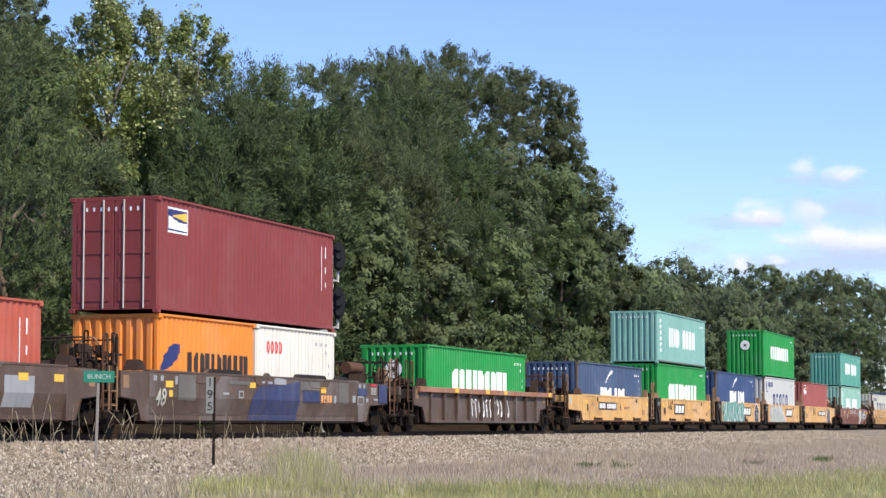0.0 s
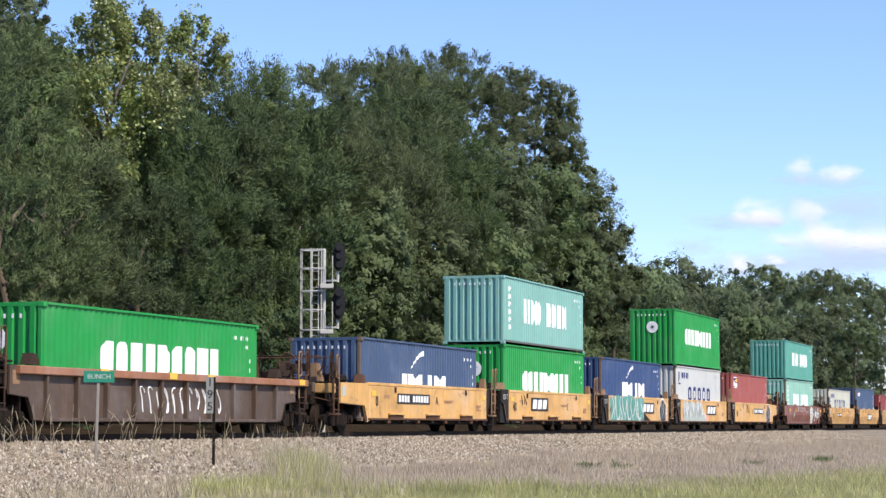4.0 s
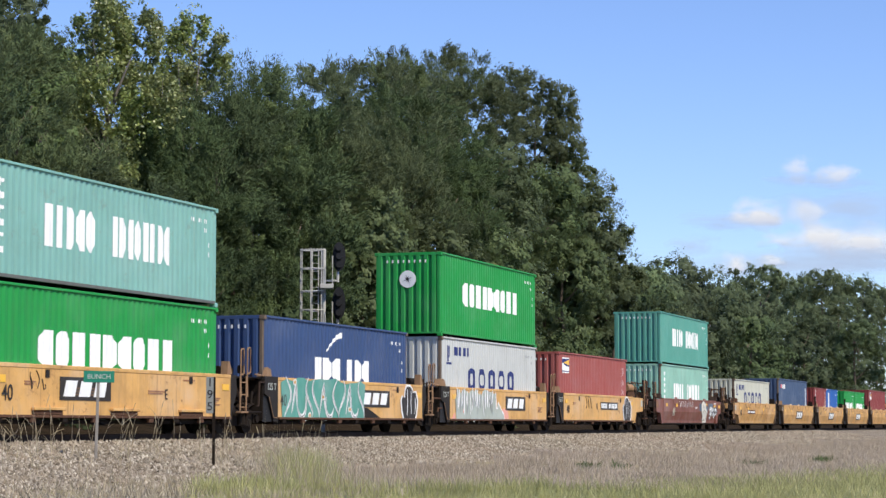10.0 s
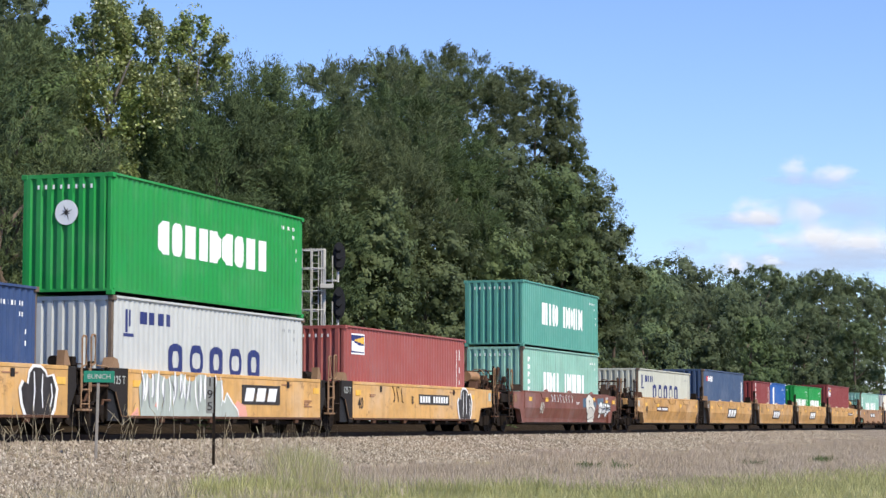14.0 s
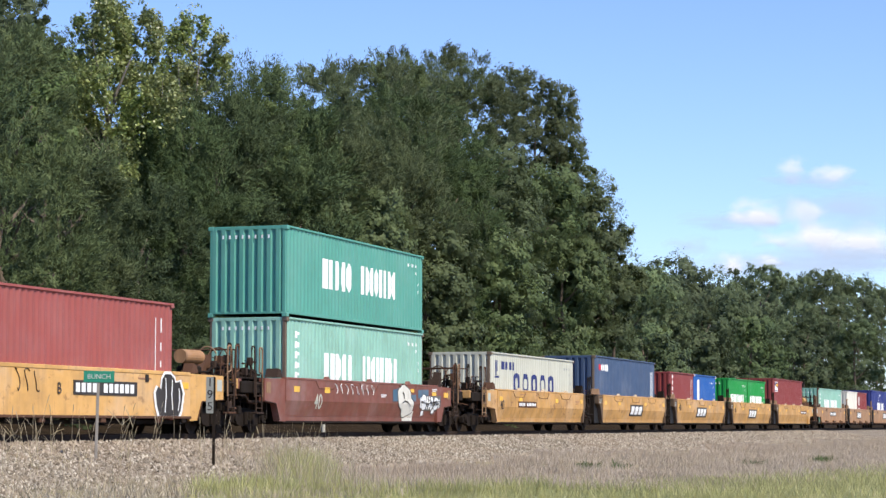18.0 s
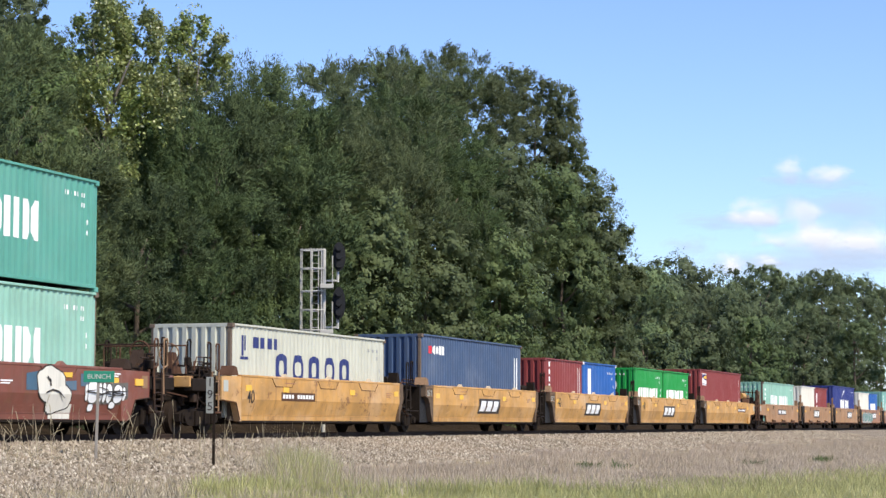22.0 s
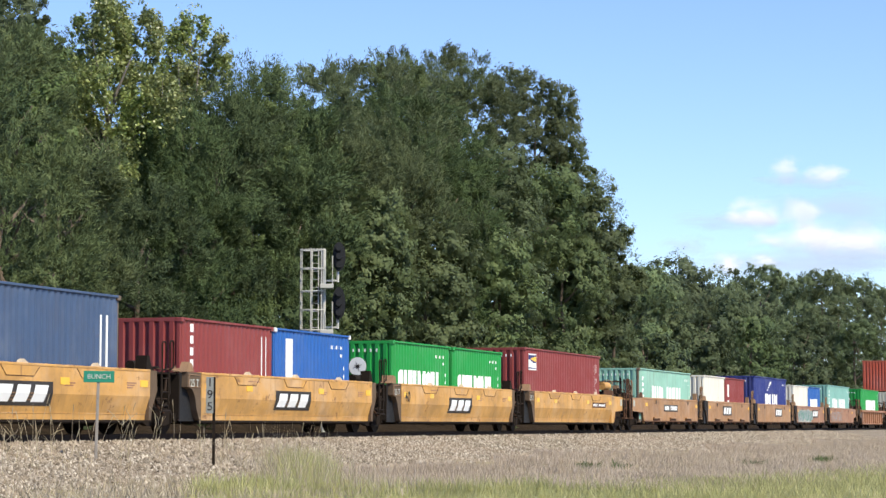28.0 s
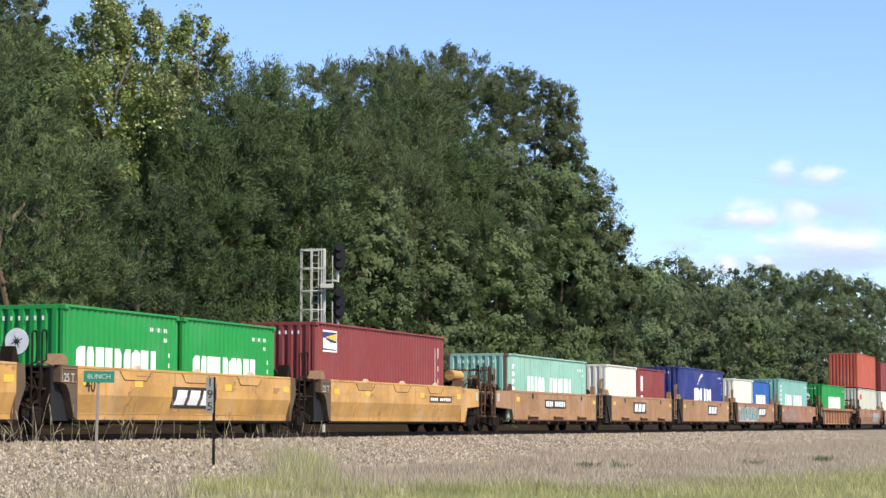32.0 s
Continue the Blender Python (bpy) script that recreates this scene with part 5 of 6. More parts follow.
def slab(car, x0, x1, z0, z1, material, seed, label):
    """The ragged painted ground behind a piece of graffiti."""
    rnd = random.Random(seed)
    top = [(x0 + (x1 - x0) * k / 16, z1 - rnd.uniform(0, 0.22) * (1 + (k in (0, 16)))) for k in range(17)]
    bm = bmesh.new()
    flat_shape(bm, [(x0 + 0.1, z0), (x1 - 0.15, z0)] + top[::-1], -SIDE_Y[car.name] - 0.007)
    part("graffiti", settle(bm, car), material, car, label)


def graffiti(car, x0, x1, z0, z1, fill, line, seed, label):
    """Bubble lettering past reading: overlapping shapes, each with a sprayed outline."""
    rnd = random.Random(seed)
    n = int((x1 - x0) / 0.62) + 1
    top = None
    for i in range(n):
        cx = x0 + 0.45 + (x1 - x0 - 0.9) * i / max(1, n - 1) + rnd.uniform(-0.08, 0.08)
        y = -SIDE_Y[car.name] - 0.012 - 0.0012 * (i * 5 % n)
        ring = blob_ring(cx, (z0 + z1) / 2 + rnd.uniform(-0.06, 0.06), rnd.uniform(0.52, 0.78), (z1 - z0) / 2 * rnd.uniform(0.86, 1.0), seed + i, 18, 0.5, rnd.uniform(-0.25, 0.25))
        bm = bmesh.new()
        flat_shape(bm, ring, y)
        top = part("graffiti", settle(bm, car), fill, car, label)
        pts = [(x, y - 0.004, z) for x, z in ring]
        part("graffiti_line", settle(tube(bmesh.new(), pts + pts[:1], [0.009] * 19, 4), car), line, top, "sprayed outline")
        hx, hz = cx + rnd.uniform(-0.15, 0.15), (z0 + z1) / 2 + rnd.uniform(-0.2, 0.2)
        part("graffiti_line", settle(tube(bmesh.new(), [(hx - 0.15, y - 0.005, hz - 0.2), (hx, y - 0.005, hz + 0.05), (hx + 0.16, y - 0.005, hz - 0.05), (hx + 0.1, y - 0.005, hz + 0.24)], [0.012] * 4, 4), car), line, top, "sprayed line")


def ribbon(points, wide, y, tip=0.55):
    """A flat painted stroke."""
    bm = bmesh.new()
    last = None
    n = len(points)
    for k, (x, z) in enumerate(points):
        (ax, az), (cx, cz) = points[max(0, k - 1)], points[min(n - 1, k + 1)]
        d = math.hypot(cx - ax, cz - az) or 1
        w = wide * (tip + (1 - tip) * math.sin(math.pi * (k + 0.5) / n))
        ox, oz = -(cz - az) / d * w, (cx - ax) / d * w
        pair = (bm.verts.new((x + ox, y, z + oz)), bm.verts.new((x - ox, y, z - oz)))
        if last:
            bm.faces.new((last[0], pair[0], pair[1], last[1]))
        last = pair
    return bm


def wild_letters(car, x0, x1, z0, z1, material, seed, flames, label, bold=1.0):
    """Lettering past reading, drawn in pointed strokes: upright flames, or curls with hooks and spikes."""
    rnd = random.Random(seed)
    n = int((x1 - x0) / (0.30 if flames else 0.52))
    high = z1 - z0
    for i in range(n):
        cx = x0 + (x1 - x0) * (i + 0.5) / n + rnd.uniform(-0.05, 0.05)
        y = -SIDE_Y[car.name] - 0.014 - 0.0008 * (i % 8) - (0.008 if bold < 1 else 0)
        kind = "flame" if flames else ("curl", "spike", "hook", "curl")[i % 4]
        if kind == "flame":
            top, low = z1 - rnd.uniform(0, 0.25) * high, z0 + rnd.uniform(0, 0.45) * high
            lean, bow = rnd.uniform(-0.16, 0.16), rnd.uniform(-0.10, 0.10)
            pts = [(cx + lean * q + bow * math.sin(math.pi * q), top + (low - top) * q) for q in (k / 9 for k in range(10))]
            wide = rnd.uniform(0.035, 0.095)
        elif kind == "spike":
            pts = [(cx - 0.24 + 0.34 * q, z0 + high * (0.1 + 0.75 * q)) for q in (k / 5 for k in range(6))] + [(cx + 0.12 + 0.02 * k, z0 + high * (0.70 - 0.16 * k)) for k in range(4)]
            wide = 0.055
        elif kind == "hook":
            turn = rnd.choice((-1, 1))
            pts = [(cx + turn * 0.34 * math.cos(2.6 + 0.42 * k), z0 + high * (0.36 + 0.34 * math.sin(2.6 + 0.42 * k))) for k in range(9)]
            wide = 0.06
        else:
            phase, flip = rnd.uniform(-0.6, 0.6), rnd.choice((-1, 1))
            pts = [(cx + flip * 0.27 * math.sin(phase + 4.6 * q), z1 - high * q) for q in (k / 13 for k in range(14))]
            wide = 0.045
        part("graffiti_line", settle(ribbon(pts, wide * bold, y, 0.15), car), material, car, label)


def strokes(car, x0, x1, z0, z1, material, seed, label, count, wide=0.055):
    """Curling overlapped strokes of wild lettering."""
    rnd = random.Random(seed)
    for i in range(count):
        cx = x0 + (x1 - x0) * (i + 0.5) / count
        cz, h, w = (z0 + z1) / 2, (z1 - z0) * 0.46, 0.34
        bend, start, flip = rnd.uniform(2.5, 5.0), rnd.uniform(0, 6.28), rnd.choice((-1, 1))
        pts = []
        for k in range(15):
            q = k / 14 * 2 - 1
            pts.append((cx + w * math.sin(start + bend * q) + 0.15 * q * flip, cz + h * max(-1, min(1, q * rnd.uniform(0.97, 1.03))) * (0.75 + 0.25 * math.cos(start))))
        part("graffiti_line", settle(ribbon(pts, wide * rnd.uniform(0.7, 1.3), -SIDE_Y[car.name] - 0.030 - 0.0007 * i), car), material, car, label)


def upright_mark(car, x):
    """Dark upright shape with a white rim and inner lines at the end of a side."""
    y = -SIDE_Y[car.name] - 0.010
    outline = ((0.15, 0.0), (0.05, 0.25), (0.0, 0.55), (0.08, 0.70), (0.2, 0.64), (0.24, 0.88), (0.34, 1.0), (0.54, 1.0), (0.68, 0.9), (0.72, 0.8), (0.88, 0.84), (1.0, 0.55), (0.93, 0.15), (0.85, 0.0))

    def ring(shrink):
        return [(x - 0.9 + 1.8 * (0.5 + (p - 0.5) * (1 - shrink)), 0.98 + 1.16 * (q - 0.5) * (1 - shrink * 0.9)) for p, q in outline]
    bm = bmesh.new()
    flat_shape(bm, ring(0.0), y)
    g = part("graffiti", bm, WMARK, car, "white-rimmed black graffiti")
    bm = bmesh.new()
    flat_shape(bm, ring(0.13), y - 0.004)
    part("graffiti_fill", bm, KMARK, g, "black graffiti fill")
    for p, low, high, lean in ((0.36, 0.55, 1.40, 0.06), (0.60, 0.62, 1.36, -0.05), (0.78, 0.6, 1.15, 0.1)):
        cx = x - 0.9 + 1.8 * p
        part("graffiti_line", ribbon([(cx, low), (cx + lean, (low + high) / 2), (cx + lean * 0.4, high)], 0.028, y - 0.008), WMARK, g, "white inner line")


def pale_shape(car, x):
    """Large pale painted patch with a dark rim and a few dark lines."""
    y = -SIDE_Y[car.name]
    for k, (dx, cz, rx, rz) in enumerate(((0.75, 1.12, 0.80, 0.46), (1.15, 0.80, 0.62, 0.36))):
        bm = bmesh.new()
        blob(bm, x + dx, cz, rx + 0.05, rz + 0.04, y - 0.008 - 0.001 * k, 3 + k, 20, 0.4)
        rim = part("graffiti", settle(bm, car), KMARK, car, "dark rim of a pale painted shape")
        bm = bmesh.new()
        blob(bm, x + dx, cz, rx, rz, y - 0.012 - 0.001 * k, 3 + k, 20, 0.4)
        part("graffiti_fill", settle(bm, car), WHITE, rim, "pale cream painted shape")
    part("graffiti_line", ribbon([(x + 0.5, 0.95), (x + 0.8, 1.02), (x + 1.1, 0.98), (x + 1.35, 0.84)], 0.02, y - 0.03), KMARK, car, "dark sprayed line")
    part("graffiti_line", ribbon([(x + 0.55, 1.3), (x + 0.7, 1.22), (x + 0.72, 1.1)], 0.03, y - 0.03), KMARK, car, "dark sprayed line")
    bent_patch(car, [(x + 0.85, 0.72), (x + 1.3, 0.74), (x + 1.85, 0.70)], WHITE, "pale cream painted shape", 0.38, 0.003)


build_train()


# ---------------------------------------------------------------- signal mast and posts
def build_mast():
    m = tagged(new("signal_mast"), "pale galvanised railway signal mast with caged ladder and black heads", "signal")
    m.matrix_basis = pose(76.3, 29.5, 0.75, 0, 0, 21)
    top = 7.35
    part("pole", rod(bmesh.new(), (0, -0.04, 0), (0, -0.04, top), 0.075, 12), GALV, m)
    part("base", box(-0.35, 0.35, -0.35, 0.35, 0, 0.3, 0.03), POSTGREY, m)
    for y in (0.16, 0.40):
        part("ladder_rail", rod(bmesh.new(), (0, y, 1.5), (0, y, top), 0.022, 6), GALV, m)
    z = 1.7
    rung = mesh_of("rung", rod(bmesh.new(), (0, 0.16, 0), (0, 0.40, 0), 0.013, 6))
    while z < top:
        shared("rung", rung, GALV, m, at=pose(0, 0, z))
        z += 0.3
    bend = [(0.34 * math.sin(a), 0.38 - 0.45 * math.cos(a)) for a in np.linspace(0.3, 2 * math.pi - 0.3, 13)]
    for z in (4.3, 5.05, 5.75, 6.6, 7.3):
        part("cage_hoop", pipe([(x, y, z) for x, y in bend], 0.024), GALV, m)
    for k in (1, 3, 5, 6, 7, 9, 11):
        x, y = bend[k]
        part("cage_bar", rod(bmesh.new(), (x, y, 3.0), (x, y, top), 0.019, 6), GALV, m)
    for z in (4.15, 5.85):
        part("platform", box(-0.40, 0.25, -0.40, 0.1, z, z + 0.16, 0.01), GALV, m)
        part("platform_rail", pipe([(-0.35, -0.36, z), (-0.35, -0.36, z + 1.2), (0.2, -0.36, z + 1.2), (0.2, -0.36, z)], 0.024), GALV, m)
        part("platform_rail", pipe([(-0.35, -0.36, z + 0.6), (0.2, -0.36, z + 0.6)], 0.018), GALV, m)
    for z, tall in ((5.30, 0.62), (7.05, 0.55)):
        head = part("signal_head", rod(bmesh.new(), (0, -0.56, z - 0.95), (0, -0.56, z - 0.35), 0.05, 8), GALV, m, "pale head bracket")
        part("bracket_arm", rod(bmesh.new(), (0, -0.04, z - 0.9), (0, -0.56, z - 0.9), 0.035, 6), GALV, head)
        ring = [(-0.60 + 0.25 * math.cos(a), z + tall * math.sin(a)) for a in np.linspace(0, 2 * math.pi, 18, endpoint=False)]
        part("backboard", prism_y(ring, -0.1, -0.13), BLACK, head, "black oval backboard")
        for k in range(3):
            zz = z - tall * 0.58 + k * tall * 0.58
            part("visor", rod(bmesh.new(), (-0.40, -0.60, zz), (-0.12, -0.60, zz), 0.12, 12), BLACK, head, "black lamp visor")


def prism_y(outline, x0, x1):
    bm = bmesh.new()
    a = [bm.verts.new((x0, y, z)) for y, z in outline]
    b = [bm.verts.new((x1, y, z)) for y, z in outline]
    bm.faces.new(a)
    bm.faces.new(b[::-1])
    for i in range(len(a)):
        j = (i + 1) % len(a)
        bm.faces.new((a[j], a[i], b[i], b[j]))
    bmesh.ops.recalc_face_normals(bm, faces=bm.faces)
    return bm


build_mast()


def build_posts():
    p = tagged(new("station_sign"), "green station name sign on a thin steel post", "sign")
    p.matrix_basis = pose(39.5, 20.1, 0.80, 0, 0, -63)
    part("post", box(-0.03, 0.03, -0.02, 0.02, -0.25, 1.62, 0.006), POSTGREY, p, at=pose(0, 0, 0, 0, 1.2, 0))
    blade = part("blade", box(-0.305, 0.305, -0.034, -0.022, 1.555, 1.785, 0.003), SIGNGREEN, p, "green sign blade", at=pose(0.03, 0, 0, 0, 0.5, 0))
    part("lettering", lettering("BUNCH", 0.135), SIGNWHITE, blade, "white letters", at=pose(0, -0.037, 1.67))
    p = tagged(new("milepost"), "dark steel milepost with a narrow numbered plate", "sign")
    p.matrix_basis = pose(42.1, 18.7, 0.63, 0, 0, -66)
    bm = box(-0.012, 0.012, -0.03, 0.03, -0.25, 1.88, 0.004)
    bx(bm, -0.03, -0.012, -0.03, -0.02, -0.25, 1.88)
    bx(bm, 0.012, 0.03, -0.03, -0.02, -0.25, 1.88)
    part("post", bm, STEEL, p)
    plate = part("plate", box(-0.165, -0.012, -0.045, -0.026, 1.12, 1.88, 0.003), PLATEGREY, p, "pale numbered plate")
    for k, ch in enumerate("195"):
        part("numeral", lettering(ch, 0.25), KMARK, plate, "black numeral", at=pose(-0.085, -0.049, 1.76 - k * 0.25))


build_posts()


# ---------------------------------------------------------------- plants
def slivers(name, centre, along, across, material, label, category, kind="", parent=None, form="leaf"):
    """Many loose leaves or grass blades in one mesh: three-cornered, or lozenges."""
    n = len(centre)
    k = 4 if form == "lozenge" else 3
    co = np.empty((n, k, 3), np.float32)
    if form == "blade":
        co[:, 0] = centre - along - across
        co[:, 1] = centre - along + across
        co[:, 2] = centre + along
    elif form == "lozenge":
        co[:, 0] = centre - along
        co[:, 1] = centre - along * 0.15 + across
        co[:, 2] = centre + along
        co[:, 3] = centre - along * 0.15 - across
    else:
        co[:, 0] = centre - along * 0.8 - across * 0.7
        co[:, 1] = centre - along * 0.2 + across
        co[:, 2] = centre + along
    me = bpy.data.meshes.new(name)
    me.vertices.add(n * k)
    me.vertices.foreach_set("co", co.ravel())
    me.loops.add(n * k)
    me.loops.foreach_set("vertex_index", np.arange(n * k, dtype=np.int32))
    me.polygons.add(n)
    me.polygons.foreach_set("loop_start", np.arange(0, n * k, k, dtype=np.int32))
    me.update(calc_edges=True)
    me.materials.append(material)
    ob = new(name, me)
    ob.parent = parent
    return tagged(ob, label, category, kind=kind)


def unit(v):
    return v / np.maximum(np.linalg.norm(v, axis=1, keepdims=True), 1e-6)


def crown_leaves(rng, height, radius, low, boughs, leaves, lump, size, habit):
    """Leaf places, long axes and cross axes of a crown: boughs, each of some ten sprays, each of many leaves.
    habit: plume (feathery upswept sprays), broad (rounded clumps) or fan (loose clusters on upright branches)."""
    z = low + (height - low - lump * 0.4) * rng.random(boughs) ** 0.8
    q = (z - low) / max(height - low, 0.1)
    shape = np.sqrt(np.clip(1 - (np.abs(q - 0.42) / np.where(q > 0.42, 0.64, 0.62)) ** 2.2, 0.03, 1))
    a = rng.random(boughs) * 2 * np.pi
    r = radius * shape * (0.55 + 0.45 * np.sqrt(rng.random(boughs))) * (0.80 + 0.40 * rng.random(boughs))
    cen = np.stack([r * np.cos(a), r * np.sin(a), z], 1)
    out = np.stack([np.cos(a), np.sin(a), np.full(boughs, 0.2)], 1)
    big = lump * (0.5 + 0.95 * rng.random(boughs) ** 1.3)
    own = np.repeat(np.arange(boughs), 10)
    m = len(own)
    b = big[own][:, None]
    if habit == "plume":
        side = unit(rng.normal(size=(m, 3)) + out[own] * 0.7 + np.array([0, 0, 0.5]))
        base = cen[own] + side * b * np.array([0.56, 0.56, 0.34])
        way = unit(side * 0.75 + np.array([0, 0, 0.6]) + rng.normal(size=(m, 3)) * 0.28)
        long = b * (0.28 + 0.34 * rng.random((m, 1)))
        thick = 0.22 * long + 0.02
    elif habit == "fan":
        base = cen[own] + rng.normal(size=(m, 3)) * b * np.array([0.36, 0.36, 0.5])
        way = unit(out[own] * 0.4 + np.array([0, 0, 0.6]) + rng.normal(size=(m, 3)) * 0.5)
        long = b * (0.3 + 0.4 * rng.random((m, 1)))
        thick = 0.22 * long + 0.06
    else:
        side = unit(rng.normal(size=(m, 3)) + out[own] * 0.6 + np.array([0, 0, 0.5]))
        base = cen[own] + side * b * np.array([0.66, 0.66, 0.38])
        way = unit(side + rng.normal(size=(m, 3)) * 0.45)
        long = b * (0.22 + 0.34 * rng.random((m, 1)))
        thick = 0.36 * long + 0.02
    pick = rng.integers(0, m, leaves)
    q = rng.random((leaves, 1))
    off = rng.normal(size=(leaves, 3))
    pos = base[pick] + way[pick] * long[pick] * q + off * thick[pick] * (1.1 - 0.75 * q)
    jitter = rng.normal(size=(leaves, 3))
    if habit == "plume":
        nrm = unit(way[pick] * 0.7 + off * 0.16 + out[own[pick]] * 0.4 + rng.normal(size=(leaves, 3)) * 0.10)
        axis = unit(way[pick] + jitter * 0.58)
        slim = 0.32
    else:
        rough = 0.65 if habit == "fan" else 0.13
        nrm = unit(way[pick] * 0.8 + out[own[pick]] * 0.3 + off * rough + rng.normal(size=(leaves, 3)) * rough)
        axis = unit(np.cross(nrm, jitter))
        slim = 0.62
    s = size * (0.6 + 0.8 * rng.random((leaves, 1)))
    return pos, axis * s * (1.35 if habit == "plume" else 1.0), unit(np.cross(nrm, axis)) * s * slim


def tree(x, y, height, radius, seed, leaf, habit, size=0.17, leaves=16000, low=0.12, boughs=70, lump=1.25, label="tall dark green broadleaf tree in full leaf"):
    rng = np.random.default_rng(seed)
    z = 0.62
    t = tagged(new("tree"), label, "tree", "trees beyond the track")
    t.matrix_basis = pose(x, y, z)
    rnd = random.Random(seed)
    slim = habit == "fan"
    bark = PALEBARK if slim else BARK
    bm = bmesh.new()
    p, r = Vector((0, 0, 0)), (0.17 if leaves < 1000 else 0.10) if slim else 0.05 + radius * 0.06
    sway = 0.34 if slim else 0.25
    knots = []
    while p.z < height * (0.78 if slim else 0.70):
        q = p + Vector((rnd.uniform(-sway, sway), rnd.uniform(-sway, sway), height * (0.10 if slim else 0.16)))
        rod(bm, p, q, r, 8, r * 0.84)
        knots.append(q)
        p, r = q, r * 0.84
    part("trunk", bm, bark, t)
    for k in range(9 if slim else 6):
        a = k * 2.4 + rnd.random()
        if slim:
            foot = knots[min(len(knots) - 1, 2 + k * (len(knots) - 2) // 9)]
            reach = max(0.7, radius * rnd.uniform(0.7, 1.2))
            mid = foot + Vector((math.cos(a) * reach * 0.5, math.sin(a) * reach * 0.5, reach * 0.75))
            tip = foot + Vector((math.cos(a) * reach, math.sin(a) * reach, reach * 1.5))
            part("limb", tube(bmesh.new(), [foot, mid, tip], [0.04, 0.028, 0.008], 6), bark, t)
            continue
        h = height * (0.25 + 0.1 * k)
        reach = radius * rnd.uniform(0.5, 0.85)
        mid = Vector((math.cos(a) * reach * 0.5, math.sin(a) * reach * 0.5, h + reach * 0.35))
        part("limb", tube(bmesh.new(), [(0, 0, h), mid, (math.cos(a) * reach, math.sin(a) * reach, h + reach * 0.9)], [0.09, 0.06, 0.025], 6), bark, t)
    pos, along, across = crown_leaves(rng, height, radius, height * low, boughs, leaves, lump, size, habit)
    slivers("crown", pos, along, across, leaf, "", "", parent=t, form="lozenge" if slim else "leaf")
    return t


def spot(px, row):
    """Plan position on the line of sight at px across the view, in the row at that distance beyond the camera's line."""
    a = YAW - math.atan((px - 784) / 3870.0)
    return row / math.tan(a), row
WEST_STAND = (
    (53.2, 33, 14.8, 3.0),
    (69.4, 39, 17.4, 1.6),
    (60.4, 34, 13.1, 2.0),
    (62.4, 33, 9.3, 1.6),
    (78.5, 35, 14.9, 1.75),
    (85.4, 37, 15.8, 1.6),
    (85.4, 36, 15.7, 1.2),
    (57.0, 32, 9.1, 2.0),
    (69.8, 34, 8.9, 1.8),
    (58.6, 36, 15.6, 3.0),
    (73.9, 40, 13.0, 2.0),
    (75.0, 41, 16.7, 0.8),
    (75.1, 34.5, 10.5, 2.0),
    (74.6, 34.6, 12.0, 1.4),
    (67.6, 36.5, 14.7, 0.9),
    (66.6, 36.2, 14.0, 0.8),
)
TALL_STAND = (
    (96.6, 38, 17.6, 2.2),
    (102.8, 39, 19.1, 2.5),
    (109.2, 40, 20.6, 2.8),
    (116.6, 41, 22.0, 2.8),
    (121.6, 41, 23.2, 2.6),
    (127.0, 41, 23.1, 2.6),
    (130.2, 40, 23.7, 2.4),
    (145.4, 39, 24.2, 2.0),
    (94.5, 36, 14.4, 2.6),
    (107.0, 37, 18.4, 2.4),
    (90.7, 37, 15.2, 1.9),
    (87.1, 35, 11.8, 2.2),
    (111.5, 36, 16.3, 2.4),
    (121.0, 36, 16.8, 2.2),
    (130.9, 36, 17.0, 2.2),
    (145.7, 38, 20.4, 1.9),
    (147.0, 37, 17.4, 1.9),
    (148.3, 36, 14.7, 1.8),
    (92.8, 34, 11.3, 1.9),
    (128.8, 34, 12.9, 2.1),
    (111.6, 33.5, 10.5, 1.9),
    (101.1, 33.5, 10.5, 1.9),
    (100.9, 35.5, 15.5, 2.3),
)
OPEN_STAND = (
    (137.1, 40, 24.4, 2.3),
    (143.7, 40, 25.4, 2.2),
)
FAR_WOOD = (
    (194.6, 45, 15.1, 2.8),
    (207.3, 46, 14.9, 3.0),
    (229.6, 48, 18.5, 3.4),
    (244.2, 48, 16.9, 3.6),
    (272.7, 50, 20.5, 3.6),
    (305.4, 52, 23.3, 3.8),
    (330.5, 52, 23.6, 4.0),
    (377.1, 54, 27.6, 4.0),
    (394.7, 54, 27.8, 4.4),
    (434.3, 55, 30.3, 4.2),
    (480.6, 56, 31.2, 4.6),
    (557.7, 58, 36.8, 5.5),
    (208.1, 42, 10.9, 3.4),
    (247.0, 44, 12.7, 3.8),
    (302.3, 46, 15.4, 4.2),
    (371.6, 48, 18.8, 4.4),
    (177.1, 40, 8.4, 2.6),
)
BACK_ROW = (
    (75.7, 46, 19.6, 4),
    (83.4, 46, 16.6, 3.0),
    (91.4, 46, 14.6, 2.4),
    (102.3, 47, 16.9, 3.5),
    (113.6, 47, 17.7, 3.0),
    (131.7, 49, 22.3, 4),
    (150.8, 50, 25.9, 4),
    (166.5, 50, 21.1, 3.4),
    (174.4, 47, 21.9, 2.8),
)

FAR_BACK = (
    (262.1, 60, 17.6, 4.5),
    (280.1, 61, 18.6, 4.5),
    (300.6, 62, 19.9, 4.5),
    (324.1, 60, 21.3, 4.5),
    (351.3, 61, 22.9, 4.5),
    (383.2, 62, 24.8, 5.0),
    (421.1, 60, 27.1, 5.0),
    (466.8, 61, 29.8, 5.5),
    (523.2, 62, 33.2, 6.0),
)

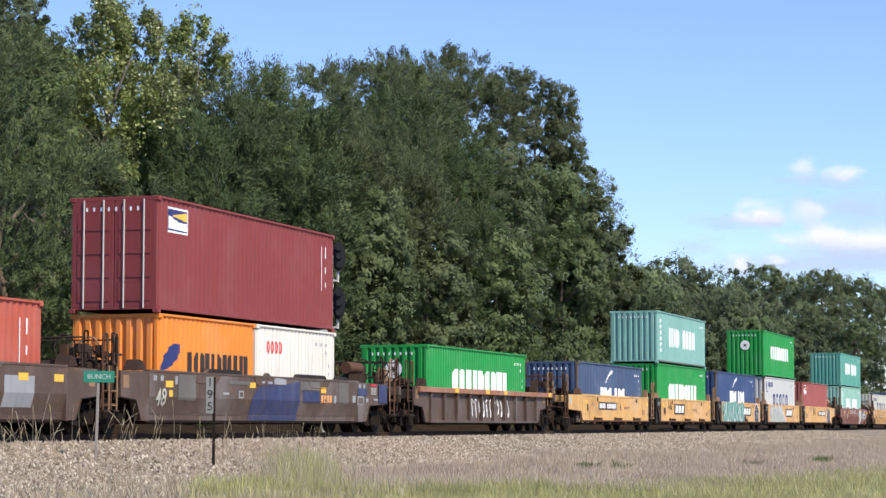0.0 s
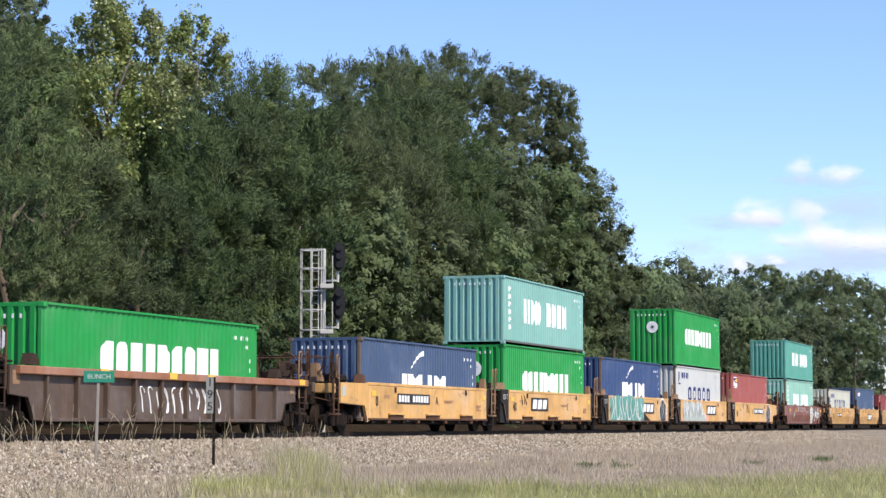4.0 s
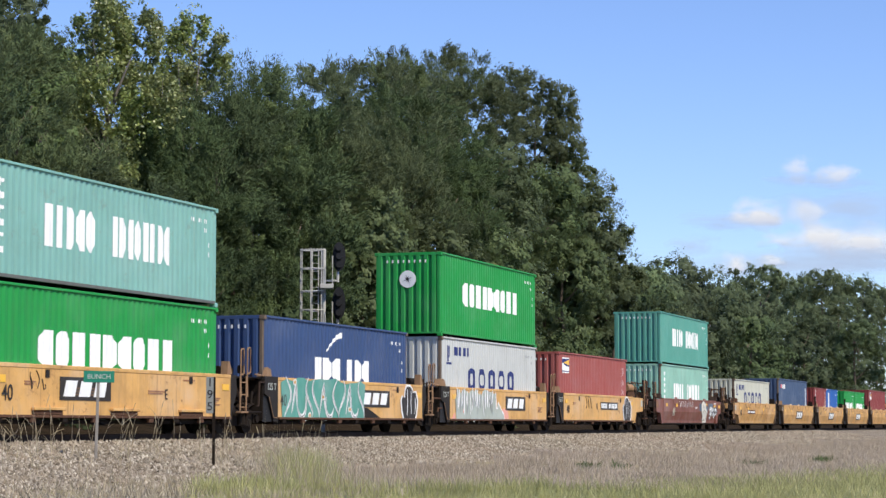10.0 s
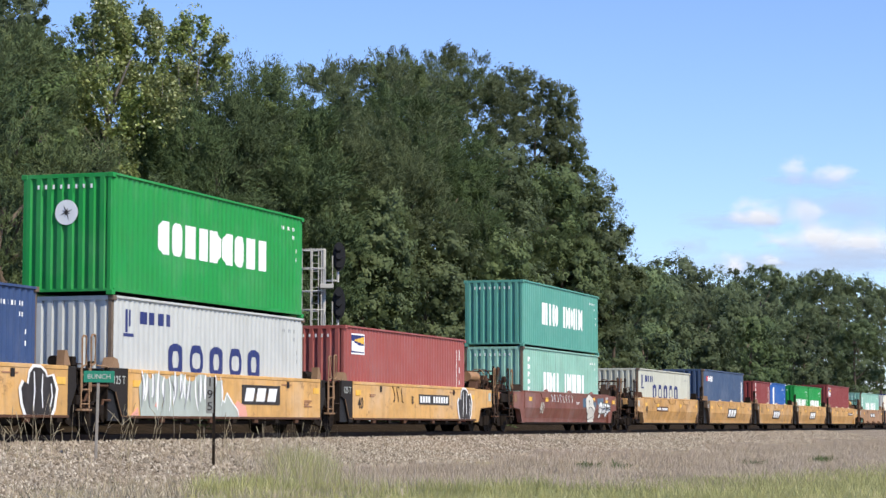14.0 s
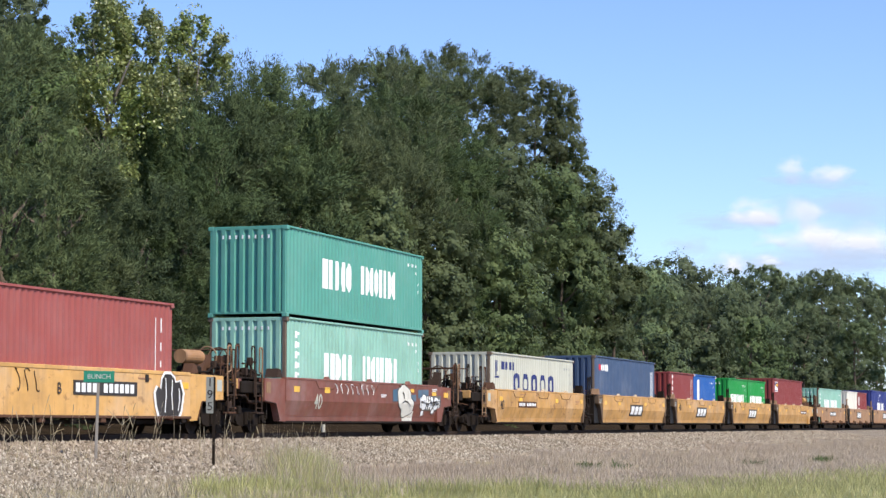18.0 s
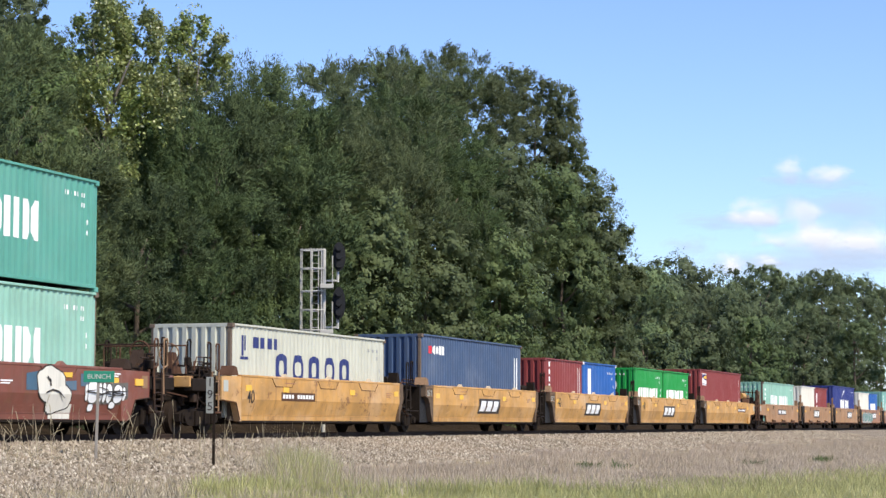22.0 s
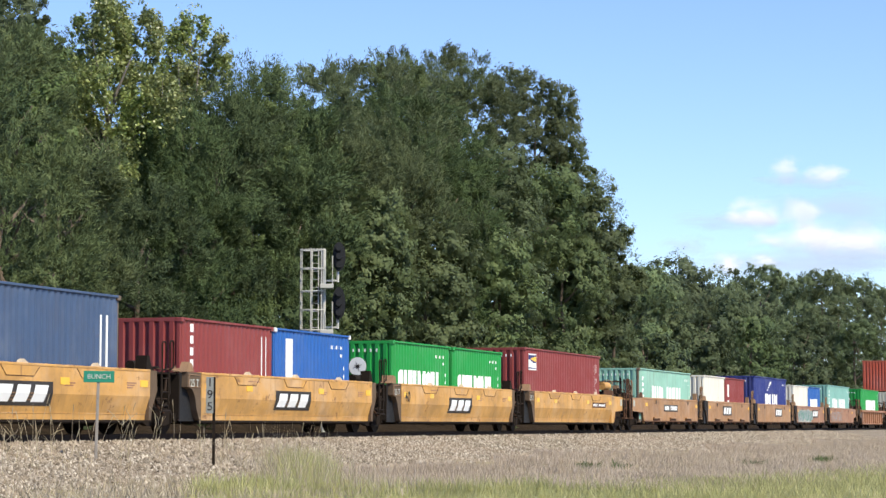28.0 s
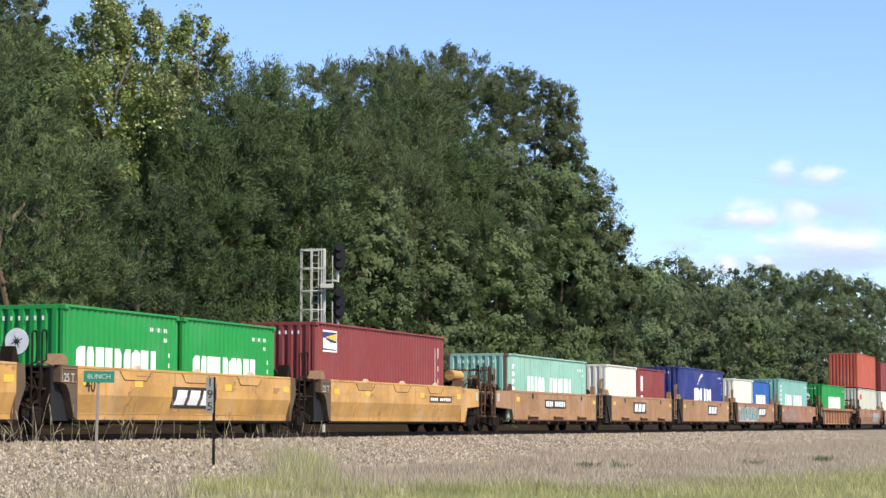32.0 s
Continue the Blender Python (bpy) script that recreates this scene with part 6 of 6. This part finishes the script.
CEDAR_LABEL = "dense dark green cedar with upswept feathery sprays"
PINE_LABEL = "tall pine with plumes of green needles"
for i, (x, y, h, r) in enumerate(WEST_STAND):
    if i in (1, 11, 14, 15):
        tree(x, y, h, r, 100 + i, LEAF_DARK if i == 1 else LEAF_MID, "broad", 0.085, 9000 if i > 11 else 26000, 0.66 if i > 11 else 0.3, 60, 0.6 if i > 11 else 0.75)
    else:
        tree(x, y, h, r, 100 + i, LEAF_OLIVE if i in (2, 3, 6, 7, 10) else LEAF_CEDAR, "plume", 0.072, 14000 if i in (0, 9) else 56000, 0.15, 46, 1.35, CEDAR_LABEL)
for i, (x, y, h, r) in enumerate(TALL_STAND):
    if i in (0, 1, 2, 3, 4, 5, 6, 8, 9, 10, 11, 12, 22):
        leaf = LEAF_PINE if i in (9, 12) else LEAF_OLIVE if i in (8, 22, 3) else LEAF_CEDAR if i in (10, 11) else LEAF_OAK
        tree(x, y, h, r, 200 + i, leaf, "plume", 0.098, 44000, 0.2, 52, 1.6, PINE_LABEL)
    else:
        tree(x, y, h, r, 200 + i, LEAF_MID if i in (18, 19, 20) else LEAF_OPEN if i in (7, 15) else LEAF_OAK if i in (17, 21) else LEAF_DARK, "broad", 0.108, 36000, 0.2, 84, 1.1)
for i, (x, y, h, r) in enumerate(OPEN_STAND):
    tree(x, y, h, r, 274 + i, LEAF_OPEN, "broad", 0.085, 36000, 0.3, 150, 0.72, "tall dark tree with an open, see-through crown")
for i, (x, y, h, r) in enumerate(BACK_ROW):
    tree(x, y, h, r, 300 + i, LEAF_DARK, "broad", 0.30, 12000, 0.12, 80, 1.7)
for i, (x, y, h, r) in enumerate(FAR_WOOD):
    tree(x, y, h, r, 400 + i, LEAF_DARK if i > 11 else LEAF_OAK if i in (7, 10) else LEAF_FAR, "broad", 0.20, 20000, 0.12, 56, 1.9, "distant dark green woodland tree")
for i, (x, y, h, r) in enumerate(FAR_BACK):
    tree(x, y, h, r, 450 + i, LEAF_FAR, "broad", 0.42, 9000, 0.12, 90, 2.0, "distant dark green woodland tree")
def forked_tree(x, y, seed, fork, stems, clusters):
    """A slim pale tree that forks low: each cluster of leaves is (metres across, foot, top, radius, leaves) and hangs on a limb of its own."""
    rng = np.random.default_rng(seed)
    rnd = random.Random(seed)
    t = tagged(new("tree"), "tall forked tree with pale bark and loose yellow-green leaves", "tree", "trees beyond the track")
    t.matrix_basis = pose(x, y, 0.62)

    def at(a, z, deep=0.0):
        return Vector((0.31 * a + 0.95 * deep, -0.95 * a + 0.31 * deep, z))
    part("trunk", tube(bmesh.new(), [at(-0.25, 0), at(-0.2, fork * 0.5), at(0, fork)], [0.15, 0.12, 0.095], 8), PALEBARK, t)
    for a, top in stems:
        part("limb", tube(bmesh.new(), [at(0, fork - 0.05), at(a * 0.35, fork + (top - fork) * 0.45, -0.6), at(a, top, -0.9)], [0.075, 0.06, 0.02], 6), PALEBARK, t, "pale forked limb")
    for side, low, top, radius, leaves in clusters:
        deep = rnd.uniform(-0.5, 0.5) - (1.9 if low < fork else 0)
        z = max(fork * 0.9, low - abs(side) * 0.9)
        part("limb", tube(bmesh.new(), [at(side * 0.12, z), at(side * 0.55, (z + low) / 2 + 0.3, deep * 0.5), at(side, low + (top - low) * 0.4, deep), at(side + rnd.uniform(-0.1, 0.1), top - 0.12, deep)], [0.034, 0.026, 0.016, 0.005], 5), PALEBARK, t)
        pos, along, across = crown_leaves(rng, top, radius, low, max(9, leaves // 55), leaves, 0.30, 0.066, "fan")
        slivers("crown", pos + np.array(at(side, 0, deep)), along, across, LEAF_YELLOW, "", "", parent=t, form="lozenge")


forked_tree(73.4, 37.0, 501, 11.98, ((0.12, 13.3), (1.0, 14.6), (-0.5, 15.2)), (
    (-1.75, 12.60, 14.20, 0.55, 2400), (-1.30, 11.00, 13.00, 0.55, 2200), (-0.02, 13.58, 17.00, 0.71, 6670), (0.65, 13.58, 16.14, 0.37, 2465), (-1.11, 15.46, 16.31, 0.26, 609), (1.58, 14.26, 16.40, 0.35, 2465), (-1.38, 12.51, 15.03, 0.71, 3770), (-0.38, 11.77, 14.11, 0.84, 3915), (1.09, 12.19, 14.39, 0.80, 3915), (1.51, 11.20, 13.05, 0.84, 2755), (0.77, 9.33, 11.87, 0.52, 2465), (2.29, 11.87, 13.58, 0.56, 2175)))
forked_tree(81.1, 37.3, 502, 9.5, ((-0.3, 15.5), (0.6, 16.0)), (
    (-0.45, 14.36, 17.20, 0.47, 3625), (0.00, 16.40, 17.72, 0.20, 652), (0.56, 16.63, 17.70, 0.22, 609), (0.59, 14.36, 16.40, 0.59, 2465), (1.31, 16.27, 16.97, 0.30, 609), (1.51, 14.93, 16.13, 0.30, 725), (-0.87, 13.46, 15.61, 0.65, 2900), (0.02, 13.80, 15.49, 0.55, 1885)))


def shrub(x, y, height, radius, seed, leaf):
    rng = np.random.default_rng(seed)
    rnd = random.Random(seed)
    s = tagged(new("shrub"), "low dense green shrub at the edge of the wood", "shrub", "shrubs beyond the track")
    s.matrix_basis = pose(x, y, 0.75)
    for k in range(3):
        a = k * 2.1 + rnd.random()
        part("stem", rod(bmesh.new(), (0, 0, 0), (math.cos(a) * radius * 0.5, math.sin(a) * radius * 0.5, height * 0.6), 0.05, 6, 0.02), BARK, s)
    pos, along, across = crown_leaves(rng, height, radius, 0.2, 30, 5000, 0.85, 0.115, "broad")
    slivers("foliage", pos, along, across, leaf, "", "", parent=s)


def build_shrubs():
    rnd = random.Random(77)
    for i in range(34):
        px = 20 + i * 46 + rnd.uniform(-10, 10)
        x, y = spot(px, 33.3 + rnd.uniform(0, 2.0))
        shrub(x, y, rnd.uniform(3.0, 5.6), rnd.uniform(1.6, 2.4), 700 + i, LEAF_CEDAR if px < 640 else (LEAF_MID, LEAF_DARK, LEAF_DARK)[i % 3])


build_shrubs()


# ---------------------------------------------------------------- ballast, grass, weeds
def height_at(xs, ys):
    stops = np.array([(-400, 0.2), (13, 0.2), (17.8, 0.54), (22.6, 1.125), (26.3, 1.125), (29.0, 0.95), (32.0, 1.56), (60, 1.56)])
    return np.interp(ys, stops[:, 0], stops[:, 1])


def build_ballast():
    rng = np.random.default_rng(11)
    n = 80000
    x = 29 + 130 * rng.random(n) ** 1.75
    y = np.where(x < 46, 14.0, 17.2) + np.where(x < 46, 9.0, 5.8) * rng.random(n)
    r = 0.016 + 0.030 * rng.random(n) ** 2.2
    cen = np.stack([x, y, height_at(x, y) + r * 0.45], 1)
    base = np.array([(1, 0, -0.3), (-1, 0, -0.3), (0, 1, -0.3), (0, -1, -0.3), (0, 0, 1)], float)
    v = cen[:, None, :] + (base[None] * (0.6 + 0.7 * rng.random((n, 5, 1))) + rng.normal(size=(n, 5, 3)) * 0.22) * r[:, None, None]
    tri = np.array([(0, 2, 4), (2, 1, 4), (1, 3, 4), (3, 0, 4)])
    idx = (np.arange(n)[:, None, None] * 5 + tri[None]).reshape(-1)
    me = bpy.data.meshes.new("ballast")
    me.vertices.add(n * 5)
    me.vertices.foreach_set("co", v.astype(np.float32).ravel())
    me.loops.add(len(idx))
    me.loops.foreach_set("vertex_index", idx.astype(np.int32))
    me.polygons.add(len(idx) // 3)
    me.polygons.foreach_set("loop_start", np.arange(0, len(idx), 3, dtype=np.int32))
    me.update(calc_edges=True)
    me.materials.append(STONE)
    tagged(new("ballast", me), "loose pale grey-brown ballast stones on the bank", "ballast", kind="stuff")


build_ballast()


def blades(name, x, y, tall, wide, material, label, seed, lean=0.35):
    rng = np.random.default_rng(seed)
    n = len(x)
    h = tall * (0.5 + 0.8 * rng.random(n))
    tip = np.stack([rng.normal(size=n) * lean * h, rng.normal(size=n) * lean * h, h], 1)
    a = rng.random(n) * 2 * np.pi
    across = np.stack([np.cos(a), np.sin(a), np.zeros(n)], 1) * (wide * (0.6 + 0.8 * rng.random(n)))[:, None]
    cen = np.stack([x, y, height_at(x, y)], 1) + tip * 0.5
    slivers(name, cen, tip * 0.5, across, material, label, "grass", "stuff", form="blade")


def verge(x):
    """How far from the camera's line the green grass reaches, along the track."""
    return np.interp(x, (28, 31, 33, 36, 37.5, 40, 45, 51, 58.6, 70, 120, 150), (12.5, 13.8, 15.2, 14.6, 12.8, 11.5, 10.5, 9.2, 7.6, 6.6, 4.8, 4.0))


def build_grass():
    rng = np.random.default_rng(21)
    n = 150000
    x = 26 + 120 * rng.random(n) ** 1.7
    y = 3 + 14.5 * rng.random(n)
    edge = verge(x) + 0.35 * np.sin(x * 0.8) + 0.25 * np.sin(x * 2.1 + 1) + rng.normal(size=n) * 0.4 + rng.exponential(0.55, n)
    green = (y < edge) & (y < 0.46 * x)
    blades("grass", x[green], y[green], 0.19, 0.011, GRASS, "sunlit yellow-green verge grass", 22)
    n = 3000
    x = 32.5 + 8.0 * rng.random(n)
    y = verge(x) - 0.3 + rng.normal(size=n) * 0.35
    keep = (y < 0.455 * x)
    blades("tall_grass", x[keep], y[keep], 0.34, 0.010, GRASS, "tall leaning yellow-green grass below the bank", 25, 0.25)
    n = 1500
    x = 38.5 + 7.5 * rng.random(n)
    y = 0.44 * x - 1.9 + rng.normal(size=n) * 0.35
    blades("bank_grass", x, y, 0.50, 0.006, GRASS, "thin tall grass tuft on the gravel bank", 27, 0.3)
    n = 620
    x = 36.0 + 9.0 * rng.random(n)
    y = 0.44 * x - 1.7 + rng.normal(size=n) * 0.6
    blades("dry_stalks", x, y, 0.74 * (0.6 + 0.8 * rng.random(n)), 0.005, STALK, "thin pale straw stalks among the bank grass", 28, 0.28)
    n = 5000
    x = 28 + 14 * rng.random(n)
    y = 14.4 + rng.normal(size=n) * 1.1
    blades("pale_weeds", x, y, 0.22, 0.012, STALK, "pale dry weeds among the gravel", 26, 0.4)
    n = 150000
    x = 41 + 150 * rng.random(n) ** 1.4
    y = 5 + 13.8 * rng.random(n) ** 0.7
    edge = verge(x) + 0.35 * np.sin(x * 0.8)
    keep = (y > edge - 0.4 - rng.random(n) ** 3 * 4) & (y < 17.5 + 0.8 * np.sin(x * 0.21) + 0.4 * np.sin(x * 0.77)) & (x > 39.5 + 0.25 * (y - 13) ** 2 * (y > 13) + 1.0 * rng.normal(size=n))
    blades("dry_grass", x[keep], y[keep], 0.19, 0.010, STRAW, "dry pinkish-tan feathery grass on the verge", 23)


build_grass()


def weed(x, y, height, seed, stems, material):
    rnd = random.Random(seed)
    w = tagged(new("weed_clump"), "tall dry straw-coloured weed stalks on the gravel bank", "weed", "weeds by the posts")
    w.matrix_basis = pose(x, y, heights(y))
    for k in range(stems):
        foot = Vector((rnd.uniform(-0.4, 0.4), rnd.uniform(-0.2, 0.2), -0.04))
        way = Vector((rnd.uniform(-0.22, 0.22), rnd.uniform(-0.22, 0.22), 1)).normalized()
        bend = Vector((rnd.uniform(-0.16, 0.16), rnd.uniform(-0.16, 0.16), -0.06))
        h = height * rnd.uniform(0.55, 1.1)
        pts = [foot + way * h * q + bend * h * q * q for q in (0, 0.25, 0.5, 0.75, 1.0)]
        stalk = part("stalk", tube(bmesh.new(), pts, [0.005, 0.0046, 0.004, 0.0035, 0.002], 5), material, w)
        if rnd.random() < 0.85:
            tip = pts[-1]
            run_on = (pts[-1] - pts[-2]).normalized()
            part("seed_head", tube(bmesh.new(), [tip, tip + run_on * 0.06, tip + run_on * 0.14 + Vector((0, 0, -0.01)), tip + run_on * 0.22 + Vector((0, 0, -0.04))], [0.003, 0.008, 0.006, 0.002], 5), material, stalk)
        for j in range(rnd.randint(0, 3)):
            root = pts[rnd.randint(1, 3)]
            side = Vector((rnd.uniform(-1, 1), rnd.uniform(-1, 1), rnd.uniform(0.5, 1.4))).normalized()
            part("side_leaf", tube(bmesh.new(), [root, root + side * h * 0.2, root + side * h * 0.38 + Vector((0, 0, -0.03))], [0.005, 0.005, 0.002], 4), material, stalk)


def build_tufts():
    """Small leafy weeds here and there on the dry verge."""
    rng = np.random.default_rng(1200)
    cen, along, across = [], [], []
    for x, y, height in ((58.0, 14.7, 0.20), (59.7, 14.3, 0.16), (70.1, 12.3, 0.2), (73.9, 10.7, 0.28), (76.5, 11.0, 0.26)):
        n = 130
        tip = rng.normal(size=(n, 3)) * np.array([0.10, 0.10, 0.06]) + np.array([0, 0, height * 0.5])
        root = np.stack([rng.normal(size=n) * 0.22, rng.normal(size=n) * 0.16, height * 0.6 * rng.random(n)], 1)
        a = rng.random(n) * 2 * np.pi
        cen.append(root + tip * 0.5 + np.array([x, y, heights(y) - 0.02]))
        along.append(tip * 0.5)
        across.append(np.stack([np.cos(a), np.sin(a), np.zeros(n)], 1) * 0.024)
    slivers("leafy_weeds", np.concatenate(cen), np.concatenate(along), np.concatenate(across), LEAF_MID, "small dark green leafy weeds on the dry verge", "weeds", "stuff", form="blade")


build_tufts()


def build_weeds():
    rnd = random.Random(91)
    for i in range(44):
        px = rnd.uniform(-5, 560)
        row = rnd.uniform(18.0, 21.0) if px < 430 else rnd.uniform(17.0, 18.6)
        x, y = spot(px, row)
        weed(x, y, rnd.uniform(0.6, 1.3), 900 + i, rnd.randint(1, 2), STALK)


build_weeds()


# ---------------------------------------------------------------- clouds
def cloud_material(seed, thick, low, high, crisp):
    """Vapour of one cloud: thick is its greatest cover, low and high its colours at the base and at the top."""
    n = Nodes("cloud_vapour")
    v = n.coords()
    fall = n.tree.nodes.new("ShaderNodeVectorMath")
    fall.operation = "LENGTH"
    n.link(v, fall.inputs[0])
    nz = n.add("ShaderNodeTexNoise", Scale=2.0, Detail=5.0, Roughness=0.52)
    nz.noise_dimensions = "4D"
    nz.inputs["W"].default_value = seed
    n.link(v, nz.inputs["Vector"])
    m = n.add("ShaderNodeMath")
    m.operation = "MULTIPLY_ADD"
    m.inputs[1].default_value = 1.6
    n.link(nz.outputs["Fac"], m.inputs[0])
    neg = n.add("ShaderNodeMath")
    neg.operation = "MULTIPLY"
    neg.inputs[1].default_value = -1.25
    n.link(fall.outputs["Value"], neg.inputs[0])
    n.link(neg.outputs[0], m.inputs[2])
    alpha = n.ramp(m.outputs[0], [(0.02, 0.0), (0.22, 0.22 * thick), (0.9 - crisp, thick)])
    em = n.add("ShaderNodeEmission", Strength=1.0)
    sep = n.tree.nodes.new("ShaderNodeSeparateXYZ")
    n.link(v, sep.inputs[0])
    lift = n.add("ShaderNodeMapRange")
    lift.inputs["From Min"].default_value, lift.inputs["From Max"].default_value = -0.42, 0.12
    n.link(sep.outputs["Y"], lift.inputs["Value"])
    n.link(n.mix(lift.outputs[0], low, high), em.inputs["Color"])
    tr = n.add("ShaderNodeBsdfTransparent")
    ms = n.tree.nodes.new("ShaderNodeMixShader")
    n.link(alpha, ms.inputs[0])
    n.link(tr.outputs[0], ms.inputs[1])
    n.link(em.outputs[0], ms.inputs[2])
    n.link(ms.outputs[0], n.tree.nodes["Material Output"].inputs["Surface"])
    return n.mat


CLOUDS = []


def cloud(px, py, wide, tall, seed, drift, thick=0.96, veil=False, far=3500.0):
    """A far-off cloud that drifts slowly: a white puff, or a thin lilac-grey veil."""
    bm = bmesh.new()
    bmesh.ops.create_grid(bm, x_segments=12, y_segments=8, size=1.0)
    for v in bm.verts:
        v.co.z = 0.15 * (v.co.x ** 2 + v.co.y ** 2)
    me = bpy.data.meshes.new("cloud")
    bm.to_mesh(me)
    bm.free()
    if veil:
        me.materials.append(cloud_material(seed, thick, (0.36, 0.41, 0.56), (0.40, 0.46, 0.60), 0.1))
    else:
        me.materials.append(cloud_material(seed, thick, (0.44, 0.48, 0.61), (0.70, 0.70, 0.73), 0.24))
    c = tagged(new("cloud", me), "thin lilac-grey veil of cloud low in the sky" if veil else "small white fair-weather cloud low in the sky", "cloud", "clouds in the distance", "structure")
    c.visible_shadow = False
    c.scale = (1.6 * wide / 3870 * far, 1.55 * tall / 3870 * far, 60)

    def at(x):
        a = YAW - math.atan((x - 784) / 3870)
        d = Vector((math.cos(a) * far, math.sin(a) * far, EYE[2] + (753 - py) / 3870 * far))
        return look(tuple(d), EYE)
    CLOUDS.append((c, at(px), at(px - drift)))


cloud(1422, 306, 34, 26, 1.3, 36, 0.6)
cloud(1494, 318, 44, 24, 2.1, 34, 0.72)
cloud(1347, 386, 62, 32, 3.7, 12)
cloud(1432, 384, 44, 36, 4.4, 14, 0.62)
cloud(1466, 428, 84, 36, 5.2, 26)
cloud(1536, 436, 100, 34, 6.6, 26)
cloud(1388, 430, 40, 14, 7.9, 30, 0.7)
cloud(1310, 474, 32, 26, 9.6, 24, 0.9)
cloud(1376, 466, 30, 14, 13.1, 24, 0.7)
cloud(1110, 496, 30, 24, 11.8, 10, 0.8)
for k, (px, py, wide, tall, drift, thick) in enumerate((
        (1300, 392, 90, 18, 16, 0.6), (1460, 326, 100, 18, 34, 0.5), (1500, 378, 130, 44, 20, 0.6), (1500, 460, 150, 30, 24, 0.8),
        (1230, 440, 50, 24, 20, 0.5), (1400, 476, 260, 40, 20, 0.6))):
    cloud(px, py, wide, tall, 20.7 + 1.9 * k, drift, thick, True, 3600.0)


# ---------------------------------------------------------------- what moves
def motions():
    times = [2.0 * k for k in range(17)]
    for thing, u, y, z in RIDERS:
        walk(thing, [(t, pose(u - run(t), TRACK_Y + y, RAIL_Z + z)) for t in times])
    ticks = [k / 15 for k in range(481)]
    for w, dx, z, r in ROLLERS:
        walk(w, [(t, pose(dx, 0, z, 0, -math.degrees(run(t) / r), 0)) for t in ticks])
    for c, a, b in CLOUDS:
        walk(c, [(0, a), (32, b)])


motions()
